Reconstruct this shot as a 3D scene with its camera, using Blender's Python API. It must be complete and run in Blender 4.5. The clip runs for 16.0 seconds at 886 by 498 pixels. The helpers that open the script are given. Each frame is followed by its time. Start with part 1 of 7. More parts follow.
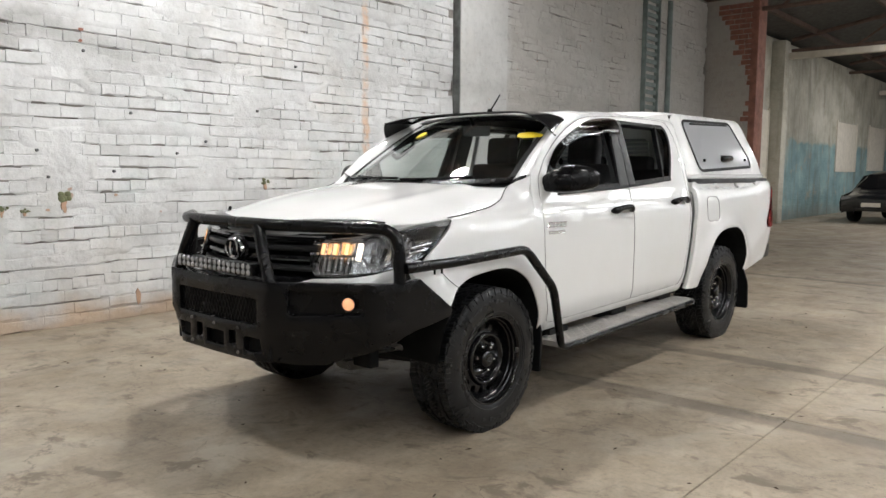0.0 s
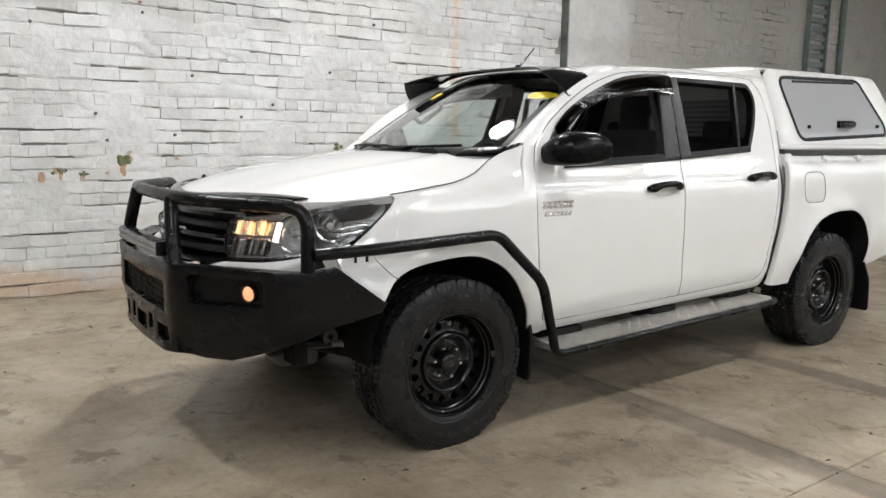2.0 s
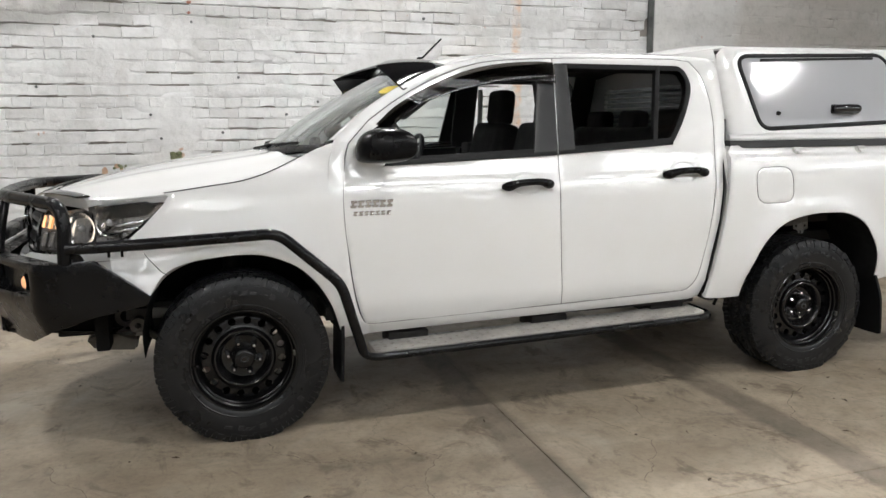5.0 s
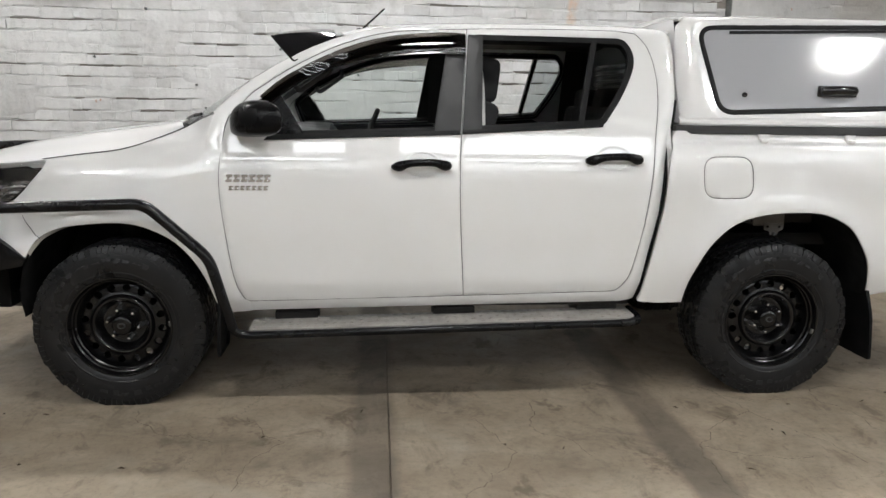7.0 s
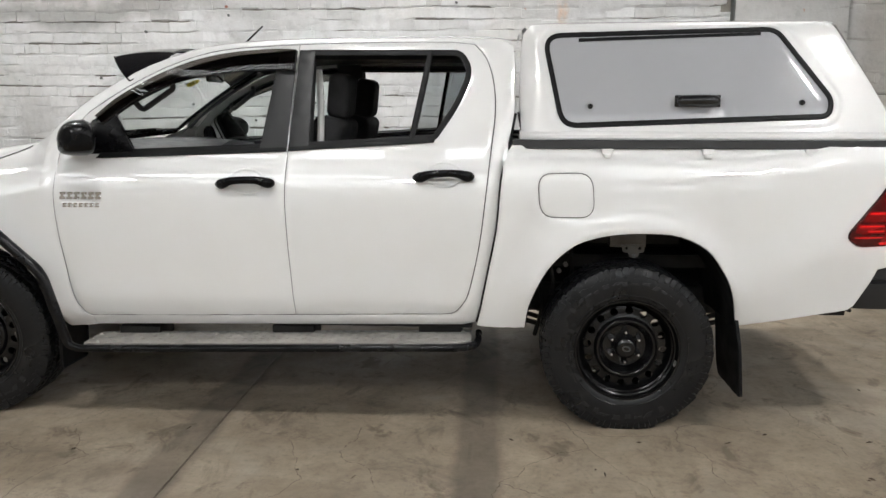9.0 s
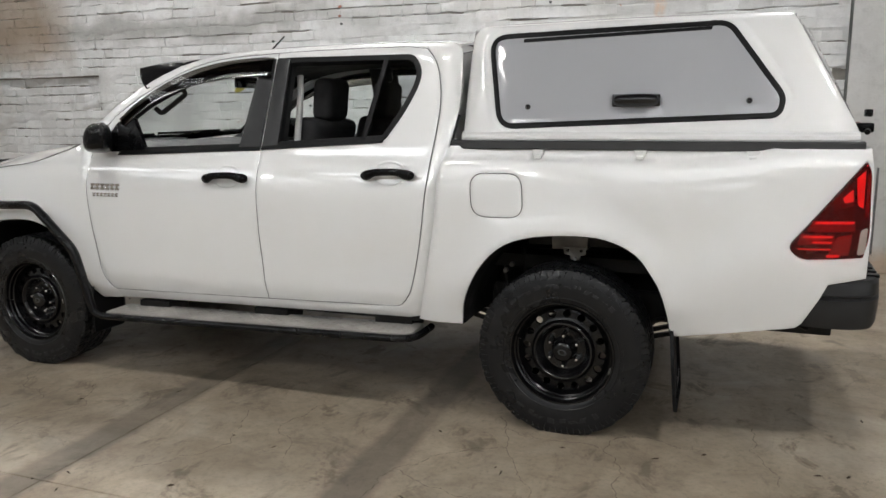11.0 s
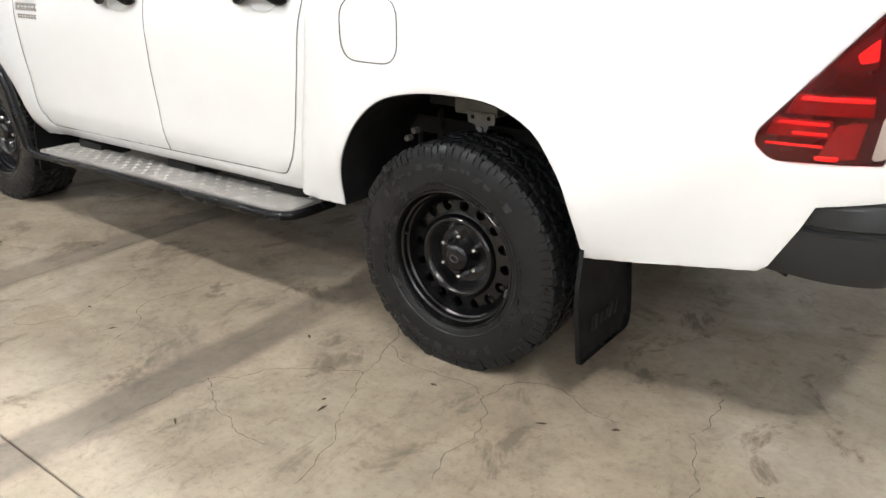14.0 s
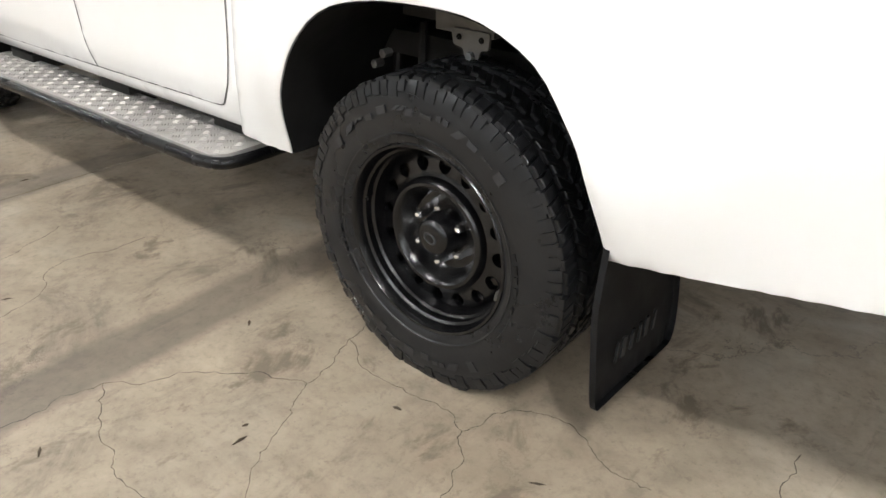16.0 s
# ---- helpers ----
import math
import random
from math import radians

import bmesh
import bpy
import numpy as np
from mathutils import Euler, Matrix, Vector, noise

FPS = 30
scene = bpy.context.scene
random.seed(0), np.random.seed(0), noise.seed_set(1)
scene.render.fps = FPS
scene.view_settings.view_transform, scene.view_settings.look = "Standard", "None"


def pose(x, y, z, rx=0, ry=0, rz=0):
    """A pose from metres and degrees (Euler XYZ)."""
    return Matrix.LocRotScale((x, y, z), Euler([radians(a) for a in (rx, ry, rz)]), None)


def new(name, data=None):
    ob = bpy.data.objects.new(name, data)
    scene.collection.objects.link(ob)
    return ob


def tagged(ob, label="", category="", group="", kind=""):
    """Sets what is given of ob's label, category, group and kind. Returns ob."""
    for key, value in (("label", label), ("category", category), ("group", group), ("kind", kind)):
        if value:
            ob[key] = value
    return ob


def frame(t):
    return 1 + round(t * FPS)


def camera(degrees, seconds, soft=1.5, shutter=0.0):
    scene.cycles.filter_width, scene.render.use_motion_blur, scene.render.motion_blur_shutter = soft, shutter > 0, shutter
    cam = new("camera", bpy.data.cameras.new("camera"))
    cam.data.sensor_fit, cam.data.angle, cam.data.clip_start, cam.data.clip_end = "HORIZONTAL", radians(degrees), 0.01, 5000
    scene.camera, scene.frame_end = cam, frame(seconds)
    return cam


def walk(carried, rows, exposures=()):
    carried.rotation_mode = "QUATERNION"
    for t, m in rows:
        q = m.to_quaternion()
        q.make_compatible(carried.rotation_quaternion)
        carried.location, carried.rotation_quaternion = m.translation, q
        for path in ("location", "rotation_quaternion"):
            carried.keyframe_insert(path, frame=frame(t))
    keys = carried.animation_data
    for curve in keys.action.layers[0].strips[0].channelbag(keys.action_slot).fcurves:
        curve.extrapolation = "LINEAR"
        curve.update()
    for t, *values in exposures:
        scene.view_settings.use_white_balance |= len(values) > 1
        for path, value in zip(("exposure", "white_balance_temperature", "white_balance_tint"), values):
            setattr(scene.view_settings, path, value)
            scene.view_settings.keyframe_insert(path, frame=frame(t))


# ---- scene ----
cam = camera(60.5, 16.0)
METRES, EYE, TILT, LEAN, TURN = 9.569, 1.359, 0.0, 0.0, 131.27
ROWS = [
    (0.0, 0.0, 0.0, 0.0, 0.04, -5.92, -0.41),
    (0.5, 0.0173, 0.0233, -0.0005, 4.07, -6.92, -1.25),
    (1.0, 0.0365, 0.0514, 0.0009, 5.38, -8.02, -0.46),
    (1.5, 0.0676, 0.065, 0.0014, 8.28, -8.51, 0.33),
    (2.0, 0.1001, 0.0782, 0.0021, 13.54, -8.68, -0.81),
    (2.5, 0.1296, 0.097, 0.0037, 14.1, -9.3, -0.34),
    (3.0, 0.165, 0.1021, 0.0041, 16.6, -9.1, 0.22),
    (3.5, 0.1951, 0.1131, 0.0039, 20.67, -8.79, -0.47),
    (6.0, 0.3368, 0.2102, 0.0077, 37.19, -9.94, 0.78),
    (6.5, 0.3585, 0.2349, 0.0049, 40.17, -10.08, -0.03),
    (7.0, 0.3765, 0.2629, 0.0062, 43.84, -11.29, -0.88),
    (7.5, 0.4068, 0.2851, 0.0071, 46.29, -11.59, -1.81),
    (8.0, 0.4263, 0.312, 0.0051, 46.73, -11.97, -0.44),
    (8.5, 0.4415, 0.3435, 0.0083, 48.78, -10.89, -0.05),
    (11.0, 0.5353, 0.477, 0.009, 68.72, -10.42, 0.55),
    (11.5, 0.5351, 0.5102, 0.0098, 69.2, -10.57, 0.46),
    (12.0, 0.5389, 0.5393, 0.0069, 72.69, -11.35, 0.46),
    (12.5, 0.5338, 0.5658, 0.0048, 77.23, -15.53, 0.39),
    (13.0, 0.5114, 0.5891, 0.0016, 79.25, -17.02, 0.67),
    (13.5, 0.4934, 0.612, -0.0019, 81.92, -19.23, 1.41),
    (14.0, 0.475, 0.6294, -0.0052, 85.62, -21.67, 0.13),
    (14.5, 0.4472, 0.6332, -0.0105, 86.92, -23.19, -0.6),
    (15.0, 0.4237, 0.6401, -0.0137, 86.26, -25.19, -1.85),
    (15.5, 0.4069, 0.6498, -0.0154, 87.77, -27.34, -0.98),
    (16.0, 0.401, 0.6525, -0.0172, 89.5, -28.62, -0.17),
]
EXPOSURES = [(0.0, 0.02), (1.5, 0.05), (2.2, 0.02), (3.5, 0.02), (6.0, -0.12), (7.0, -0.2), (8.5, -0.1), (11.0, -0.32), (12.0, -0.2), (12.6, 0.05), (13.2, 0.28), (14.0, 0.66), (14.6, 0.82), (15.2, 0.75), (16.0, 0.8)]
walk(cam, [(t, pose(6.187, 3.2455, EYE, TILT, LEAN, TURN) @ pose(METRES * x, METRES * y, METRES * z, 90 + pitch, roll, yaw)) for t, x, y, z, yaw, pitch, roll in ROWS], EXPOSURES)

# ---- world and lamps ----
world = bpy.data.worlds.new("overcast_sky")
scene.world = world
world.use_nodes = True
sky = world.node_tree.nodes.new("ShaderNodeTexSky")
sky.sky_type, sky.sun_disc, sky.sun_elevation, sky.sun_rotation = "NISHITA", False, radians(40), radians(60)
world.node_tree.links.new(sky.outputs[0], world.node_tree.nodes["Background"].inputs[0])
world.node_tree.nodes["Background"].inputs[1].default_value = 0.1

# high-bay lamps: x, y, height, watts
LAMPS = [(-1.95, 2.45, 3.55, 44), (1.55, 2.45, 3.55, 24), (5.05, 2.45, 3.55, 4), (8.55, 2.45, 3.55, 16),
         (-1.2, -1.4, 4.9, 66), (2.25, -1.4, 4.9, 118), (5.7, -1.4, 4.9, 74), (9.2, -1.4, 4.9, 18),
         # from here on unseen fill lamps, added with no known source
         (-5.45, 5.6, 3.55, 8), (-1.95, 5.6, 3.55, 6), (1.55, 5.6, 3.55, 14), (5.05, 5.6, 3.55, 5),
         (-9.0, 2.45, 3.55, 20), (-14.3, 0.5, 5.1, 110), (-21.0, 0.5, 5.1, 170)]
SKYLIGHT_POWER = 10.0


def disc_light(x, y, z, watts):
    data = bpy.data.lights.new("lamp_light", "AREA")
    data.shape, data.size, data.energy, data.color = "DISK", 0.22, watts, (1.0, 0.99, 0.985)
    ob = new("lamp_light", data)
    ob.matrix_world = pose(x, y, z - 0.012)
    return ob


for lx, ly, lz, lw in LAMPS:
    disc_light(lx, ly, lz - 0.1, lw)

# ---- materials ----
class Mat:
    """A small node builder on one Principled shader."""

    def __init__(self, name, color=(0.5, 0.5, 0.5), rough=0.5, metal=0.0, coat=0.0, place=False):
        self.m = bpy.data.materials.new(name)
        self.m.use_nodes = True
        self.t = self.m.node_tree
        self.p = self.t.nodes["Principled BSDF"]
        self.p.inputs["Base Color"].default_value = (*color, 1)
        self.p.inputs["Roughness"].default_value = rough
        self.p.inputs["Metallic"].default_value = metal
        self.p.inputs["Coat Weight"].default_value = coat
        self.p.inputs["Coat Roughness"].default_value = 0.03
        self.co, self.place = None, place

    def n(self, kind, **values):
        node = self.t.nodes.new(kind)
        for k, v in values.items():
            node.inputs[k].default_value = v
        return node

    def link(self, a, b):
        self.t.links.new(a, b)

    def coords(self):
        if not self.co:
            self.co = self.n("ShaderNodeNewGeometry").outputs["Position"] if self.place else self.n("ShaderNodeTexCoord").outputs["Object"]
        return self.co

    def noise(self, scale, detail=4.0, rough=0.55, stretch=None, distortion=0.0):
        node = self.n("ShaderNodeTexNoise", Scale=scale, Detail=detail, Roughness=rough, Distortion=distortion)
        src = self.coords()
        if stretch:
            mp = self.n("ShaderNodeMapping", Scale=stretch)
            self.link(src, mp.inputs["Vector"])
            src = mp.outputs[0]
        self.link(src, node.inputs["Vector"])
        return node.outputs["Fac"]

    def ramp(self, fac, *stops):
        node = self.n("ShaderNodeValToRGB")
        els = node.color_ramp.elements
        while len(els) < len(stops):
            els.new(0.5)
        for e, (pos, col) in zip(els, stops):
            e.position = pos
            e.color = (col, col, col, 1) if isinstance(col, (int, float)) else (*col, 1)
        self.link(fac, node.inputs[0])
        return node.outputs["Color"]

    def mix(self, fac, a, b, mode="MIX"):
        node = self.t.nodes.new("ShaderNodeMix")
        node.data_type, node.blend_type = "RGBA", mode
        for sock, v in ((node.inputs[0], fac), (node.inputs[6], a), (node.inputs[7], b)):
            if isinstance(v, (int, float)):
                sock.default_value = v
            elif isinstance(v, tuple):
                sock.default_value = (*v, 1)
            else:
                self.link(v, sock)
        return node.outputs[2]

    def math(self, op, a, b=0.0, c=0.0, clamp=False):
        node = self.t.nodes.new("ShaderNodeMath")
        node.operation, node.use_clamp = op, clamp
        for sock, v in zip(node.inputs, (a, b, c)):
            if isinstance(v, (int, float)):
                sock.default_value = v
            else:
                self.link(v, sock)
        return node.outputs[0]

    def color(self, v):
        self.link(v, self.p.inputs["Base Color"])
        return self

    def rough(self, v):
        self.link(v, self.p.inputs["Roughness"])
        return self

    def bump(self, height, strength=0.3, distance=0.01):
        node = self.n("ShaderNodeBump", Strength=strength, Distance=distance)
        self.link(height, node.inputs["Height"])
        self.link(node.outputs[0], self.p.inputs["Normal"])
        return self

    def axis(self, which):
        node = self.n("ShaderNodeSeparateXYZ")
        self.link(self.coords(), node.inputs[0])
        return node.outputs[which]

    def band(self, value, centre, half, soft):
        """1 inside centre +- half, fading over soft."""
        d = self.math("ABSOLUTE", self.math("SUBTRACT", value, centre))
        return self.math("MULTIPLY_ADD", d, -1.0 / soft, (half + soft) / soft, clamp=True)


def plain(name, color, rough=0.5, metal=0.0, coat=0.0, grain=0.0, scale=60.0, vary=0.15, spec=0.5):
    m = Mat(name, color, rough, metal, coat)
    m.p.inputs["Specular IOR Level"].default_value = spec
    if vary:
        lo = tuple(c * (1 - vary) for c in color)
        hi = tuple(min(1, c * (1 + vary)) for c in color)
        m.color(m.ramp(m.noise(7.0, 6), (0.3, lo), (0.7, hi)))
        m.rough(m.ramp(m.noise(11.0, 5), (0.3, max(0.02, rough * 0.85)), (0.7, min(1, rough * 1.15))))
    if grain:
        m.bump(m.noise(scale, 5), grain, 0.004)
    return m.m


def paint_material():
    m = Mat("white_car_paint", (0.78, 0.78, 0.77), 0.4, 0.0, 1.0)
    dust = m.ramp(m.noise(5.0, 7), (0.35, (0.71, 0.71, 0.705)), (0.75, (0.695, 0.693, 0.68)))
    m.color(dust)
    m.p.inputs["Coat IOR"].default_value = 1.65
    m.bump(m.noise(4.2, 2), 0.11, 0.02)
    return m.m


def concrete_material():
    m = Mat("worn_concrete", (0.28, 0.25, 0.2), 0.5, place=True)
    x, y = m.axis(0), m.axis(1)
    big = m.ramp(m.noise(0.55, 6, 0.6), (0.3, (0.214, 0.170, 0.120)), (0.52, (0.300, 0.248, 0.185)), (0.72, (0.368, 0.314, 0.248)))
    blot = m.ramp(m.noise(2.6, 8, 0.7, None, 0.7), (0.28, 0.52), (0.42, 0.88), (0.6, 1.04), (0.78, 1.25))
    col = m.mix(1.0, big, blot, "MULTIPLY")
    cloud = m.ramp(m.noise(9.0, 6, 0.62, None, 0.4), (0.30, 0.80), (0.5, 1.0), (0.74, 1.10))
    col = m.mix(1.0, col, cloud, "MULTIPLY")
    fine = m.ramp(m.noise(38.0, 6, 0.75), (0.28, 0.66), (0.47, 1.0), (0.75, 1.14))
    col = m.mix(0.95, col, fine, "MULTIPLY")
    scuff = m.ramp(m.noise(6.0, 8, 0.72, (1.0, 0.35, 1.0), 1.2), (0.34, 0.66), (0.43, 1.0))
    col = m.mix(0.7, col, scuff, "MULTIPLY")
    specks = m.ramp(m.noise(75.0, 4, 0.65), (0.27, 0.30), (0.335, 1.0))
    col = m.mix(0.9, col, specks, "MULTIPLY")
    # pale worn patches and brown traffic film
    pale = m.ramp(m.noise(1.3, 5, 0.6, None, 0.6), (0.55, 0.0), (0.72, 0.6))
    col = m.mix(pale, col, (0.37, 0.335, 0.28))
    brown = m.ramp(m.noise(0.9, 6, 0.62, (1.0, 2.2, 1.0), 0.8), (0.52, 0.0), (0.72, 0.6))
    col = m.mix(brown, col, (0.165, 0.128, 0.088))
    stain = m.ramp(m.noise(4.2, 7, 0.7, (1.0, 0.7, 1.0), 0.6), (0.56, 0.0), (0.64, 0.8))
    col = m.mix(stain, col, (0.115, 0.088, 0.062))
    # three dark patchy bands that run across, two of them beside joints
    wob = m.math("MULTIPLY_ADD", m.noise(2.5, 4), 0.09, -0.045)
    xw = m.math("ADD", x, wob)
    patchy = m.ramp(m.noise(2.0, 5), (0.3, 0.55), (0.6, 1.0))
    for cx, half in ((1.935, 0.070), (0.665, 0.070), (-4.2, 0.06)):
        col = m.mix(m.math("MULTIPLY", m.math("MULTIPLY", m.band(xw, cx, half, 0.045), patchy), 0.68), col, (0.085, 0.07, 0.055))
    # oil spots
    vor = m.n("ShaderNodeTexVoronoi", Scale=1.9, Randomness=1.0)
    mp = m.n("ShaderNodeMapping", Location=(0.3, 0.9, 0.0))
    warp = m.n("ShaderNodeTexNoise", Scale=9.0, Detail=3.0)
    m.link(m.coords(), warp.inputs["Vector"])
    add = m.n("ShaderNodeVectorMath")
    add.operation = "MULTIPLY_ADD"
    m.link(warp.outputs["Color"], add.inputs[0])
    add.inputs[1].default_value = (0.22, 0.22, 0.0)
    m.link(m.coords(), add.inputs[2])
    m.link(add.outputs[0], mp.inputs["Vector"])
    m.link(mp.outputs[0], vor.inputs["Vector"])
    spots = m.ramp(vor.outputs["Distance"], (0.05, 0.75), (0.13, 0.0))
    spots = m.math("MULTIPLY", spots, m.ramp(m.noise(1.7, 3), (0.42, 0.0), (0.56, 1.0)))
    col = m.mix(spots, col, (0.062, 0.047, 0.033))
    # hairline cracks
    crack = m.n("ShaderNodeTexVoronoi", Scale=0.9, Randomness=1.0)
    crack.feature = "DISTANCE_TO_EDGE"
    warp2 = m.n("ShaderNodeTexNoise", Scale=5.0, Detail=8.0, Roughness=0.7)
    m.link(m.coords(), warp2.inputs["Vector"])
    add2 = m.n("ShaderNodeVectorMath")
    add2.operation = "MULTIPLY_ADD"
    m.link(warp2.outputs["Color"], add2.inputs[0])
    add2.inputs[1].default_value = (0.42, 0.42, 0.0)
    m.link(m.coords(), add2.inputs[2])
    m.link(add2.outputs[0], crack.inputs["Vector"])
    lines = m.ramp(crack.outputs["Distance"], (0.0, 0.8), (0.0016, 0.5), (0.0034, 0.0))
    lines = m.math("MULTIPLY", lines, m.ramp(m.noise(1.4, 4), (0.40, 0.0), (0.55, 0.9)))
    col = m.mix(lines, col, (0.075, 0.058, 0.042))
    m.color(col)
    m.rough(m.ramp(m.noise(2.0, 6, 0.6), (0.3, 0.40), (0.7, 0.68)))
    h = m.math("ADD", m.math("MULTIPLY", m.noise(45.0, 5, 0.7), 0.35), m.math("MULTIPLY", lines, -0.6))
    m.bump(h, 0.3, 0.004)
    return m.m


def wall_paint_material(name, island=False, dirt=1.0, tone=(0.67, 0.675, 0.675)):
    """Old white limewash over brick: grey and green stains, chips that show orange brick."""
    m = Mat(name, tone, 0.66, place=True)
    x, z = m.axis(0), m.axis(2)
    geo = m.n("ShaderNodeObjectInfo").outputs["Random"] if not island else m.n("ShaderNodeNewGeometry").outputs["Random Per Island"]
    base = m.ramp(geo, (0.0, tuple(c * 0.80 for c in tone)), (0.12, tuple(c * 0.95 for c in tone)), (0.7, tone), (1.0, tuple(min(1, c * 1.06) for c in tone)))
    grey = m.ramp(m.noise(1.1, 8, 0.68, None, 0.5), (0.42, 0.0), (0.70, 0.70 * dirt))
    col = m.mix(grey, base, (0.40, 0.40, 0.395))
    warm = m.ramp(m.noise(0.7, 6, 0.65), (0.54, 0.0), (0.76, 0.4 * dirt))
    col = m.mix(warm, col, (0.55, 0.49, 0.41))
    green = m.ramp(m.noise(0.85, 6, 0.62, (1.0, 1.0, 0.7), 0.4), (0.56, 0.0), (0.74, 0.5 * dirt))
    col = m.mix(green, col, (0.42, 0.51, 0.49))
    streak = m.ramp(m.noise(2.4, 5, 0.6, (1.6, 1.0, 0.16)), (0.55, 0.0), (0.76, 0.35 * dirt))
    col = m.mix(streak, col, (0.42, 0.42, 0.405))
    # short dark smudges along the courses
    smudge = m.ramp(m.noise(3.2, 6, 0.62, (0.55, 1.0, 4.2), 0.8), (0.64, 0.0), (0.72, 0.65 * dirt))
    col = m.mix(smudge, col, (0.24, 0.23, 0.215))
    # grimy band high on the wall and along the foot
    wz = m.math("MULTIPLY_ADD", m.noise(1.5, 6), 0.7, -0.35)
    zz = m.math("ADD", z, wz)
    east = m.math("MULTIPLY_ADD", x, 0.6, -1.4, clamp=True)
    band = m.math("MULTIPLY", m.band(zz, 2.44, 0.05, 0.14), m.math("MULTIPLY_ADD", east, 0.5, 0.2))
    col = m.mix(m.math("MULTIPLY", band, dirt), col, (0.26, 0.255, 0.24))
    col = m.mix(m.math("MULTIPLY", m.band(zz, 0.0, 0.06, 0.16), 0.75 * dirt), col, (0.50, 0.35, 0.22))
    # rust-orange flaked strip where a post once stood
    wx = m.math("ADD", x, m.math("MULTIPLY_ADD", m.noise(9.0, 4), 0.10, -0.05))
    flake = m.math("MULTIPLY", m.band(wx, -0.02, 0.030, 0.035), m.ramp(m.noise(5.0, 5, 0.7), (0.40, 0.15), (0.56, 0.9)))
    col = m.mix(flake, col, (0.62, 0.43, 0.30))
    # bay behind the pilaster: old dirty wash
    west = m.math("MULTIPLY_ADD", m.math("ADD", x, m.math("MULTIPLY", wz, 0.3)), -4.0, -10.6, clamp=True)
    col = m.mix(m.math("MULTIPLY", west, 0.62 * dirt), col, (0.38, 0.35, 0.31))
    # brown damp stain high over the bricked-up bay
    damp = m.math("MULTIPLY", m.band(m.math("ADD", x, wz), 8.1, 0.7, 0.5), m.math("MULTIPLY_ADD", zz, 3.0, -5.6, clamp=True))
    col = m.mix(m.math("MULTIPLY", damp, 0.75 * dirt), col, (0.30, 0.22, 0.15))
    chips = m.ramp(m.noise(7.5, 3, 0.55), (0.725, 0.0), (0.745, 0.8))
    col = m.mix(chips, col, (0.42, 0.25, 0.17))
    pits = m.ramp(m.noise(16.0, 2, 0.5), (0.205, 0.85), (0.222, 0.0))
    col = m.mix(pits, col, (0.10, 0.095, 0.085))
    grime = m.ramp(m.noise(11.0, 7, 0.7), (0.30, 0.76), (0.48, 1.0), (0.8, 1.04))
    col = m.mix(0.7 * dirt, col, grime, "MULTIPLY")
    m.color(col)
    h = m.math("ADD", m.math("MULTIPLY", m.noise(24.0, 6, 0.65), 0.5), m.math("MULTIPLY", m.noise(6.0, 4), 1.0))
    m.bump(h, 0.42, 0.016)
    return m.m


def teal_wall_material():
    m = Mat("teal_dado_render", (0.5, 0.5, 0.45), 0.78)
    x, z = m.axis(0), m.axis(2)
    zz = m.math("ADD", z, m.math("MULTIPLY_ADD", m.noise(0.8, 6, 0.65), 0.7, -0.35))
    up = m.ramp(m.noise(1.1, 8, 0.68), (0.30, (0.27, 0.25, 0.20)), (0.5, (0.44, 0.42, 0.35)), (0.72, (0.57, 0.55, 0.48)))
    low = m.ramp(m.noise(1.3, 7, 0.65), (0.3, (0.13, 0.21, 0.22)), (0.5, (0.20, 0.31, 0.32)), (0.72, (0.32, 0.44, 0.43)))
    painted = m.math("MULTIPLY", m.math("MULTIPLY_ADD", zz, -9.0, 21.0, clamp=True), m.math("MULTIPLY_ADD", m.math("ADD", x, m.math("MULTIPLY", zz, 0.5)), -1.6, -24.6, clamp=True))
    col = m.mix(painted, up, low)
    worn = m.ramp(m.noise(1.9, 7, 0.72), (0.56, 0.0), (0.66, 0.8))
    col = m.mix(worn, col, (0.36, 0.32, 0.25))
    streak = m.ramp(m.noise(2.2, 6, 0.65, (1.4, 1.0, 0.18)), (0.52, 0.0), (0.72, 0.65))
    col = m.mix(streak, col, (0.17, 0.155, 0.125))
    foot = m.math("MULTIPLY_ADD", zz, -2.2, 1.0, clamp=True)
    col = m.mix(m.math("MULTIPLY", foot, 0.6), col, (0.15, 0.13, 0.10))
    m.color(col)
    courses = m.noise(5.0, 4, 0.6, (0.35, 1.0, 2.2), 0.6)
    m.bump(m.math("ADD", courses, m.math("MULTIPLY", m.noise(16.0, 5), 0.5)), 0.7, 0.03)
    return m.m


def rubber_material():
    m = Mat("tyre_rubber", (0.012, 0.012, 0.013), 0.5)
    m.p.inputs["Specular IOR Level"].default_value = 0.30
    m.color(m.ramp(m.noise(18.0, 6), (0.3, (0.006, 0.0063, 0.007)), (0.62, (0.010, 0.0103, 0.011)), (0.85, (0.021, 0.021, 0.021))))
    m.rough(m.ramp(m.noise(6.0, 6, 0.6), (0.3, 0.20), (0.7, 0.44)))
    m.bump(m.noise(90.0, 3), 0.2, 0.002)
    return m.m


def glass(name, tint, rough=0.0):
    m = Mat(name, tint, rough)
    m.p.inputs["Transmission Weight"].default_value = 1.0
    m.p.inputs["IOR"].default_value = 1.5
    return m.m


def glow(name, color, strength):
    m = Mat(name, color, 0.4)
    m.p.inputs["Emission Color"].default_value = (*color, 1)
    m.p.inputs["Emission Strength"].default_value = strength
    return m.m


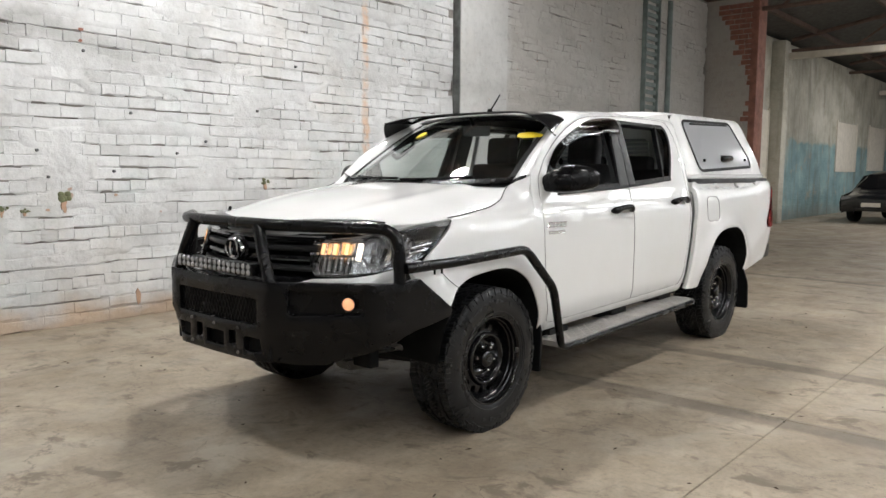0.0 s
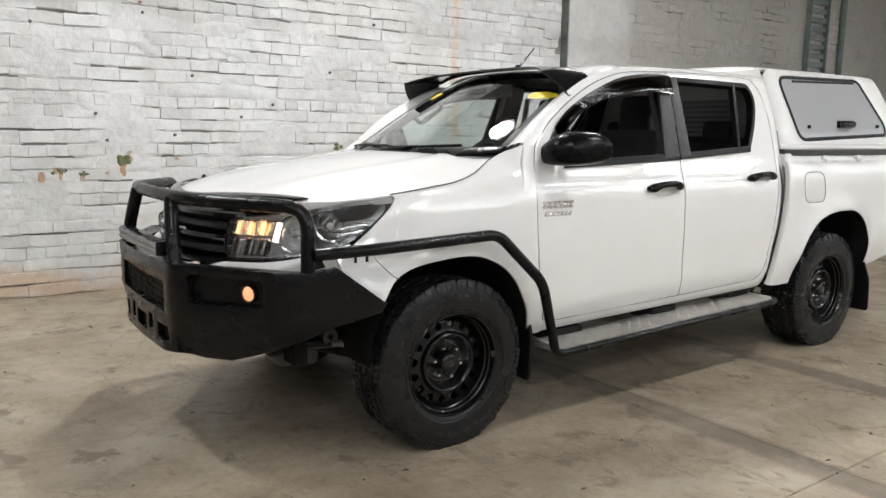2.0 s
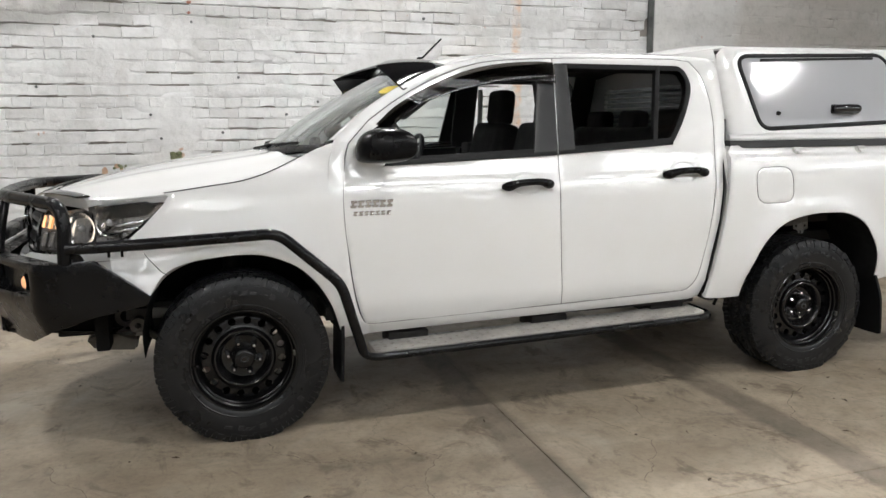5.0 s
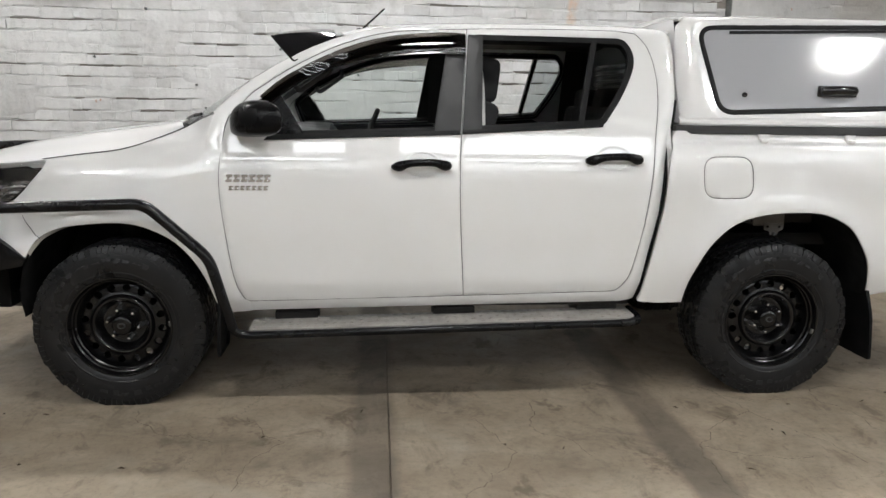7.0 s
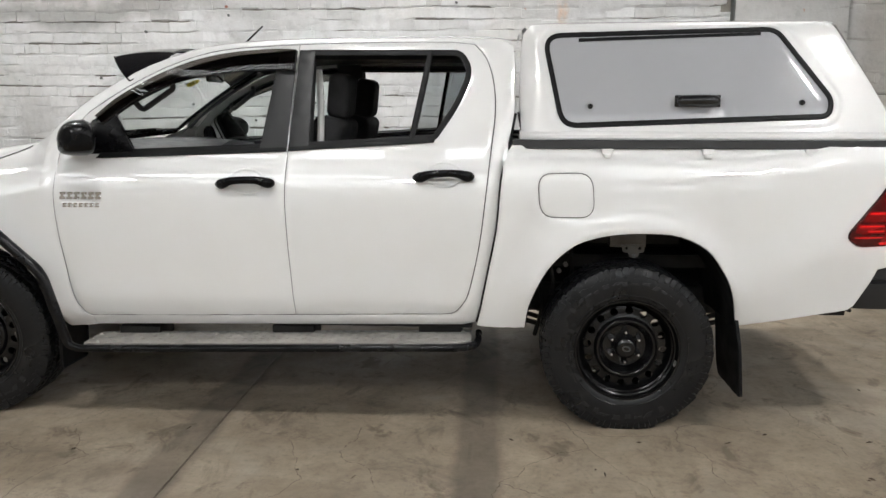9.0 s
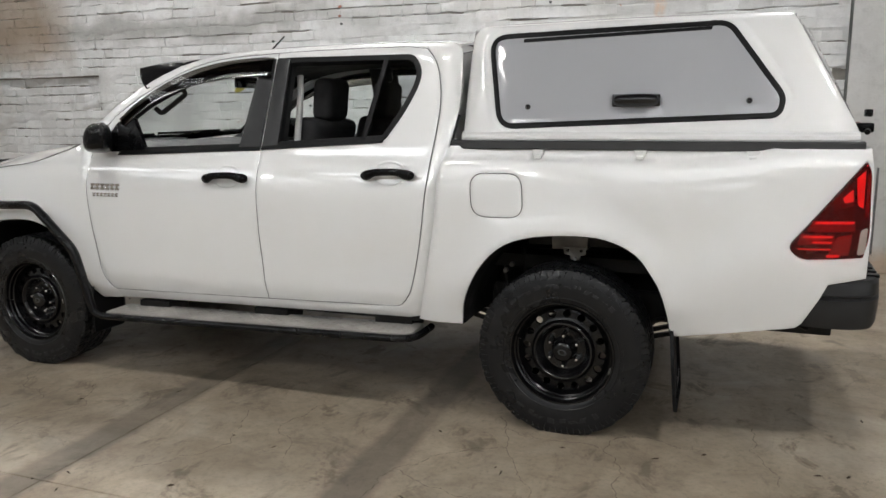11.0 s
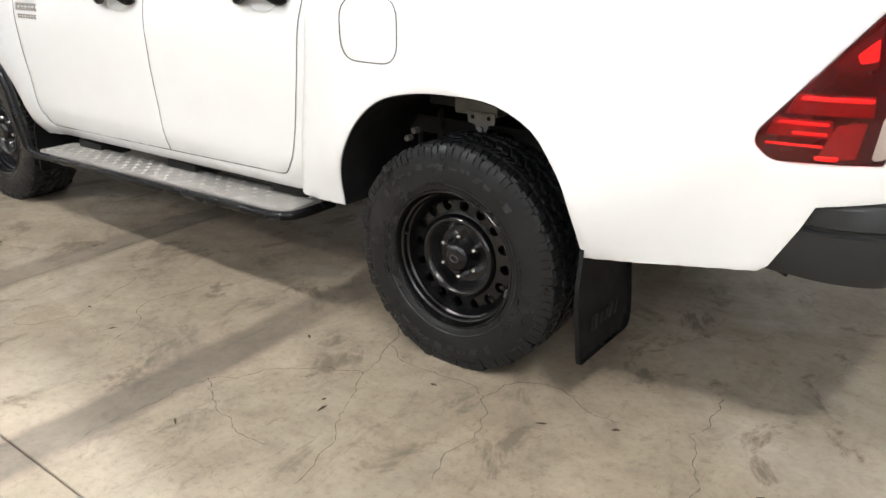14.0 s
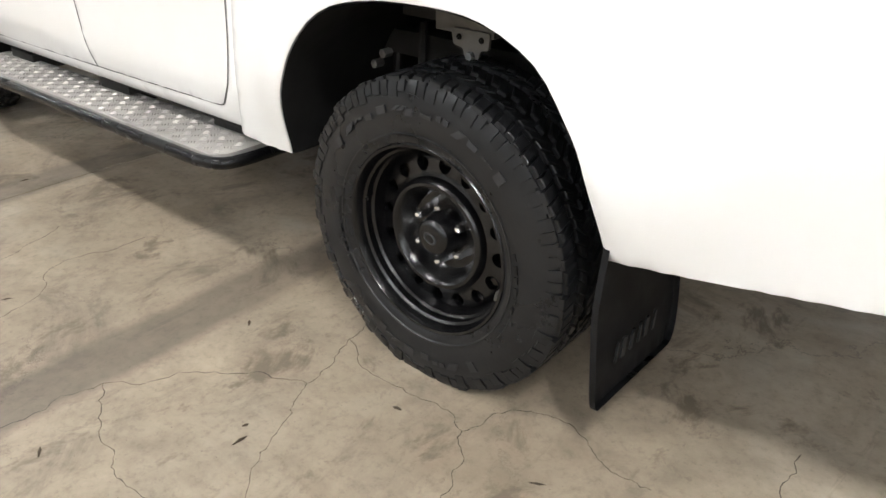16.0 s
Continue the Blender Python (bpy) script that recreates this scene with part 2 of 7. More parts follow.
PAINT = paint_material()
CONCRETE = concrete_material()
BRICK_PAINT = wall_paint_material("limewashed_brick")
BRICK_PAINT_REST = wall_paint_material("limewashed_brick_rest", True)
MORTAR = wall_paint_material("limewashed_mortar", True, 1.0, (0.63, 0.635, 0.635))
RENDER_GREY = wall_paint_material("grey_cement_render", True, 0.95, (0.54, 0.54, 0.53))
TEAL_WALL = teal_wall_material()
RUBBER = rubber_material()
BLACK_STEEL = plain("black_powder_coat", (0.0045, 0.0045, 0.005), 0.26, 0.0, 0.0, 0.03, 220.0, spec=0.22)
BLACK_PLASTIC = plain("black_textured_plastic", (0.003, 0.003, 0.0034), 0.27, 0.0, 0.0, 0.05, 260.0, spec=0.16)
GREY_PLASTIC = plain("dark_grey_plastic", (0.018, 0.0184, 0.019), 0.40, 0.0, 0.0, 0.1, 240.0, spec=0.32)
GLOSS_BLACK = plain("gloss_black_plastic", (0.008, 0.008, 0.009), 0.12, 0.0, 0.25)
WHEEL_BLACK = plain("satin_black_steel_wheel", (0.0022, 0.0022, 0.0025), 0.25, 0.0, 0.0, vary=0.0, spec=0.42)
WORN_RUBBER = plain("worn_raised_rubber", (0.019, 0.019, 0.0205), 0.38, spec=0.35)
CRACK_DIRT = plain("dirt_in_cracks", (0.06, 0.047, 0.035), 0.9, vary=0.3)
GAP_GREY = plain("shut_line_shade_rubber", (0.05, 0.05, 0.05), 0.6, vary=0.1)
LINER = plain("black_inner_liner", (0.006, 0.006, 0.006), 0.8, vary=0.3, spec=0.15)
CHASSIS = plain("dusty_black_chassis", (0.013, 0.012, 0.011), 0.7, vary=0.4, spec=0.25)
CAST_METAL = plain("dull_cast_aluminium", (0.14, 0.133, 0.122), 0.55, 0.6, vary=0.3)
CHROME = plain("chrome", (0.90, 0.90, 0.91), 0.16, 1.0, vary=0.03)
SEAL = plain("black_rubber_seal", (0.005, 0.005, 0.0055), 0.5, spec=0.16)
RAKED_JOINT = plain("dirty_raked_joint", (0.22, 0.205, 0.185), 0.9, grain=0.5, scale=40.0, vary=0.35)
STRIP = plain("dark_grey_rubber_strip", (0.026, 0.026, 0.027), 0.5)
GREY_PANEL = plain("light_grey_satin_panel", (0.34, 0.345, 0.36), 0.115, 0.0, 0.0, vary=0.0)
CHECKER = plain("bare_checkerplate_aluminium", (0.34, 0.325, 0.30), 0.5, 0.3, vary=0.2)
FABRIC = plain("charcoal_seat_fabric", (0.012, 0.012, 0.013), 0.9, grain=0.3, scale=300.0)
TRIM_DARK = plain("dark_cabin_trim", (0.016, 0.017, 0.018), 0.6, grain=0.1, scale=200.0)
TRIM_LIGHT = plain("light_grey_cabin_trim", (0.42, 0.42, 0.41), 0.6)
YELLOW = plain("yellow_sticker", (0.72, 0.55, 0.02), 0.5, vary=0.1)
STEEL_GREEN = plain("faded_green_steel", (0.17, 0.21, 0.20), 0.6, vary=0.25)
STEEL_DARK = plain("dark_painted_steel", (0.10, 0.105, 0.105), 0.6, vary=0.25)
RUST_STEEL = plain("rust_red_brick", (0.25, 0.11, 0.078), 0.8, grain=0.5, scale=18.0, vary=0.3)
SHADED_FLANK = plain("dark_shaded_grimy_render", (0.12, 0.128, 0.122), 0.8, grain=0.5, scale=25.0, vary=0.5)
ROOF_SHEET = plain("dark_roof_sheeting", (0.075, 0.073, 0.07), 0.7, vary=0.25)
ROOF_STEEL = plain("rusty_roof_steel", (0.115, 0.075, 0.06), 0.65, vary=0.25)
CREAM = plain("pale_cream_board", (0.62, 0.57, 0.49), 0.7, vary=0.1)
CAR_BLACK = plain("black_car_paint", (0.012, 0.013, 0.015), 0.2, 0.0, 0.8)
LAMP_SHADE = plain("grey_lamp_housing", (0.35, 0.35, 0.36), 0.45, 0.5)
LAMP_GLOW = glow("lamp_diffuser_glow", (1.0, 0.985, 0.955), 60.0)
SKYLIGHT = glow("frosted_skylight_daylight", (0.93, 0.97, 1.0), SKYLIGHT_POWER)
AMBER_GLOW = glow("lit_amber_lamp", (1.0, 0.60, 0.30), 1.25)
POSITION_GLOW = glow("lit_position_lamp", (1.0, 0.86, 0.68), 3.0)
FOG_GLOW = glow("lit_fog_lamp", (1.0, 0.50, 0.26), 0.6)
LED_WHITE = plain("clear_led_lens", (0.36, 0.36, 0.37), 0.12, 0.5, 0.5)
TAIL_RED = plain("dark_red_lamp_housing", (0.022, 0.003, 0.003), 0.25, 0.2, 0.0, vary=0.45, spec=0.4)
TAIL_MID = plain("red_lamp_facets", (0.15, 0.02, 0.02), 0.25, 0.4, 0.0, grain=0.6, scale=50.0, vary=0.5)
TAIL_SMOKE = plain("smoky_red_lamp_facets", (0.05, 0.015, 0.015), 0.2, 0.4, 0.0, grain=0.8, scale=60.0, vary=0.6)
TAIL_BRIGHT = plain("bright_red_lamp_reflector", (0.80, 0.14, 0.13), 0.22, 0.2, 0.0, grain=0.5, scale=45.0, vary=0.2)
TAIL_LENS = glass("clear_red_lamp_lens", (0.88, 0.10, 0.11))
SIDE_GLASS = glass("light_tinted_glass", (0.80, 0.86, 0.84))
TAIL_CLEAR = plain("clear_lamp_lens", (0.34, 0.27, 0.24), 0.12, 0.2, 1.0)
LAMP_DARK = plain("faceted_chrome_lamp_housing", (0.46, 0.46, 0.47), 0.07, 1.0, grain=1.0, scale=26.0, vary=0.0)
AMBER_CHROME = plain("amber_glow_tinted_reflector", (0.95, 0.80, 0.63), 0.12, 0.9, grain=1.0, scale=40.0, vary=0.0)
HIGH_WINDOW = glow("dusty_high_window_daylight", (0.95, 0.97, 1.0), 3.6)
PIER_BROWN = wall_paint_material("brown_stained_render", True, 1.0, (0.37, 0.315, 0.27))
SCREEN_GLASS = glass("clear_windscreen_glass", (0.90, 0.95, 0.93))
TINT_GLASS = glass("dark_tinted_glass", (0.10, 0.11, 0.115))
QUARTER_GLASS = glass("tinted_quarter_glass", (0.52, 0.55, 0.56))
SMOKE_ACRYLIC = glass("smoked_acrylic", (0.20, 0.18, 0.165))
LENS_GLASS = glass("clear_lamp_glass", (0.96, 0.96, 0.96))
LEAF = plain("dry_leaf", (0.05, 0.035, 0.02), 0.8, vary=0.4)
WEED = plain("dull_green_moss", (0.13, 0.14, 0.07), 0.85, grain=0.4, scale=40.0, vary=0.35)
TERRACOTTA = plain("bare_orange_brick", (0.40, 0.26, 0.18), 0.85, grain=0.4, scale=30.0, vary=0.25)

# ---- building tools ----
from mathutils.geometry import delaunay_2d_cdt


def mesh_object(name, bm, material, parent=None, label="", angle=35.0, smooth=True):
    me = bpy.data.meshes.new(name)
    bm.normal_update()
    bm.to_mesh(me)
    bm.free()
    for m in material if isinstance(material, (list, tuple)) else (material,):
        me.materials.append(m)
    if smooth:
        me.shade_smooth()
        me.set_sharp_from_angle(angle=radians(angle))
    ob = new(name, me)
    ob.parent = parent
    return tagged(ob, label)


def part(name, bm, material, parent, label="", angle=35.0):
    return mesh_object(name, bm, material, parent, label, angle)


def mirrored(bm):
    """A copy of bm on the other side of the truck's middle plane."""
    b = bm.copy()
    for v in b.verts:
        v.co.y = -v.co.y
    bmesh.ops.reverse_faces(b, faces=b.faces)
    return b


def both(name, bm, material, parent, label="", angle=35.0):
    other = mirrored(bm)
    a = part(name, bm, material, parent, label, angle)
    return a, part(name, other, material, parent, label, angle)


def join(*bms):
    """All the bmeshes as one; the first is kept."""
    first = bms[0]
    for b in bms[1:]:
        me = bpy.data.meshes.new("join")
        b.to_mesh(me)
        b.free()
        first.from_mesh(me)
        bpy.data.meshes.remove(me)
    return first


def spline(xs, ys):
    """Smooth monotone curve through the points."""
    x, y = np.array(xs, float), np.array(ys, float)
    order = np.argsort(x)
    x, y = x[order], y[order]
    h, d = np.diff(x), np.diff(y) / np.diff(x)
    m = np.concatenate([[d[0]], [0 if a * b <= 0 else 2 * a * b / (a + b) for a, b in zip(d[:-1], d[1:])], [d[-1]]])

    def at(v):
        if v <= x[0]:
            return y[0] + m[0] * (v - x[0])
        if v >= x[-1]:
            return y[-1] + m[-1] * (v - x[-1])
        i = int(np.searchsorted(x, v)) - 1
        t = (v - x[i]) / h[i]
        return ((1 + 2 * t) * (1 - t) ** 2 * y[i] + t * (1 - t) ** 2 * h[i] * m[i] + t * t * (3 - 2 * t) * y[i + 1] + t * t * (t - 1) * h[i] * m[i + 1])

    return at


def step01(a, b, v):
    t = min(1.0, max(0.0, (v - a) / (b - a)))
    return t * t * (3 - 2 * t)


def flow(pts, n=6):
    """Catmull-Rom curve through open points of any dimension."""
    p = [np.array(q, float) for q in pts]
    p = [2 * p[0] - p[1]] + p + [2 * p[-1] - p[-2]]
    out = []
    for a, b, c, d in zip(p, p[1:], p[2:], p[3:]):
        for k in range(n):
            t = k / n
            out.append(0.5 * (2 * b + (c - a) * t + (2 * a - 5 * b + 4 * c - d) * t * t + (3 * b - a - 3 * c + d) * t ** 3))
    out.append(p[-2])
    return [tuple(q) for q in out]


def rounded(pts, r, n=5, closed=True):
    """Corners of a polyline rounded with radius r (one number, or one for each corner)."""
    p = [np.array(q, float) for q in pts]
    rs = r if isinstance(r, (list, tuple)) else [r] * len(p)
    out = []
    for i, q in enumerate(p):
        if not closed and i in (0, len(p) - 1):
            out.append(tuple(q))
            continue
        a, b = p[i - 1] - q, p[(i + 1) % len(p)] - q
        la, lb = np.linalg.norm(a), np.linalg.norm(b)
        k = min(rs[i], la * 0.48, lb * 0.48)
        if k < 1e-5:
            out.append(tuple(q))
            continue
        s, e = q + a / la * k, q + b / lb * k
        for j in range(n + 1):
            t = j / n
            out.append(tuple((1 - t) ** 2 * s + 2 * t * (1 - t) * q + t * t * e))
    return out


def resample(loop, step):
    out = []
    for a, b in zip(loop, loop[1:] + loop[:1]):
        a, b = np.array(a, float), np.array(b, float)
        n = max(1, math.ceil(np.linalg.norm(b - a) / step))
        out += [tuple(a + (b - a) * k / n) for k in range(n)]
    clean = [out[0]]
    for q in out[1:]:
        if math.dist(q, clean[-1]) > 1e-4:
            clean.append(q)
    if math.dist(clean[0], clean[-1]) < 1e-4:
        clean.pop()
    return clean


def area2(loop):
    return sum(a[0] * b[1] - b[0] * a[1] for a, b in zip(loop, loop[1:] + loop[:1]))


def inside(pts, loop):
    p, l = np.array(pts, float), np.array(loop, float)
    res = np.zeros(len(p), bool)
    for (ax, ay), (bx, by) in zip(l, np.roll(l, -1, 0)):
        if ay != by:
            hit = ((ay > p[:, 1]) != (by > p[:, 1])) & (p[:, 0] < (bx - ax) * (p[:, 1] - ay) / (by - ay) + ax)
            res ^= hit
    return res


def panel(outline, surf, holes=(), step=0.045, edge=0.004, lip=0.02, out=(0, 1, 0), back=False, also=()):
    """Sheet-metal panel: the 2D outline less its holes, laid on surf(a, b), with softened, turned-in edges."""
    loops = [resample([tuple(q[:2]) for q in l], step * 0.8) for l in (outline, *holes)]
    loops = [l if (area2(l) > 0) == (i == 0) else l[::-1] for i, l in enumerate(loops)]
    pts, edges = [], []
    for l in loops:
        k = len(pts)
        pts += l
        edges += [(k + i, k + (i + 1) % len(l)) for i in range(len(l))]
    rim = np.array(pts)
    extra = []
    if edge:
        for l in loops:
            for i, q in enumerate(l):
                a, b = np.array(l[i - 1]), np.array(l[(i + 1) % len(l)])
                d = b - a
                d /= max(np.linalg.norm(d), 1e-9)
                extra.append((q[0] - d[1] * edge * 1.5, q[1] + d[0] * edge * 1.5))
    (x0, y0), (x1, y1) = rim.min(0), rim.max(0)
    grid = [(x0 + (i + 0.5 * (j % 2)) * step, y0 + j * step * 0.87) for j in range(int((y1 - y0) / step / 0.87) + 2) for i in range(int((x1 - x0) / step) + 2)]

    def usable(cand, margin):
        if not cand:
            return []
        ok = inside(cand, loops[0])
        for l in loops[1:]:
            ok &= ~inside(cand, l)
        c = np.array(cand)
        near = np.array([np.min(np.sum((rim - q) ** 2, 1)) for q in c])
        return [tuple(q) for q, good, d in zip(cand, ok, near) if good and d > margin * margin]

    pts = pts + usable(extra, edge * 1.2) + usable(grid, max(step * 0.45, edge * 2.2)) + usable(list(also), edge * 2.2)
    vs, _, fs, *_ = delaunay_2d_cdt([Vector(q) for q in pts], edges, [], 0, 1e-6)
    cen = [tuple(sum((vs[i] for i in f), Vector((0, 0))) / len(f)) for f in fs]
    ok = inside(cen, loops[0])
    for l in loops[1:]:
        ok &= ~inside(cen, l)
    fs = [f for f, good in zip(fs, ok) if good]
    out = Vector(out)
    h = 0.004
    place, norm = [], []
    for v in vs:
        p = Vector(surf(v.x, v.y))
        n = (Vector(surf(v.x + h, v.y)) - Vector(surf(v.x - h, v.y))).cross(Vector(surf(v.x, v.y + h)) - Vector(surf(v.x, v.y - h)))
        n = n.normalized() if n.length > 1e-12 else out.normalized()
        place.append(p)
        norm.append(n if n.dot(out) >= 0 else -n)
    count = {}
    for f in fs:
        for a, b in zip(f, f[1:] + f[:1]):
            count[frozenset((a, b))] = count.get(frozenset((a, b)), 0) + 1
    border = [tuple(k) for k, c in count.items() if c == 1]
    ends = {i for k in border for i in k}
    bm = bmesh.new()
    verts = [bm.verts.new(p - n * (edge * 0.6) if i in ends else p) for i, (p, n) in enumerate(zip(place, norm))]
    for f in fs:
        a, b, c = (place[i] for i in f[:3])
        order = f if (b - a).cross(c - a).dot(norm[f[0]]) > 0 else f[::-1]
        try:
            bm.faces.new([verts[i] for i in order])
        except ValueError:
            pass
    if lip:
        low = {i: bm.verts.new(place[i] - norm[i] * (lip + edge)) for i in (range(len(place)) if back else ends)}
        if back:
            for f in fs:
                a, b, c = (place[i] for i in f[:3])
                bm.faces.new([low[i] for i in (f[::-1] if (b - a).cross(c - a).dot(norm[f[0]]) > 0 else f)])
        for a, b in border:
            try:
                bm.faces.new((verts[a], verts[b], low[b], low[a]))
            except ValueError:
                pass
    for v in [v for v in bm.verts if not v.link_faces]:
        bm.verts.remove(v)
    if back:
        bmesh.ops.recalc_face_normals(bm, faces=bm.faces)
    return bm


def loft(rows, closed=False, caps=False):
    """Skin through rows of equally many 3D points."""
    bm = bmesh.new()
    vs = [[bm.verts.new(p) for p in r] for r in rows]
    for r, s in zip(vs, vs[1:]):
        n = len(r)
        for i in range(n if closed else n - 1):
            q = (r[i], r[(i + 1) % n], s[(i + 1) % n], s[i])
            try:
                bm.faces.new(q)
            except ValueError:
                pass
    if caps:
        for r in (vs[0][::-1], vs[-1]):
            bm.faces.new(r)
    bmesh.ops.remove_doubles(bm, verts=bm.verts, dist=1e-5)
    bmesh.ops.recalc_face_normals(bm, faces=bm.faces)
    return bm


def tube(path, r, n=12, caps=True):
    p = [Vector(q) for q in path]
    rows, up = [], None
    for i, q in enumerate(p):
        d = (p[min(i + 1, len(p) - 1)] - p[max(i - 1, 0)]).normalized()
        if up is None:
            up = d.orthogonal().normalized()
        up = (up - d * up.dot(d)).normalized()
        side = d.cross(up)
        rr = r[i] if isinstance(r, (list, tuple)) else r
        rows.append([q + (up * math.cos(a) + side * math.sin(a)) * rr for a in [math.tau * k / n for k in range(n)]])
    return loft(rows, True, caps)


def box(x0, x1, y0, y1, z0, z1, bevel=0.0, seg=2):
    bm = bmesh.new()
    bmesh.ops.create_cube(bm, size=1)
    for v in bm.verts:
        v.co = Vector(((x0 + x1) / 2 + v.co.x * (x1 - x0), (y0 + y1) / 2 + v.co.y * (y1 - y0), (z0 + z1) / 2 + v.co.z * (z1 - z0)))
    if bevel:
        bmesh.ops.bevel(bm, geom=bm.edges[:], offset=bevel, segments=seg, affect="EDGES", profile=0.6)
    return bm


def lathe(profile, n=64, arc=math.tau, start=0.0):
    """Profile of (radius, y) turned round the y axis."""
    full = abs(arc - math.tau) < 1e-6
    rows = []
    for k in range(n if full else n + 1):
        a = start + arc * k / n
        rows.append([(r * math.cos(a), y, r * math.sin(a)) for r, y in profile])
    if full:
        rows.append(rows[0])
    return loft(rows)


def moved(bm, m):
    bm.transform(m)
    if m.determinant() < 0:
        bmesh.ops.reverse_faces(bm, faces=bm.faces)
    return bm


def extruded(outline, depth, m=None, bevel=0.0):
    """A plate: outline in x, z, from y = 0 to y = depth."""
    bm = bmesh.new()
    a = [bm.verts.new((x, 0, z)) for x, z in outline]
    b = [bm.verts.new((x, depth, z)) for x, z in outline]
    bm.faces.new(a)
    bm.faces.new(b[::-1])
    for i in range(len(a)):
        j = (i + 1) % len(a)
        bm.faces.new((a[j], a[i], b[i], b[j]))
    bmesh.ops.recalc_face_normals(bm, faces=bm.faces)
    if bevel:
        bmesh.ops.bevel(bm, geom=[e for e in bm.edges if e.calc_face_angle(0) > 0.6], offset=bevel, segments=2, affect="EDGES")
    return moved(bm, m) if m is not None else bm


def empty_thing(name, label, category, group=""):
    return tagged(new(name), label, category, group)

# ---- the hall ----
WALL_Y = -3.43
EAVE = 4.62


def structure(name, bm, material, label, angle=35.0):
    return tagged(mesh_object(name, bm, material, None, "", angle), label, kind="structure")


ground = structure("ground", box(-60, 40, -30, 45, -0.5, -0.06), CONCRETE, "bare concrete sub-base under the hall")
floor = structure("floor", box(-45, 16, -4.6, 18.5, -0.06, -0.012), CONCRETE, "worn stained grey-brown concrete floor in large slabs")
SLAB_X = [-45, -34.1, -28.1, -22.1, -16.1, -10.1, -4.15, 1.87, 7.85, 16]
SLAB_Y = [-4.6, 1.985, 6.9, 11.8, 18.5]
for i in range(len(SLAB_X) - 1):
    for j in range(len(SLAB_Y) - 1):
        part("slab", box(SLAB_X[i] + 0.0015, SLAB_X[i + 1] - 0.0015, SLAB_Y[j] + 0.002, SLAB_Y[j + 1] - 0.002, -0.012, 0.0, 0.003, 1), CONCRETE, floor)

# long wall, with a bricked-up bay near its front end
wall_south = structure("wall_south", box(-9.9, 6.62, WALL_Y - 0.40, WALL_Y - 0.024, 0, EAVE + 0.3), RAKED_JOINT, "limewashed brick wall, stained and chipped")
structure("wall_infill", join(box(6.62, 9.6, WALL_Y - 0.40, WALL_Y - 0.084, 0, 1.86), box(6.62, 9.6, WALL_Y - 0.40, WALL_Y - 0.024, 1.875, EAVE + 0.3), box(9.6, 16, WALL_Y - 0.40, WALL_Y - 0.024, 0, EAVE + 0.3)), RAKED_JOINT, "limewashed wall with a recessed bricked-up bay")
structure("pilaster", box(-2.62, -1.60, WALL_Y - 0.02, WALL_Y + 0.13, 0, EAVE + 0.2, 0.012), RENDER_GREY, "flat cement-rendered pilaster")
# thin dark slab: the flank's shade and grime put in as colour
structure("trim", box(-1.602, -1.590, WALL_Y, WALL_Y + 0.118, 1.25, EAVE + 0.18, 0.003), SHADED_FLANK, "dark strip for shade and grime on the pilaster flank")
structure("pier", box(-10.35, -9.86, WALL_Y - 0.4, -2.50, 0, EAVE + 0.3, 0.01), PIER_BROWN, "grubby rendered brick pier standing out from the wall")
pier_edge = structure("pier_edge", box(-10.3, -9.84, -2.50, -2.36, 0, EAVE + 0.3, 0.01), RUST_STEEL, "bare red brick edge of the pier")
pier_rng = random.Random(8)
pier_pale, pier_red = [], []
for row in range(46):
    z0, y = 0.004 + 0.1045 * row, -2.372 - pier_rng.uniform(0, 0.1)
    reach = -2.40 - 0.05 * pier_rng.random() - 0.62 * step01(2.6, 4.7, z0) ** 1.6
    while y > -3.40:
        l = pier_rng.uniform(0.13, 0.28)
        lip = pier_rng.uniform(0.001, 0.007)
        (pier_red if y > reach else pier_pale).append(box(-9.87, -9.857 + lip, max(y - l, -3.42) + 0.004, y - 0.004, z0 + pier_rng.uniform(0.003, 0.009), z0 + 0.1045 - pier_rng.uniform(0.003, 0.009)))
        y -= l
tagged(part("red_brickwork", join(*pier_red), RUST_STEEL, pier_edge, "bare red bricks"), kind="stuff")
tagged(part("pale_brickwork", join(*pier_pale), PIER_BROWN, pier_edge, "grubby limewashed bricks"), kind="stuff")
structure("wall_far_south", join(box(-45, -10.3, -4.2, -3.8, 0, EAVE + 0.3), box(-15.4, -15.0, -3.8, -3.45, 0, EAVE + 0.2, 0.02)), TEAL_WALL, "rendered wall with a peeling teal dado")
structure("wall_east", box(16, 16.4, -4.6, 18.5, 0, 7.5), RENDER_GREY, "plain grey rendered end wall")
structure("wall_west", box(-45.4, -45, -4.6, 18.5, 0, 7.5), RENDER_GREY, "plain grey rendered end wall")
pane_rng = random.Random(5)
panes = [(-43 + 1.9 * k, -42.6 + 1.9 * k + pane_rng.uniform(0.0, 0.8)) for k in range(30)]
piers = [(a[1], b[0]) for a, b in zip([(-45, -45)] + panes, panes + [(16, 16)])]
structure("wall_north", join(box(-45, 16, 18.5, 18.9, 0, 3.3), box(-45, 16, 18.5, 18.9, 4.25, 5.2), *[box(a, b, 18.5, 18.9, 3.3, 4.25) for a, b in piers]), RENDER_GREY, "plain grey rendered long wall with a row of high windows")
for a, b in panes:
    structure("clerestory_window", box(a, b, 18.66, 18.70, 3.3, 4.25), HIGH_WINDOW, "frosted high window pane with daylight behind")

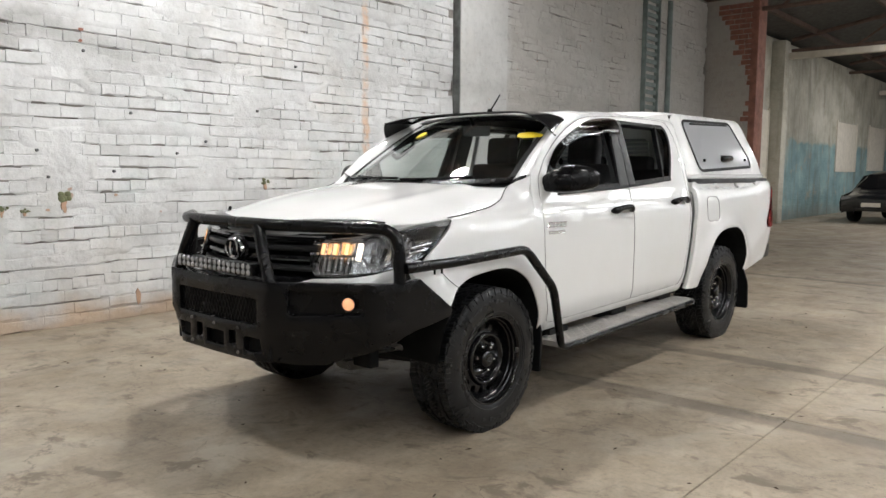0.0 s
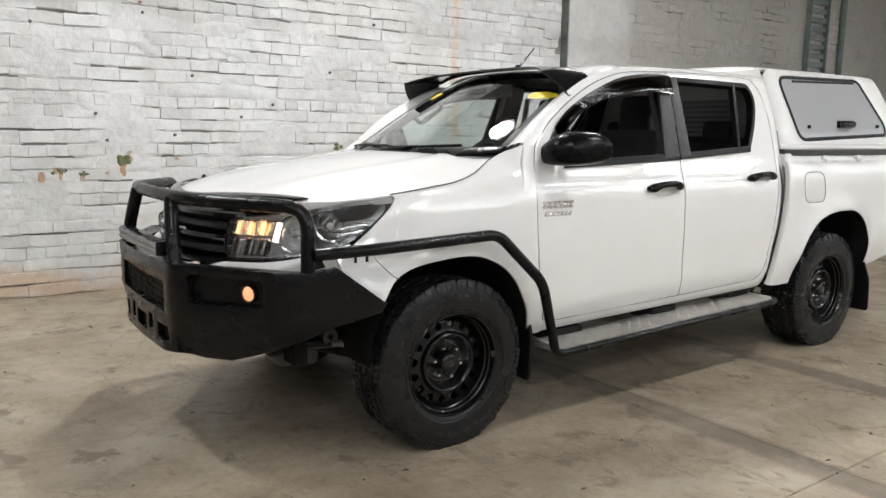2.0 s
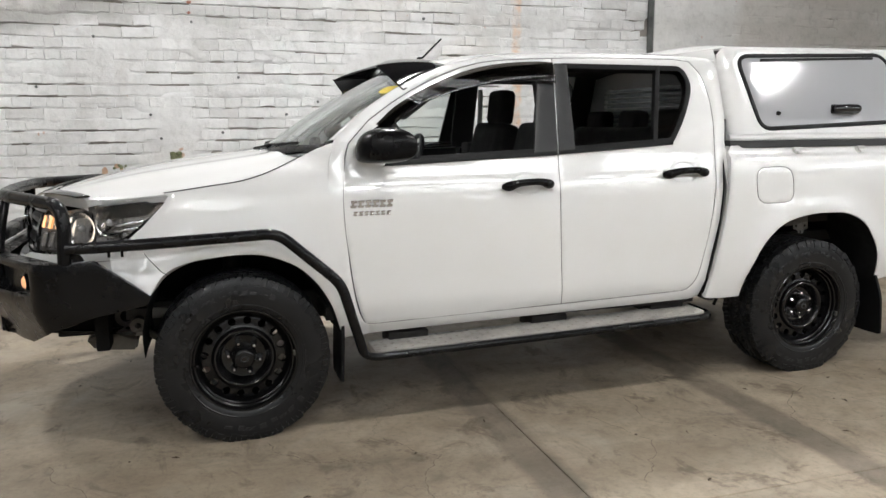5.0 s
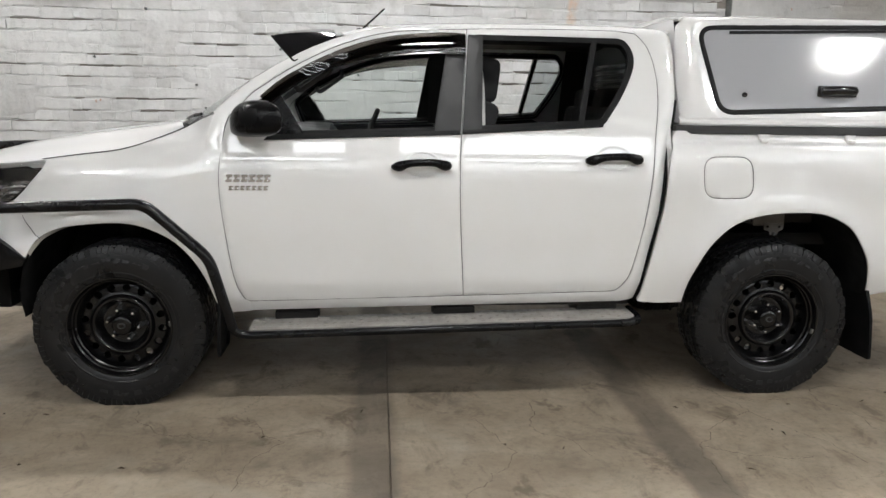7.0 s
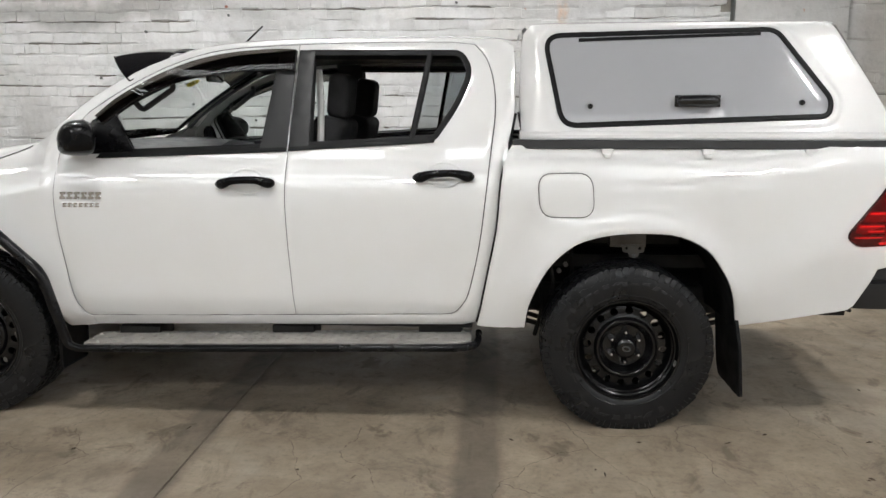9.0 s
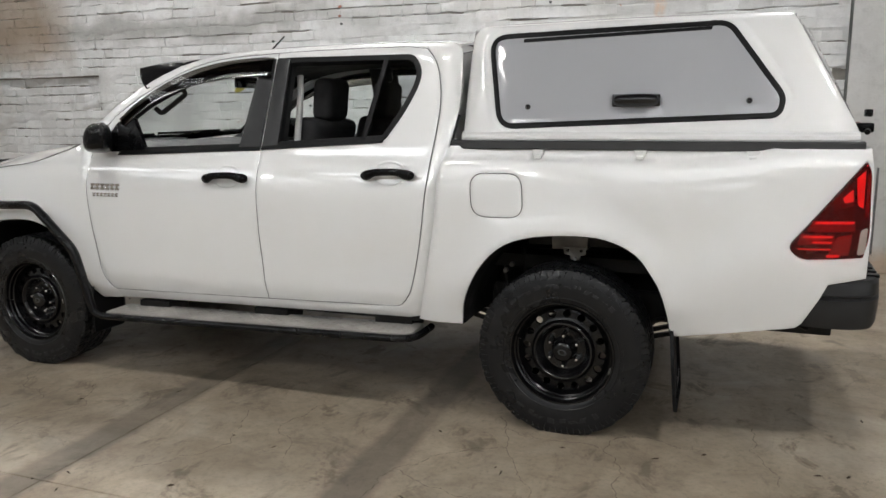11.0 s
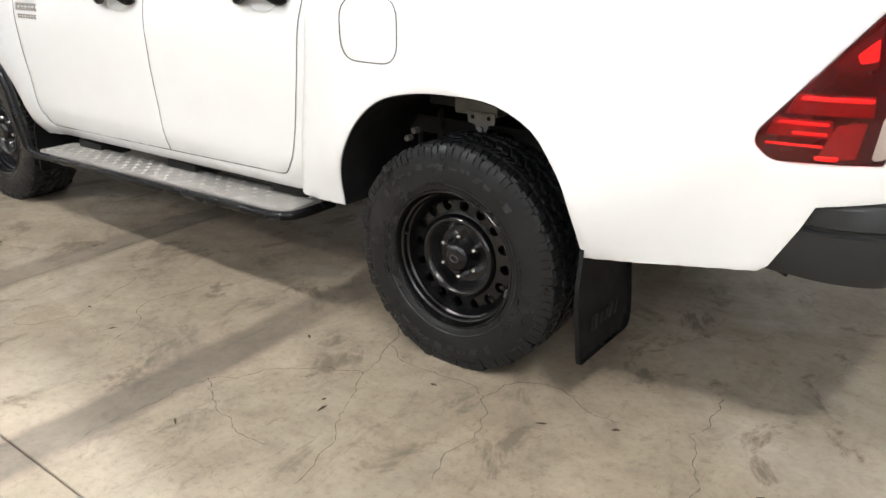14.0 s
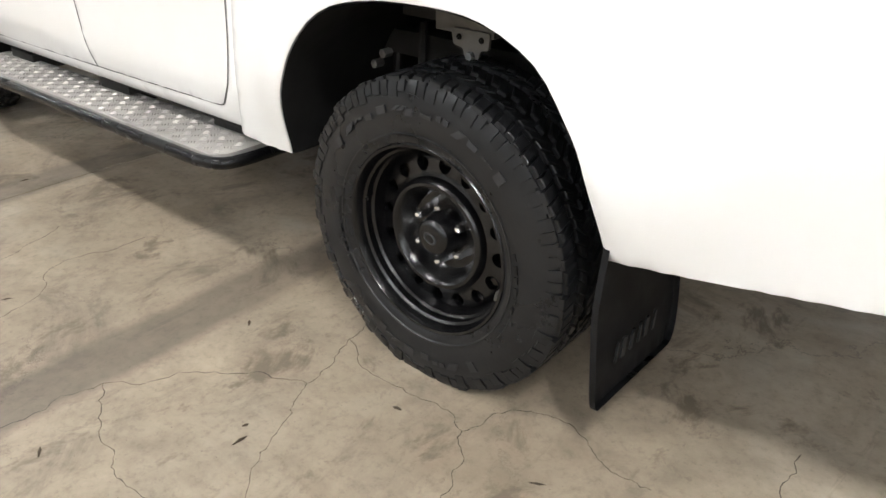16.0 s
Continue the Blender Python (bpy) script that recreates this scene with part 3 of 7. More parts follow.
for k, (x0, x1, z0, z1) in enumerate([(-24.2, -21.7, 1.4, 3.05), (-28.6, -26.1, 1.45, 3.1), (-14.9, -14.0, 0.0, 3.0)]):
    board = structure("window_%d" % (k + 1), box(x0, x1, -3.8, -3.765, z0, z1, 0.006), CREAM, "pale boarded-over opening")
    for side in (0, 1):
        part("window_frame", box(x0 - 0.06 if side == 0 else x1, x0 if side == 0 else x1 + 0.06, -3.8, -3.75, z0, z1 + 0.06, 0.006), CREAM, board)
structure("beam", join(box(-15.3, -15.1, -3.4, 18.4, 4.33, 4.49, 0.02), box(-27.1, -26.9, -3.7, 18.4, 4.33, 4.49, 0.02)), CREAM, "pale painted steel tie beam")

# roof: two slopes of sheet with frosted skylights, on steel trusses
RIDGE_Y, RIDGE_Z = 7.3, 7.0


def roof_z(y):
    return EAVE + 0.28 + (RIDGE_Z - EAVE - 0.28) * (1 - abs(y - RIDGE_Y) / (RIDGE_Y + 4.6))


def slope_slab(x0, x1, y0, y1, thick=0.06, lift=0.0):
    bm = bmesh.new()
    vs = []
    for dz in (0.0, thick):
        vs.append([bm.verts.new((x, y, roof_z(y) + dz + lift)) for x, y in ((x0, y0), (x1, y0), (x1, y1), (x0, y1))])
    bm.faces.new(vs[0][::-1])
    bm.faces.new(vs[1])
    for i in range(4):
        j = (i + 1) % 4
        bm.faces.new((vs[0][i], vs[0][j], vs[1][j], vs[1][i]))
    return bm


LIGHT_ROWS = [(9.4, 9.7), (10.2, 10.6), (11.4, 11.7), (12.1, 12.5), (13.2, 13.5), (14.0, 14.3)]
LIGHT_COLS = [(-33.5 + 6 * i, -28.5 + 6 * i) for i in range(8)]
ceiling = bmesh.new()
ys = [-4.6, RIDGE_Y] + [y for row in LIGHT_ROWS for y in row] + [18.9]
pieces = []
for y0, y1 in zip(ys, ys[1:]):
    if (y0, y1) in LIGHT_ROWS:
        edge = -45.0
        for a, b in LIGHT_COLS + [(16.0, 16.0)]:
            pieces.append(slope_slab(edge, a, y0, y1))
            edge = b
    else:
        pieces.append(slope_slab(-45, 16, y0, y1))
structure("ceiling", join(ceiling, *pieces), ROOF_SHEET, "dark corrugated roof sheeting on steel trusses")
for y0, y1 in LIGHT_ROWS:
    for a, b in LIGHT_COLS:
        structure("skylight", slope_slab(a, b, y0, y1, 0.02, 0.02), SKYLIGHT, "frosted roof light with daylight")


def truss(x):
    bars = [tube([(x, -3.6, EAVE + 0.05), (x, 18.4, EAVE + 0.05)], 0.05, 6), tube([(x, -3.6, roof_z(-3.6) - 0.12), (x, RIDGE_Y, RIDGE_Z - 0.12), (x, 18.4, roof_z(18.4) - 0.12)], 0.06, 6)]
    y = -2.0
    flip = 0
    while y < 17:
        top = (x, y + 1.1, roof_z(y + 1.1) - 0.12)
        bars.append(tube([(x, y, EAVE + 0.05), top], 0.03, 5))
        bars.append(tube([top, (x, y + 2.2, EAVE + 0.05)], 0.03, 5))
        y += 2.2
    return join(*bars)


for k in range(9):
    structure("roof_truss", truss(-40 + 6.0 * k), ROOF_STEEL, "rusty grey steel roof truss")
structure("purlins", join(*[box(-45, 16, y - 0.04, y + 0.04, roof_z(y) - 0.13, roof_z(y) - 0.004) for y in (-3, -1.2, 0.6, 2.4, 4.2, 6.0, 8.6, 11.0, 12.85, 14.8, 16.4)]), ROOF_STEEL, "steel purlins under the roof sheets")


def high_bay(x, y, z):
    lamp = empty_thing("high_bay_lamp", "unseen round grey high-bay lamp hung from the roof, lit", "lamp", "high-bay lamps")
    lamp.location = (x, y, z)
    part("shade", lathe_z([(0.05, 0.30), (0.09, 0.28), (0.10, 0.18), (0.24, 0.0), (0.235, -0.005), (0.08, 0.16)]), LAMP_SHADE, lamp)
    part("diffuser", lathe_z([(0.001, -0.07), (0.21, -0.07), (0.215, -0.06), (0.001, -0.055)]), LAMP_GLOW, lamp, "glowing round diffuser")
    part("rod", tube([(0, 0, 0.3), (0, 0, roof_z(y) - z)], 0.012, 6), ROOF_STEEL, lamp)


def lathe_z(profile, n=32):
    bm = lathe(profile, n)
    return moved(bm, pose(0, 0, 0, 90, 0, 0))


# the added fill lamps get the same housing
for lx, ly, lz, lw in LAMPS:
    high_bay(lx, ly, lz)

# services on the wall
tray = empty_thing("cable_tray", "perforated faded green steel cable tray on the wall", "cable tray")
for x in (-7.45, -6.92):
    part("side_rail", box(x - 0.015, x + 0.015, WALL_Y, WALL_Y + 0.09, 0.6, EAVE), STEEL_GREEN, tray)
for k in range(28):
    part("rung", box(-7.44, -6.93, WALL_Y + 0.03, WALL_Y + 0.05, 0.7 + 0.14 * k, 0.78 + 0.14 * k), STEEL_GREEN, tray)
tagged(mesh_object("conduit", tube([(-7.96, WALL_Y + 0.04, 0), (-7.96, WALL_Y + 0.04, EAVE)], 0.05, 10), STEEL_GREEN), "faded green conduit fixed to the wall", "conduit")
box_thing = tagged(mesh_object("switch_box", box(8.78, 8.98, WALL_Y - 0.075, WALL_Y + 0.03, 1.62, 1.82, 0.01), CREAM), "small white switch box on the wall", "switch box")


def bolt_stub(x, z):
    tagged(mesh_object("wall_plug", moved(lathe([(0.0005, 0.012), (0.012, 0.012), (0.014, -0.01)], 10), pose(x, WALL_Y + 0.006, z)), STEEL_DARK), "small dark plug hole in the limewashed brick", "wall plug", "plugs in the wall")


for x, z in ((3.66, 1.50), (2.41, 1.50), (3.58, 1.28), (2.1, 1.62), (3.02, 1.33), (1.5, 1.95), (4.1, 2.2), (2.85, 1.85), (1.0, 2.45), (4.6, 1.75), (-0.9, 1.9), (3.25, 2.35), (-1.50, 1.66), (-1.48, 1.53)):
    bolt_stub(x, z)


def moss(x, z, s):
    """A clump with a bare orange run under it."""
    tuft = empty_thing("wall_moss", "olive moss tuft over a bare orange brick chip", "moss")
    tuft.location = (x, WALL_Y + 0.004, z)
    rng = random.Random(int(x * 100))
    lobes = []
    for k in range(9):
        a = rng.uniform(0, math.tau)
        dx, dz = math.cos(a) * s * rng.uniform(0.1, 0.85), abs(math.sin(a)) * s * rng.uniform(0.0, 0.55) - 0.1 * s
        bm = bmesh.new()
        bmesh.ops.create_icosphere(bm, subdivisions=2, radius=s * rng.uniform(0.09, 0.24))
        for v in bm.verts:
            v.co *= 1 + 0.5 * noise.noise(v.co * 30 + Vector((k, 0, 0)))
            v.co.y *= 0.35
        lobes.append(moved(bm, pose(dx, 0.006, dz)))
    part("clump", join(*lobes), WEED, tuft)
    chip = [(s * (0.20 + rng.uniform(-0.09, 0.10)) * math.cos(k * 0.571), s * (-0.38 + (0.48 + rng.uniform(-0.2, 0.14)) * math.sin(k * 0.571))) for k in range(11)]
    part("chip", extruded(chip, 0.012, pose(0, -0.004, 0)), TERRACOTTA, tuft, "bare orange brick chip")


def wall_chip(x, z, wide, high, material):
    """A spot where the wash has flaked off the brick."""
    r = random.Random(int(x * 1000 + z * 100))
    y = WALL_Y + (0.134 if -2.62 < x < -1.60 else 0.004)
    loop = [(wide * r.uniform(0.55, 1.0) * math.cos(k * 0.698), high * r.uniform(0.55, 1.0) * math.sin(k * 0.698)) for k in range(9)]
    tagged(mesh_object("wall_chip", extruded(loop, 0.006, pose(x, y - 0.004, z)), material), "flaked chip of bare brick in the limewashed wall", "wall chip", "chips in the wall")


for x, z, wide, high, material in ((3.266, 2.527, 0.030, 0.022, RUST_STEEL), (3.270, 2.433, 0.022, 0.018, RUST_STEEL), (3.594, 1.004, 0.022, 0.015, TERRACOTTA), (3.012, 1.121, 0.030, 0.014, TERRACOTTA), (2.835, 0.181, 0.035, 0.085, TERRACOTTA), (4.094, 0.977, 0.040, 0.055, TERRACOTTA), (3.984, 1.030, 0.035, 0.025, TERRACOTTA), (3.459, 1.004, 0.020, 0.050, TERRACOTTA), (0.732, 0.982, 0.030, 0.020, TERRACOTTA), (-1.50, 1.40, 0.035, 0.014, RUST_STEEL), (-1.70, 1.30, 0.030, 0.010, RUST_STEEL), (-1.78, 0.72, 0.040, 0.12, CREAM), (-1.75, 0.40, 0.035, 0.045, TERRACOTTA)):
    wall_chip(x, z, wide, high, material)
moss(3.47, 1.10, 0.13)
moss(3.95, 1.02, 0.07)
moss(3.78, 1.0, 0.05)
moss(1.42, 1.22, 0.09)

# ---- the pickup truck: x forward from the rear axle, y to its left, z up ----
truck = empty_thing("pickup_truck", "white dual-cab pickup truck with black bull bar and white canopy", "truck")

DOOR_Y = spline([0.40, 0.44, 0.48, 0.53, 0.58, 0.63, 0.70, 0.85, 0.98, 1.06, 1.10, 1.14, 1.18, 1.25, 1.342, 1.45, 1.60, 1.70, 1.735, 1.76], [0.78, 0.80, 0.83, 0.848, 0.8600, 0.8625, 0.8640, 0.871, 0.8715, 0.868, 0.861, 0.850, 0.837, 0.815, 0.786, 0.752, 0.702, 0.668, 0.650, 0.615])
BED_Y = spline([0.44, 0.55, 0.70, 0.90, 1.05, 1.13, 1.18, 1.208, 1.222, 1.229, 1.236, 1.26, 1.30], [0.866, 0.885, 0.900, 0.907, 0.906, 0.899, 0.887, 0.877, 0.869, 0.858, 0.845, 0.835, 0.828])
FENDER_Y = spline([0.42, 0.55, 0.70, 0.88, 1.00, 1.08, 1.13, 1.20, 1.27, 1.34], [0.845, 0.862, 0.876, 0.882, 0.874, 0.858, 0.838, 0.800, 0.775, 0.765])
CANOPY_Y = spline([1.30, 1.335, 1.36, 1.455, 1.55, 1.65, 1.737, 1.785, 1.808, 1.826, 1.838], [0.812, 0.812, 0.800, 0.7645, 0.729, 0.6915, 0.659, 0.640, 0.622, 0.596, 0.565])
FRONT_AXLE, HUB_Z, TRACK_Y = 3.083, 0.372, 0.754


def flare(x, z, cx, cz, r, amount, wide=0.07):
    return amount * math.exp(-(((math.hypot(x - cx, z - cz)) - r) / wide) ** 2) * step01(0.30, 0.50, z)


CAB_BACK = [(0.527, 1.72), (0.516, 1.60), (0.520, 1.42), (0.552, 1.262), (0.580, 1.134), (0.597, 0.923), (0.636, 0.708), (0.667, 0.543), (0.684, 0.475)]
BACK_X = spline([p[1] for p in CAB_BACK], [p[0] for p in CAB_BACK])


def cab_side(x, z):
    inset = 0.0
    if x < 0.75:
        inset = 0.014 * max(0.0, 1 - (x - BACK_X(min(max(z, 0.48), 1.71))) / 0.055) ** 2
    return Vector((x, DOOR_Y(z) - min(inset, 0.014), z))


def bed_lift(x):
    """The shoulder under the rail rises towards the tail lamp."""
    return 0.022 * step01(-0.45, -0.72, x) + 0.055 * step01(-0.70, -0.93, x)


def bed_side(x, z):
    y = BED_Y(z - bed_lift(x) * step01(1.10, 1.20, z)) + 0.8 * flare(x, z, 0.0, 0.43, 0.49, 0.034, 0.085) * step01(0.47, 0.68, z)
    # soft crease that climbs from behind the wheel arch to the tail lamp
    d = z - 0.715 - 0.17 * step01(-0.50, -1.0, x)
    y += 0.022 * (math.exp(-(d / 0.15) ** 2) if d > 0 else max(0.0, 1 + 0.04 - math.hypot(d / 0.215, 0.04))) * step01(-0.40, -0.62, x) * (1 - 0.5 * step01(-0.8, -1.05, x))
    if x < -0.95:
        y -= 1.1 * (x + 0.95) ** 2
    if x > 0.4:
        y -= 0.007 * min(1.0, max(0.0, 1 - (BACK_X(min(max(z, 0.48), 1.30)) - 0.0065 - x) / 0.03)) ** 2
    return Vector((x, y, z))


def fender_side(x, z):
    s = step01(2.55, 2.9, x)
    y = DOOR_Y(z) * (1 - s) + FENDER_Y(z) * s + flare(x, z, FRONT_AXLE, 0.40, 0.46, 0.026)
    y -= 0.06 * step01(1.19, 1.275, z) * step01(2.62, 2.77, x)
    if x > 3.2:
        y -= 0.86 * (x - 3.2) ** 2 * step01(0.72, 1.0, z)
    return Vector((x, y, z))


CAN_WIN = rounded([(0.398, 1.772), (-0.628, 1.796), (-0.852, 1.482), (-0.832, 1.404), (0.315, 1.362)], [0.09, 0.05, 0.05, 0.06, 0.075], 8)
CAN_EDGE = np.array(resample(CAN_WIN, 0.015))
# how deep the canopy's flank steps in round its lift-up panel, on a fine raster
STEP_X, STEP_Z = np.arange(-0.96, 0.48, 0.006), np.arange(1.30, 1.86, 0.006)
raster = np.array([(a, b) for a in STEP_X for b in STEP_Z])
apart = np.sqrt(np.min((raster[:, None, 0] - CAN_EDGE[None, :, 0]) ** 2 + (raster[:, None, 1] - CAN_EDGE[None, :, 1]) ** 2, axis=1))
ease = np.clip((0.040 - apart) / 0.014, 0, 1)
STEP_IN = np.where(inside(raster, CAN_EDGE), 0.007, 0.007 * ease * ease * (3 - 2 * ease)).reshape(len(STEP_X), len(STEP_Z))


def canopy_side(x, z):
    y = CANOPY_Y(z)
    if -0.95 < x < 0.46 and 1.30 < z < 1.84:
        u, v = (x + 0.96) / 0.006, (z - 1.30) / 0.006
        i, j = int(u), int(v)
        u, v = u - i, v - j
        y -= float((STEP_IN[i, j] * (1 - u) + STEP_IN[i + 1, j] * u) * (1 - v) + (STEP_IN[i, j + 1] * (1 - u) + STEP_IN[i + 1, j + 1] * u) * v)
    if x > 0.40:
        y -= 6.5 * (x - 0.40) ** 2
    if x < -0.98:
        y -= 1.6 * (x + 0.98) ** 2
    return Vector((x, y, z))


# outlines in x, z
GAP_FRONT = [(2.576, 1.322), (2.597, 1.25), (2.614, 1.115), (2.618, 1.041), (2.611, 0.914), (2.592, 0.76), (2.573, 0.63), (2.550, 0.54)]
GAP_TOP = [(2.468, 1.431), (2.344, 1.514), (2.224, 1.582), (2.091, 1.643), (1.937, 1.692), (1.781, 1.716), (1.502, 1.731), (1.30, 1.737), (1.037, 1.740), (0.80, 1.739)]
GAP_REAR = [(0.70, 1.727), (0.645, 1.66), (0.612, 1.546), (0.606, 1.414), (0.625, 1.235), (0.641, 1.08), (0.670, 0.841), (0.716, 0.624), (0.752, 0.555)]
B_GAP = [(1.502, 1.731), (1.518, 1.50), (1.532, 1.274), (1.540, 1.15), (1.542, 1.022), (1.536, 0.85), (1.526, 0.68), (1.515, 0.505)]
FRONT_ARCH = [(2.633, 0.436), (2.651, 0.482), (2.684, 0.587), (2.741, 0.691), (2.81, 0.768), (2.881, 0.814), (2.975, 0.849), (3.071, 0.858), (3.191, 0.851), (3.286, 0.838), (3.359, 0.812), (3.41, 0.775), (3.457, 0.70)]
REAR_ARCH = [(0.462, 0.469), (0.446, 0.575), (0.404, 0.684), (0.344, 0.779), (0.246, 0.862), (0.111, 0.903), (-0.068, 0.914), (-0.195, 0.902), (-0.310, 0.847), (-0.376, 0.765), (-0.417, 0.69), (-0.447, 0.585), (-0.463, 0.497)]
HOOD_LINE = [(3.566, 1.105), (3.379, 1.124), (3.20, 1.148), (3.083, 1.162), (3.009, 1.178), (2.94, 1.200), (2.85, 1.236), (2.781, 1.267)]

doors_loop = flow(GAP_FRONT, 4) + rounded([(2.545, 0.525), (2.52, 0.480), (2.40, 0.482)], 0.05, 5, False)[1:] + [(1.515, 0.502), (0.90, 0.518)] + rounded([(0.85, 0.519), (0.775, 0.522), (0.74, 0.58)], 0.06, 5, False)[1:-1] + flow(GAP_REAR[::-1], 4) + flow(GAP_TOP[::-1], 4)


def grown(loop, d):
    """The loop moved outwards by d."""
    l = resample(loop, 0.03)
    if area2(l) < 0:
        l = l[::-1]
    out = []
    for i, q in enumerate(l):
        a, b = np.array(l[i - 1]), np.array(l[(i + 1) % len(l)])
        t = b - a
        t /= max(np.linalg.norm(t), 1e-9)
        out.append((q[0] + t[1] * d, q[1] - t[0] * d))
    return out


def cut(loop, keep):
    """The part of a loop on one side of the B-pillar gap, with the gap as its new edge."""
    gap = flow(B_GAP, 4)
    gz, gx = [p[1] for p in gap][::-1], [p[0] for p in gap][::-1]
    side = [q for q in resample(loop, 0.02) if (q[0] - np.interp(q[1], gz, gx)) * keep > 0.012]
    start = max(range(len(side)), key=lambda i: math.dist(side[i - 1], side[i]))
    side = side[start:] + side[:start]
    edge_pts = [(x + 0.0016 * keep, z) for x, z in gap]
    edge_pts = edge_pts if math.dist(edge_pts[0], side[-1]) < math.dist(edge_pts[-1], side[-1]) else edge_pts[::-1]
    return side + edge_pts


FRONT_WINDOW = rounded([(2.40, 1.235), (1.555, 1.268), (1.545, 1.700), (1.781, 1.680), (1.94, 1.650), (2.09, 1.600), (2.224, 1.538), (2.344, 1.470), (2.45, 1.380)], [0.02, 0.008, 0.01, 0.1, 0.1, 0.1, 0.1, 0.1, 0.03])
REAR_WINDOW = rounded([(1.50, 1.270), (0.868, 1.308), (0.778, 1.438), (0.722, 1.56), (0.714, 1.625), (0.755, 1.700), (1.46, 1.704)], [0.008, 0.02, 0.2, 0.06, 0.05, 0.05, 0.008])
front_loop, rear_loop = cut(doors_loop, 1), cut(doors_loop, -1)

doors = {}
for name, loop, win in (("front_door", front_loop, FRONT_WINDOW), ("rear_door", rear_loop, REAR_WINDOW)):
    doors[name] = both(name, panel(loop, cab_side, [win], 0.03, 0.0032, 0.03), PAINT, truck)

# cab shell: pillars, roof rail and sill round the doors
ROOF_EDGE = spline([0.50, 0.60, 0.80, 1.00, 1.50, 1.78, 1.93, 2.05], [1.735, 1.752, 1.760, 1.762, 1.757, 1.743, 1.722, 1.69])
A_EDGE = [(2.640, 1.340), (2.52, 1.452), (2.40, 1.535), (2.27, 1.607), (2.13, 1.667), (2.00, 1.706), (1.93, 1.722)]
hole_loop = [(min(x, 2.60) if z < 1.3 else x, z) for x, z in grown(doors_loop, 0.0036)]


def shell_bm():
    """Ring of the cab side less the doors; its forward edge runs just behind the fender."""
    outer = flow(A_EDGE, 3) + [(x, ROOF_EDGE(x)) for x in (1.78, 1.6, 1.4, 1.2, 1.0, 0.8, 0.66, 0.57)] + flow(CAB_BACK, 3) + [(0.75, 0.462), (1.5, 0.446), (2.3, 0.430), (2.60, 0.422), (2.66, 0.60), (2.68, 0.9), (2.69, 1.1), (2.67, 1.25)]
    return panel(outer, cab_side, [hole_loop], 0.04, 0.004, 0.03)


both("cab_shell", shell_bm(), PAINT, truck)

# front fenders, lifted a touch over the cab shell behind them
fender_loop = [(x + 0.006, z) for x, z in flow(GAP_FRONT, 4)] + [(2.545, 0.50), (2.505, 0.478), (2.50, 0.424)] + [(2.62, 0.418)] + flow(FRONT_ARCH, 3) + [(3.48, 0.72), (3.60, 0.80), (3.62, 0.90), (3.545, 0.925), (3.47, 0.99), (3.385, 1.08), (3.362, 1.115)] + flow(HOOD_LINE[1:], 4) + [(2.72, 1.300), (2.66, 1.325), (2.60, 1.338)]
both("front_fender", panel(fender_loop, lambda x, z: fender_side(x, z) + Vector((0, 0.003, 0)), [], 0.035, 0.005, 0.035), PAINT, truck)

# bed sides
TAIL_LOOP = rounded([(-1.139, 1.243), (-0.889, 0.925), (-0.889, 0.897), (-0.930, 0.862), (-1.150, 0.872), (-1.168, 0.95), (-1.160, 1.20)], [0.012, 0.03, 0.03, 0.03, 0.01, 0.05, 0.02])
bed_loop = [(x - 0.0065, z) for x, z in flow(CAB_BACK[3:], 3)] + [(0.60, 0.468)] + flow(REAR_ARCH, 3) + [(-0.60, 0.520), (-0.929, 0.58), (-0.953, 0.60), (-1.012, 0.711), (-1.035, 0.765), (-1.17, 0.79), (-1.172, 1.0), (-1.166, 1.20), (-1.155, 1.283), (-0.5, 1.284), (0.53, 1.284)]
FUEL_LOOP = rounded([(0.416, 1.165), (0.185, 1.168), (0.172, 0.980), (0.402, 0.978)], 0.065)
shoulder = [(x, z + bed_lift(x)) for x in np.arange(-1.12, 0.53, 0.025) for z in (1.194, 1.2085, 1.218, 1.2255, 1.2325, 1.241)]
bed = both("bed_side", panel(bed_loop, bed_side, [TAIL_LOOP, grown(FUEL_LOOP, 0.003)], 0.03, 0.004, 0.03, also=[(float(a), float(b)) for a, b in shoulder if b < 1.278]), PAINT, truck)
part("fuel_flap", panel(FUEL_LOOP, bed_side, [], 0.03, 0.004, 0.012), PAINT, truck)
for s in (1, -1):
    part("bed_rail", box(-1.14, 0.53, min(s * 0.70, s * 0.818), max(s * 0.70, s * 0.818), 1.20, 1.286, 0.012), PAINT, truck)
part("bed_front", box(0.47, 0.505, -0.80, 0.80, 0.93, 1.28), PAINT, truck)
part("tailgate", box(-1.175, -1.135, -0.74, 0.74, 0.74, 1.285, 0.015), PAINT, truck)
part("tailgate_handle", box(-1.205, -1.17, -0.14, 0.14, 1.10, 1.17, 0.012), BLACK_PLASTIC, truck)

# hood and windscreen
HOOD_C = spline([2.70, 2.87, 3.23, 3.50, 3.77, 3.90, 3.97, 4.02], [1.302, 1.290, 1.248, 1.205, 1.143, 1.108, 1.078, 1.045])
HOOD_E = spline([p[0] for p in HOOD_LINE] + [3.70, 3.85, 4.0], [p[1] for p in HOOD_LINE] + [1.097, 1.075, 1.045])


def hood_edge_y(x):
    if x <= 3.38:
        return fender_side(x, HOOD_E(x)).y - 0.004
    return fender_side(3.38, HOOD_E(3.38)).y - 0.004 - 0.26 * (x - 3.38) - 0.25 * (x - 3.38) ** 2


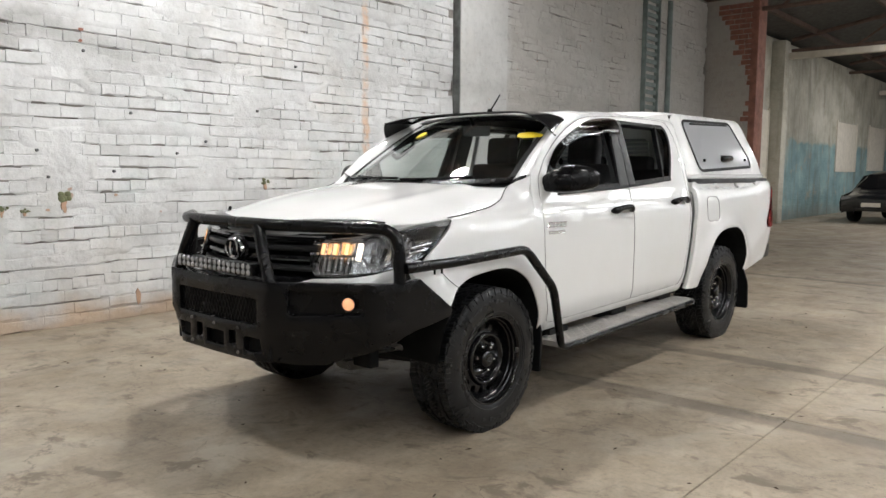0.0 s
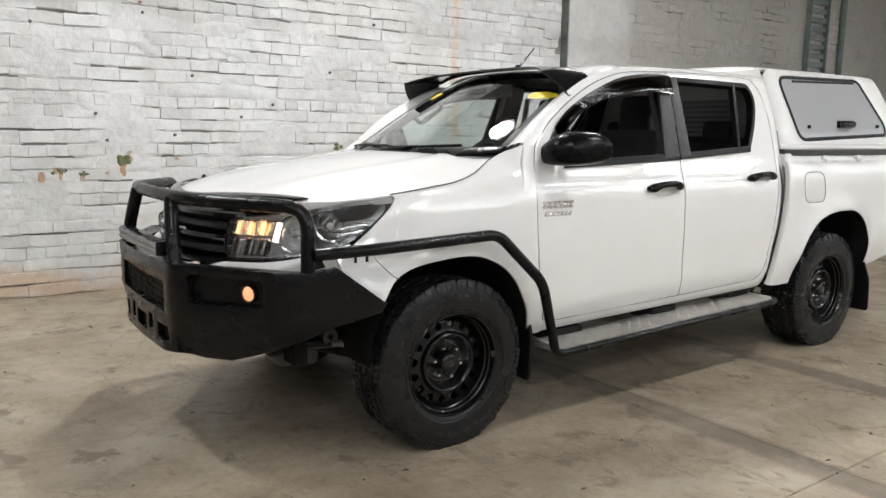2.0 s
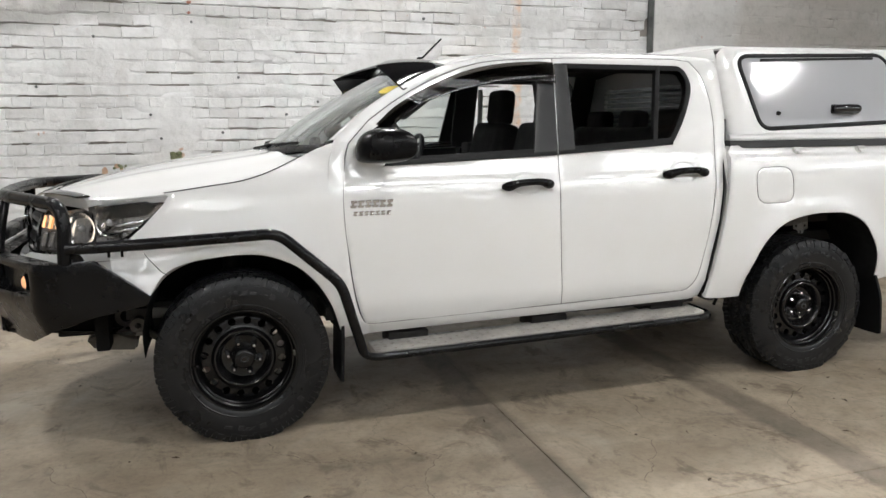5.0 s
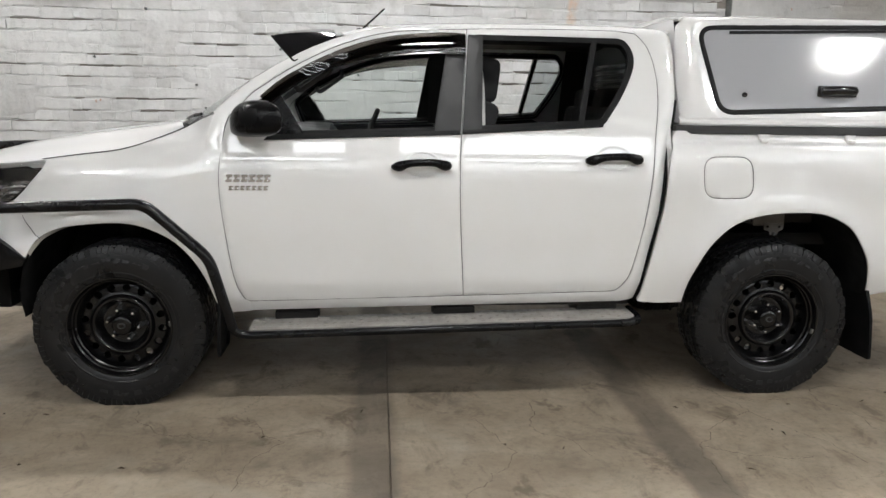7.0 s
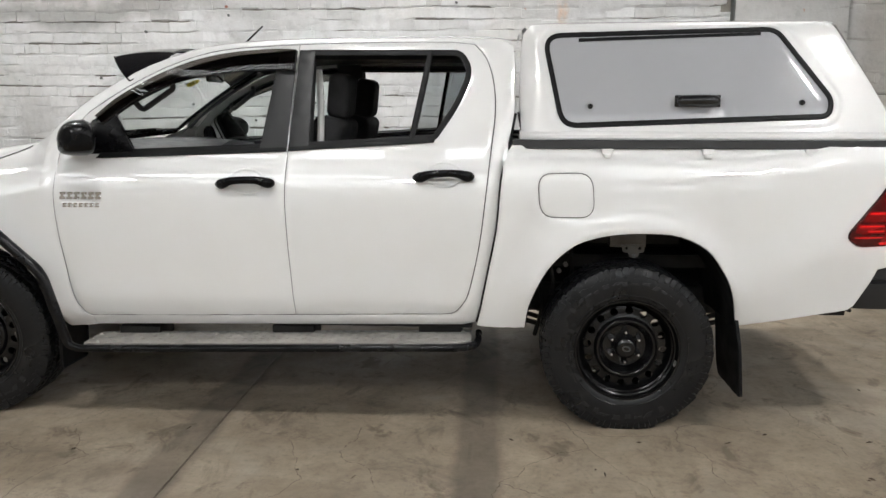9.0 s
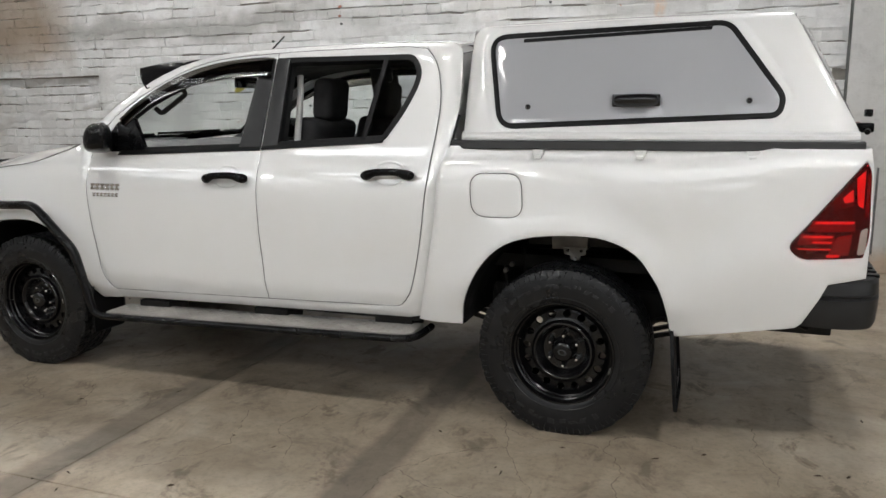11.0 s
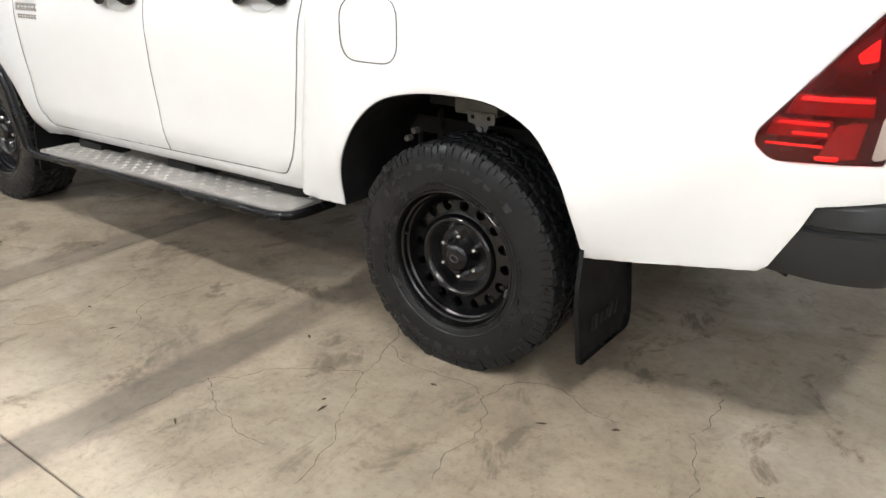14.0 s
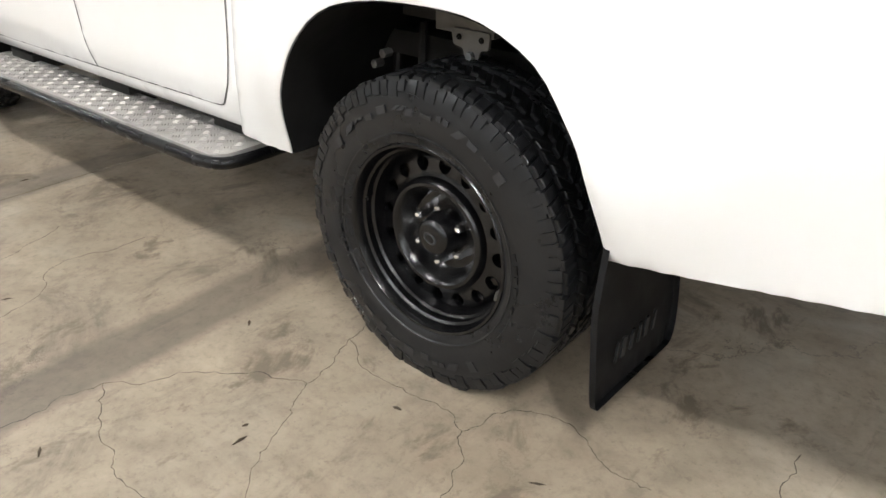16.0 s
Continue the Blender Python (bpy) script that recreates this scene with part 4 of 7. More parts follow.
def hood_surf(x, v):
    ze, zc = HOOD_E(x), max(HOOD_C(x), HOOD_E(x) + 0.002)
    z = ze + (zc - ze) * (1 - abs(v) ** 2.6)
    z += 0.010 * math.exp(-((abs(v) - 0.62) / 0.09) ** 2) * step01(3.9, 3.4, x)
    return Vector((x, v * hood_edge_y(x), z))


hood_loop = [(2.778 + 0.13 * (1 - v * v), v) for v in np.linspace(-1, 1, 15)] + [(x, 1.0) for x in (2.85, 3.0, 3.2, 3.4, 3.6)] + [(3.69 + 0.285 * (1 - abs(v) ** 2.2), v) for v in np.linspace(0.98, -0.98, 21)] + [(x, -1.0) for x in (3.6, 3.4, 3.2, 3.0, 2.85)]
part("hood", panel([tuple(map(float, p)) for p in hood_loop], hood_surf, [], 0.045, 0.006, 0.03, (0, 0, 1)), PAINT, truck)

skirt_front = [(float(3.69 + 0.285 * (1 - abs(v) ** 2.2)), float(v)) for v in np.linspace(-0.98, 0.98, 25)]
part("hood_lip", loft([[hood_surf(x, v) - Vector((0.006 * k, 0, 0.004 + 0.016 * k)) for x, v in skirt_front] for k in range(4)]), PAINT, truck)


def guard_surf(x, v):
    return hood_surf(x, v) + Vector((0.012, 0, 0.012))


guard_loop = [(3.655 + 0.285 * (1 - abs(v) ** 2.2), v) for v in np.linspace(-0.97, 0.97, 21)] + [(3.71 + 0.285 * (1 - abs(v) ** 2.2), v) for v in np.linspace(0.97, -0.97, 21)]
part("bonnet_protector", panel([tuple(map(float, p)) for p in guard_loop], guard_surf, [], 0.04, 0.002, 0.006, (0.3, 0, 1)), GLOSS_BLACK, truck, "dark gloss bonnet protector")


def screen_surf(u, v):
    a = Vector((2.900 - 0.245 * u * u, 0.700 * u, 1.280 + 0.030 * u * u))
    b = Vector((2.165 - 0.110 * u * u, 0.588 * u, 1.724 - 0.036 * u * u))
    n = Vector((0.5, 0, 0.86))
    return a.lerp(b, v) + n * (0.025 * 4 * v * (1 - v) * (1 - 0.5 * u * u))


screen_loop = [(u, v) for u, v in [(-0.985, 0), (0, 0), (0.985, 0), (0.985, 0.5), (0.97, 1), (0, 1), (-0.97, 1), (-0.985, 0.5)]]
screen = part("windscreen", panel(rounded(screen_loop, 0.05), screen_surf, [], 0.028, 0.0, 0.005, (1, 0, 1), True), SCREEN_GLASS, truck, "clear raked windscreen")
screen.visible_shadow = False
band_loop = [(u, 0.955) for u in np.linspace(-0.97, 0.97, 14)] + [(u, 1.0) for u in np.linspace(0.97, -0.97, 14)]
part("shade_band", panel([tuple(map(float, p)) for p in band_loop], lambda u, v: screen_surf(u, v) - Vector((0.004, 0, 0.007)), [], 0.06, 0.0, 0.0, (1, 0, 1)), GLOSS_BLACK, screen)
for s in (1, -1):
    edge_loop = [(s * 0.94, v) for v in np.linspace(0.02, 0.96, 12)] + [(s * 0.985, v) for v in np.linspace(0.96, 0.02, 12)]
    part("seal", panel([tuple(map(float, p)) for p in edge_loop], lambda u, v: screen_surf(u, v) + Vector((0.002, 0, 0.004)), [], 0.05, 0.0, 0.003, (1, 0, 1)), SEAL, screen)
cowl_loop = [(u, 0.0) for u in np.linspace(-0.98, 0.98, 15)] + [(u, 0.075) for u in np.linspace(0.98, -0.98, 15)]
part("cowl", panel([tuple(map(float, p)) for p in cowl_loop], lambda u, v: screen_surf(u, v - 0.05) + Vector((0.004, 0, 0.006)), [], 0.05, 0.002, 0.01, (0, 0, 1)), BLACK_PLASTIC, truck)
for u0, u1 in ((-0.75, -0.05), (0.0, 0.68)):
    pts = [screen_surf(u0 + (u1 - u0) * k / 10, 0.028 + 0.012 * k / 10) + Vector((0.005, 0, 0.009)) for k in range(11)]
    part("wiper", join(tube(pts, 0.008, 6), tube([pts[4], pts[0] + Vector((0.06, 0, -0.02))], 0.007, 6)), BLACK_PLASTIC, truck)
for cu, cv, su in ((0.87, 0.65, 0.11), (-0.45, 0.66, 0.06)):
    loop = rounded([(cu - su, cv - 0.035), (cu - su * 0.2, cv - 0.055), (cu + su, cv - 0.02), (cu + su, cv + 0.03), (cu, cv + 0.06), (cu - su, cv + 0.03)], 0.04)
    part("sticker", panel(loop, lambda u, v: screen_surf(u, v) + Vector((0.003, 0, 0.005)), [], 0.03, 0.0, 0.0, (1, 0, 1)), YELLOW, screen, "yellow dealer sticker")


# white strip of the A pillar between windscreen and cab shell
def pillar(sign):
    outer = [cab_side(x, z) for x, z in resample_open(flow(A_EDGE, 3), 24)]
    inner = [screen_surf(0.975, t) + Vector((0, 0.002, 0)) for t in np.linspace(0, 1, 24)]
    rows = []
    for k in range(7):
        t = k / 6
        rows.append([o.lerp(i, t) + Vector((0.4, 0.35, 0.45)) * (0.022 * 4 * t * (1 - t)) for o, i in zip(outer, inner)])
    bm = loft(rows)
    return bm


def resample_open(pts, n):
    p = np.array(pts, float)
    s = np.concatenate([[0], np.cumsum(np.linalg.norm(np.diff(p, axis=0), axis=1))])
    return [tuple(np.interp(v, s, p[:, c]) for c in range(p.shape[1])) for v in np.linspace(0, s[-1], n)]


both("a_pillar", pillar(1), PAINT, truck)
trim = pillar(1)
for v in trim.verts:
    v.co += Vector((-0.030, -0.022, -0.026))
both("pillar_trim", trim, TRIM_DARK, truck, "dark moulded windscreen pillar trim")

# roof
ROOF_C = spline([0.42, 0.50, 0.60, 0.95, 1.46, 1.82, 2.04, 2.16], [1.745, 1.776, 1.788, 1.794, 1.784, 1.768, 1.750, 1.726])


def roof_surf(x, v):
    ze, zc = ROOF_EDGE(x), ROOF_C(x)
    y = DOOR_Y(ze)
    z = ze + (zc - ze) * (1 - abs(v) ** 2.4)
    z += 0.006 * math.exp(-((abs(v) - 0.78) / 0.07) ** 2) * step01(0.5, 0.7, x)
    return Vector((x, v * y, z))


roof_loop = [(2.045 + 0.112 * (1 - v * v), v) for v in np.linspace(-1, 1, 15)] + [(x, 1.0) for x in (1.8, 1.4, 1.0, 0.7)] + [(0.53, v) for v in np.linspace(1, -1, 13)] + [(x, -1.0) for x in (0.7, 1.0, 1.4, 1.8)]
part("roof", panel([tuple(map(float, p)) for p in roof_loop], roof_surf, [], 0.05, 0.0, 0.012, (0, 0, 1)), PAINT, truck)
part("roof_lining", panel([tuple(map(float, p)) for p in roof_loop], lambda x, v: roof_surf(x, v * 0.96) - Vector((0, 0, 0.045)), [], 0.09, 0.0, 0.0, (0, 0, 1)), TRIM_DARK, truck)

# rear wall of the cab with its louvred window
win_back = [(-0.48, 1.34), (0.48, 1.34), (0.46, 1.62), (-0.46, 1.62)]
back_out = [(-DOOR_Y(z) + 0.01, z) for z in np.linspace(0.5, 1.745, 14)] + [(DOOR_Y(z) - 0.01, z) for z in np.linspace(1.745, 0.5, 14)]
part("cab_back", panel([tuple(map(float, p)) for p in back_out], lambda y, z: Vector((0.545 - 0.02 * (y / 0.8) ** 2 * 0, y, z)), [rounded(win_back, 0.05)], 0.08, 0.003, 0.02, (-1, 0, 0)), PAINT, truck)
part("rear_window", panel(rounded(win_back, 0.05), lambda y, z: Vector((0.54, y, z)), [], 0.1, 0.0, 0.005, (-1, 0, 0), True), QUARTER_GLASS, truck)
for k in range(8):
    part("louvre", box(0.555, 0.575, -0.47, 0.47, 1.355 + 0.033 * k, 1.367 + 0.033 * k, 0.003, 1), TRIM_LIGHT, truck)

# window seals, B-pillar covers, glass and weathershield
for name, win in (("front_door", FRONT_WINDOW), ("rear_door", REAR_WINDOW)):
    for s, door in zip((1, -1), doors[name]):
        inner = grown(win, -0.022)
        bm = panel(grown(win, 0.004), lambda x, z: cab_side(x, z) + Vector((0, 0.003, 0)), [inner], 0.04, 0.002, 0.045)
        part("window_seal", bm if s > 0 else mirrored(bm), SEAL, door)


def pillar_cover(loop):
    return panel(rounded(loop, 0.008), lambda x, z: cab_side(x, z) + Vector((0, 0.007, 0)), [], 0.04, 0.003, 0.012)


cover_f = [(1.538, 1.258), (1.665, 1.250), (1.588, 1.703), (1.508, 1.706)]
cover_r = [(1.530, 1.262), (1.440, 1.272), (1.428, 1.705), (1.499, 1.707)]
for name, loop in (("front_door", cover_f), ("rear_door", cover_r)):
    for s, door in zip((1, -1), doors[name]):
        bm = pillar_cover(loop)
        part("pillar_cover", bm if s > 0 else mirrored(bm), GREY_PLASTIC, door, "satin dark grey pillar cover")
belt_f = [(2.42, 1.222), (1.54, 1.255), (1.54, 1.272), (2.40, 1.246)]
belt_r = [(1.53, 1.257), (0.875, 1.296), (0.868, 1.314), (1.53, 1.274)]
for name, loop in (("front_door", belt_f), ("rear_door", belt_r)):
    for s, door in zip((1, -1), doors[name]):
        bm = panel(loop, lambda x, z: cab_side(x, z) + Vector((0, 0.010, 0)), [], 0.04, 0.002, 0.012)
        part("belt_moulding", bm if s > 0 else mirrored(bm), SEAL, door)
QUARTER = rounded([(0.985, 1.302), (0.868, 1.308), (0.778, 1.438), (0.722, 1.56), (0.714, 1.625), (0.755, 1.700), (0.905, 1.702)], [0.01, 0.02, 0.2, 0.06, 0.05, 0.05, 0.01])
for s, door in zip((1, -1), doors["rear_door"]):
    bm = panel(QUARTER, lambda x, z: cab_side(x, z) - Vector((0, 0.006, 0)), [], 0.06, 0.0, 0.004, (0, 1, 0), True)
    pane = part("quarter_glass", bm if s > 0 else mirrored(bm), QUARTER_GLASS, door, "tinted fixed quarter glass")
    bm = panel([(0.99, 1.300), (0.965, 1.302), (0.885, 1.702), (0.910, 1.703)], lambda x, z: cab_side(x, z) + Vector((0, 0.004, 0)), [], 0.04, 0.002, 0.03)
    part("divider_bar", bm if s > 0 else mirrored(bm), SEAL, door)


def shield_surf(x, z):
    return cab_side(x, z) + Vector((0, 0.012 + 0.020 * math.exp(-((z - (ROOF_EDGE(min(x, 1.9)) - 0.10)) / 0.07) ** 2), 0))


top_line = [(1.512, 1.708), (1.60, 1.712), (1.781, 1.700), (1.94, 1.672), (2.09, 1.622), (2.224, 1.560), (2.344, 1.492), (2.44, 1.412)]
low_line = [(2.40, 1.372), (2.33, 1.430), (2.224, 1.500), (2.10, 1.548), (1.96, 1.584), (1.80, 1.606), (1.64, 1.618), (1.512, 1.610)]
for s, door in zip((1, -1), doors["front_door"]):
    bm = panel(flow(top_line, 4) + flow(low_line, 4), shield_surf, [], 0.03, 0.0, 0.003, (0, 1, 0), True)
    pane = part("weathershield", bm if s > 0 else mirrored(bm), SMOKE_ACRYLIC, door, "smoked acrylic window weathershield")
    rim = [shield_surf(x, z) for x, z in flow(low_line, 4)]
    bm = tube(rim, 0.0035, 6)
    part("shield_edge", bm if s > 0 else mirrored(bm), GLOSS_BLACK, door)
    bm = panel([(2.47, 1.24), (2.24, 1.245), (2.36, 1.44), (2.45, 1.392), (2.49, 1.34)], lambda x, z: cab_side(x, z) + Vector((0, 0.008, 0)), [], 0.04, 0.002, 0.03)
    part("mirror_sail", bm if s > 0 else mirrored(bm), BLACK_PLASTIC, door)


def mirror_bm():
    rows = []
    sections = [(0.79, 0.034, 0.044, 2.505, 1.282), (0.84, 0.058, 0.064, 2.488, 1.296), (0.895, 0.082, 0.075, 2.462, 1.305), (0.955, 0.088, 0.074, 2.425, 1.308), (1.005, 0.074, 0.062, 2.385, 1.308), (1.032, 0.042, 0.040, 2.350, 1.307), (1.040, 0.010, 0.016, 2.33, 1.306)]
    for y, rx, rz, cx, cz in flow(sections, 3):
        row = []
        for k in range(44):
            a = math.tau * k / 44
            c, sn = math.cos(a), math.sin(a)
            px = abs(c) ** 0.62 * math.copysign(1, c) * rx * (1.15 if c > 0 else 0.85)
            pz = abs(sn) ** (0.62 if sn > 0 else 0.45) * math.copysign(1, sn) * rz * (1.08 if sn > 0 else 1.0)
            up = pz / (rz * 1.08)
            if c > 0:
                px -= 0.34 * rx * max(0.0, up + 0.1) ** 1.3 - 0.10 * rx * max(0.0, -up)
            px *= 1 - 0.075 * math.exp(-((up + 0.16) / 0.07) ** 2) - 0.05 * step01(-0.2, -0.4, up)
            row.append((cx + px, y, cz + 0.006 + pz))
        rows.append(row)
    return loft(rows, True, True)


for s, door in zip((1, -1), doors["front_door"]):
    bm = mirror_bm()
    part("side_mirror", bm if s > 0 else mirrored(bm), BLACK_PLASTIC, door, "black plastic side mirror", 50)


def handle_bm(cx, cz):
    y = DOOR_Y(cz)
    pts = [(cx + 0.134, y + 0.010, cz - 0.008), (cx + 0.10, y + 0.028, cz - 0.004), (cx + 0.05, y + 0.040, cz + 0.010), (cx - 0.05, y + 0.040, cz + 0.013), (cx - 0.10, y + 0.028, cz + 0.001), (cx - 0.130, y + 0.010, cz - 0.002)]
    bm = tube(flow(pts, 4), [0.010, 0.015, 0.019, 0.0215, 0.0225, 0.0215, 0.0195, 0.0175, 0.0165, 0.016, 0.016, 0.016, 0.0165, 0.0175, 0.0195, 0.0215, 0.0225, 0.0222, 0.0205, 0.017, 0.011], 14)
    for v in bm.verts:
        v.co.z = cz + (v.co.z - cz) * 1.05
    return bm


def cup_bm(cx, cz):
    """Shallow painted dish behind the handle."""
    loop = [(cx + 0.086 * math.cos(a), cz + 0.006 + 0.058 * math.sin(a)) for a in np.linspace(0, math.tau, 24, endpoint=False)]
    return panel(loop, lambda x, z: cab_side(x, z) + Vector((0, 0.0035 - 0.022 * max(0, 1 - ((x - cx) / 0.080) ** 2 - ((z - cz) / 0.054) ** 2), 0)), [], 0.010, 0.002, 0.004)


for name, cx, cz in (("front_door", 1.717, 1.117), ("rear_door", 0.827, 1.150)):
    for s, door in zip((1, -1), doors[name]):
        bm, cup = handle_bm(cx, cz), cup_bm(cx, cz)
        part("door_handle", bm if s > 0 else mirrored(bm), BLACK_PLASTIC, door, "black pull handle", 50)
        part("handle_cup", cup if s > 0 else mirrored(cup), PAINT, door)

# badge: plain chrome bars in place of the lettering
for x0, step_x, wide, count_x, z0, z1 in ((2.590, 0.0335, 0.029, 6, 1.036, 1.070), (2.573, 0.0255, 0.021, 7, 1.000, 1.020)):
    for k in range(count_x):
        y = DOOR_Y((z0 + z1) / 2) - 0.001
        a = x0 - step_x * k
        bar = join(box(a - wide, a, y - 0.002, y + 0.006, z1 - (z1 - z0) * 0.36, z1, 0.0015, 1), box(a - wide, a, y - 0.002, y + 0.006, z0, z0 + (z1 - z0) * 0.36, 0.0015, 1), box(a - wide * 0.62, a - wide * 0.2, y - 0.002, y + 0.0055, z0 + 0.003, z1 - 0.003, 0.001, 1))
        for v in bar.verts:
            v.co.x += (v.co.z - 1.03) * -0.15
        part("badge_bar", bar, CHROME, doors["front_door"][0], "plain chrome badge bar")

# closed glass in the far front door
pane = part("door_glass", mirrored(panel(FRONT_WINDOW, lambda x, z: cab_side(x, z) - Vector((0, 0.012, 0)), [], 0.08, 0.0, 0.004, (0, 1, 0), True)), SIDE_GLASS, doors["front_door"][1], "closed light tinted window glass")
pane.visible_shadow = False

# grey tubes stand in the panel gaps for their shade and rubber
def gap_seal(points, surf, r=0.0013, sink=0.0010):
    return tube([surf(x, z) - Vector((0, sink, 0)) for x, z in points], r, 6, False)


door_ring = resample(doors_loop, 0.03)
both("gap_seal", gap_seal(door_ring + door_ring[:1], lambda x, z: cab_side(x, z) if x < 2.545 or z > 1.33 else fender_side(x, z) + Vector((0, 0.0015, 0))), GAP_GREY, truck)
both("gap_seal", gap_seal(flow(B_GAP, 4), cab_side), GAP_GREY, truck)
both("gap_seal", gap_seal(grown(FUEL_LOOP, 0.002) + grown(FUEL_LOOP, 0.002)[:1], bed_side, 0.0015, 0.0012), GAP_GREY, truck)
both("gap_seal", tube([fender_side(x, z) + Vector((0, -0.001, 0.0035)) for x, z in flow(HOOD_LINE[1:], 4)], 0.0028, 6), GAP_GREY, truck)
both("gap_seal", tube([fender_side(x, z) + Vector((0, 0.0022, 0)) for x, z in ((3.50, 0.93), (3.46, 0.86), (3.405, 0.80), (3.385, 0.79))], 0.002, 6), GAP_GREY, truck)
# black tube put into the open gap behind the cab for its shade
both("gap_filler", tube([(x - 0.006, DOOR_Y(z) - 0.022, z) for x, z in flow(CAB_BACK[2:], 4)], 0.007, 6), SEAL, truck)

# ---- canopy ----
can_loop = [(0.49, 1.316), (0.497, 1.50), (0.495, 1.683), (0.486, 1.775), (0.450, 1.818)] + [(x, 1.818 + 0.006 * step01(0.4, -0.4, x)) for x in (0.3, 0.0, -0.4, -0.8)] + [(-0.868, 1.814), (-0.905, 1.745), (-1.106, 1.370), (-1.116, 1.345), (-1.116, 1.316)]
canopy = part("canopy", panel(can_loop, canopy_side, [CAN_WIN], 0.035, 0.006, 0.03, also=[q for d in (0.020, 0.026, 0.033, 0.040, 0.047) for q in grown(CAN_WIN, d)]), PAINT, truck, "white fibreglass canopy over the bed")
part("side_shell", mirrored(panel(can_loop, canopy_side, [], 0.06, 0.006, 0.03)), PAINT, canopy)
CAN_TOP = spline([-0.95, -0.88, -0.80, -0.4, 0.3, 0.42, 0.50], [1.793, 1.833, 1.856, 1.864, 1.860, 1.850, 1.803])


def can_roof(x, v):
    z0 = 1.818 + 0.006 * step01(0.4, -0.4, x)
    if x > 0.455:
        z0 -= (x - 0.455) * 0.6
    if x < -0.868:
        z0 -= (-0.868 - x) * 1.2
    y = canopy_side(min(max(x, -0.868), 0.455), min(z0, 1.824)).y
    return Vector((x, v * y, z0 + (CAN_TOP(x) - z0) * (1 - abs(v) ** 2.6)))


top_loop = [(0.475 + 0.02 * (1 - v * v), v) for v in np.linspace(-1, 1, 13)] + [(x, 1.0) for x in (0.3, 0.0, -0.4, -0.7)] + [(-0.875 - 0.03 * (1 - v * v), v) for v in np.linspace(1, -1, 13)] + [(x, -1.0) for x in (-0.7, -0.4, 0.0, 0.3)]
part("canopy_roof", panel([tuple(map(float, p)) for p in top_loop], can_roof, [], 0.05, 0.0, 0.012, (0, 0, 1)), PAINT, canopy)
part("canopy_front", loft([[Vector((0.488, v * canopy_side(0.488, z).y, z)) for v in np.linspace(-1, 1, 9)] for z in np.linspace(1.316, 1.808, 8)]), PAINT, canopy)
rear_rows = []
for t in np.linspace(0, 1, 10):
    x, z = -1.112 + 0.228 * t, 1.335 + 0.470 * t
    rear_rows.append([Vector((x - 0.035 * (1 - v * v), v * (canopy_side(x, z).y - 0.004), z)) for v in np.linspace(-1, 1, 13)])
part("canopy_rear", loft(rear_rows), PAINT, canopy)
part("rear_hatch_glass", loft([[p * 1.0 + Vector((-0.014, 0, 0.006)) for p in row[1:-1]] for row in rear_rows[1:-1]]), TINT_GLASS, canopy)
part("hatch_lock", join(box(-1.20, -1.13, 0.50, 0.56, 1.335, 1.375, 0.008), tube([(-1.165, 0.53, 1.35), (-1.170, 0.60, 1.345), (-1.160, 0.66, 1.34)], 0.011, 8), box(-1.175, -1.15, 0.60, 0.66, 1.40, 1.43, 0.006)), BLACK_PLASTIC, canopy)
# outward ledge, rubber strip and clamps
ledge_rows = []
for x in np.linspace(0.495, -1.118, 24):
    c = canopy_side(x, 1.32).y
    ledge_rows.append([(x, c - 0.01, 1.306), (x, c + 0.010, 1.306), (x, c + 0.016, 1.316), (x, c + 0.014, 1.330), (x, c + 0.002, 1.342), (x, c - 0.012, 1.346)])
part("ledge", loft(ledge_rows, False), PAINT, canopy)
strip_rows = []
for x in np.linspace(0.528, -1.135, 24):
    c = 0.834 - (1.9 * (x - 0.4) ** 2 if x > 0.4 else 0) - (1.2 * (x + 1.0) ** 2 if x < -1.0 else 0)
    strip_rows.append([(x, c - 0.06, 1.270), (x, c + 0.007, 1.270), (x, c + 0.011, 1.275), (x, c + 0.010, 1.302), (x, c + 0.004, 1.308), (x, c - 0.06, 1.309)])
seal_bm = loft(strip_rows, True, True)
both("base_strip", seal_bm, STRIP, truck, "dark rubber strip under the canopy")
for x in (0.119, -0.308, -0.739):
    clamp = join(extruded([(x - 0.028, 1.272), (x + 0.028, 1.272), (x + 0.018, 1.240), (x - 0.018, 1.240)], 0.026, pose(0, 0.834, 0), 0.004), box(x - 0.015, x + 0.015, 0.846, 0.874, 1.232, 1.250, 0.005))
    part("clamp", clamp, PAINT, canopy, "white rail clamp")

rubber = panel(grown(CAN_WIN, 0.004), lambda x, z: canopy_side(x, z) + Vector((0, 0.006, 0)), [grown(CAN_WIN, -0.018)], 0.035, 0.004, 0.03)
part("lift_up_panel", panel(grown(CAN_WIN, -0.016), lambda x, z: canopy_side(x, z) + Vector((0, 0.001, 0)), [], 0.05, 0.002, 0.02), GREY_PANEL, canopy, "pale grey lift-up side panel")
part("panel_seal", rubber, SEAL, canopy, "thick black rubber seal")
hinge = [(0.235, 1.752), (-0.560, 1.774), (-0.558, 1.762), (0.237, 1.738)]
part("hinge_strip", panel(hinge, lambda x, z: canopy_side(x, z) + Vector((0, 0.007, 0)), [], 0.04, 0.002, 0.008), SEAL, canopy)
hy = CANOPY_Y(1.475)
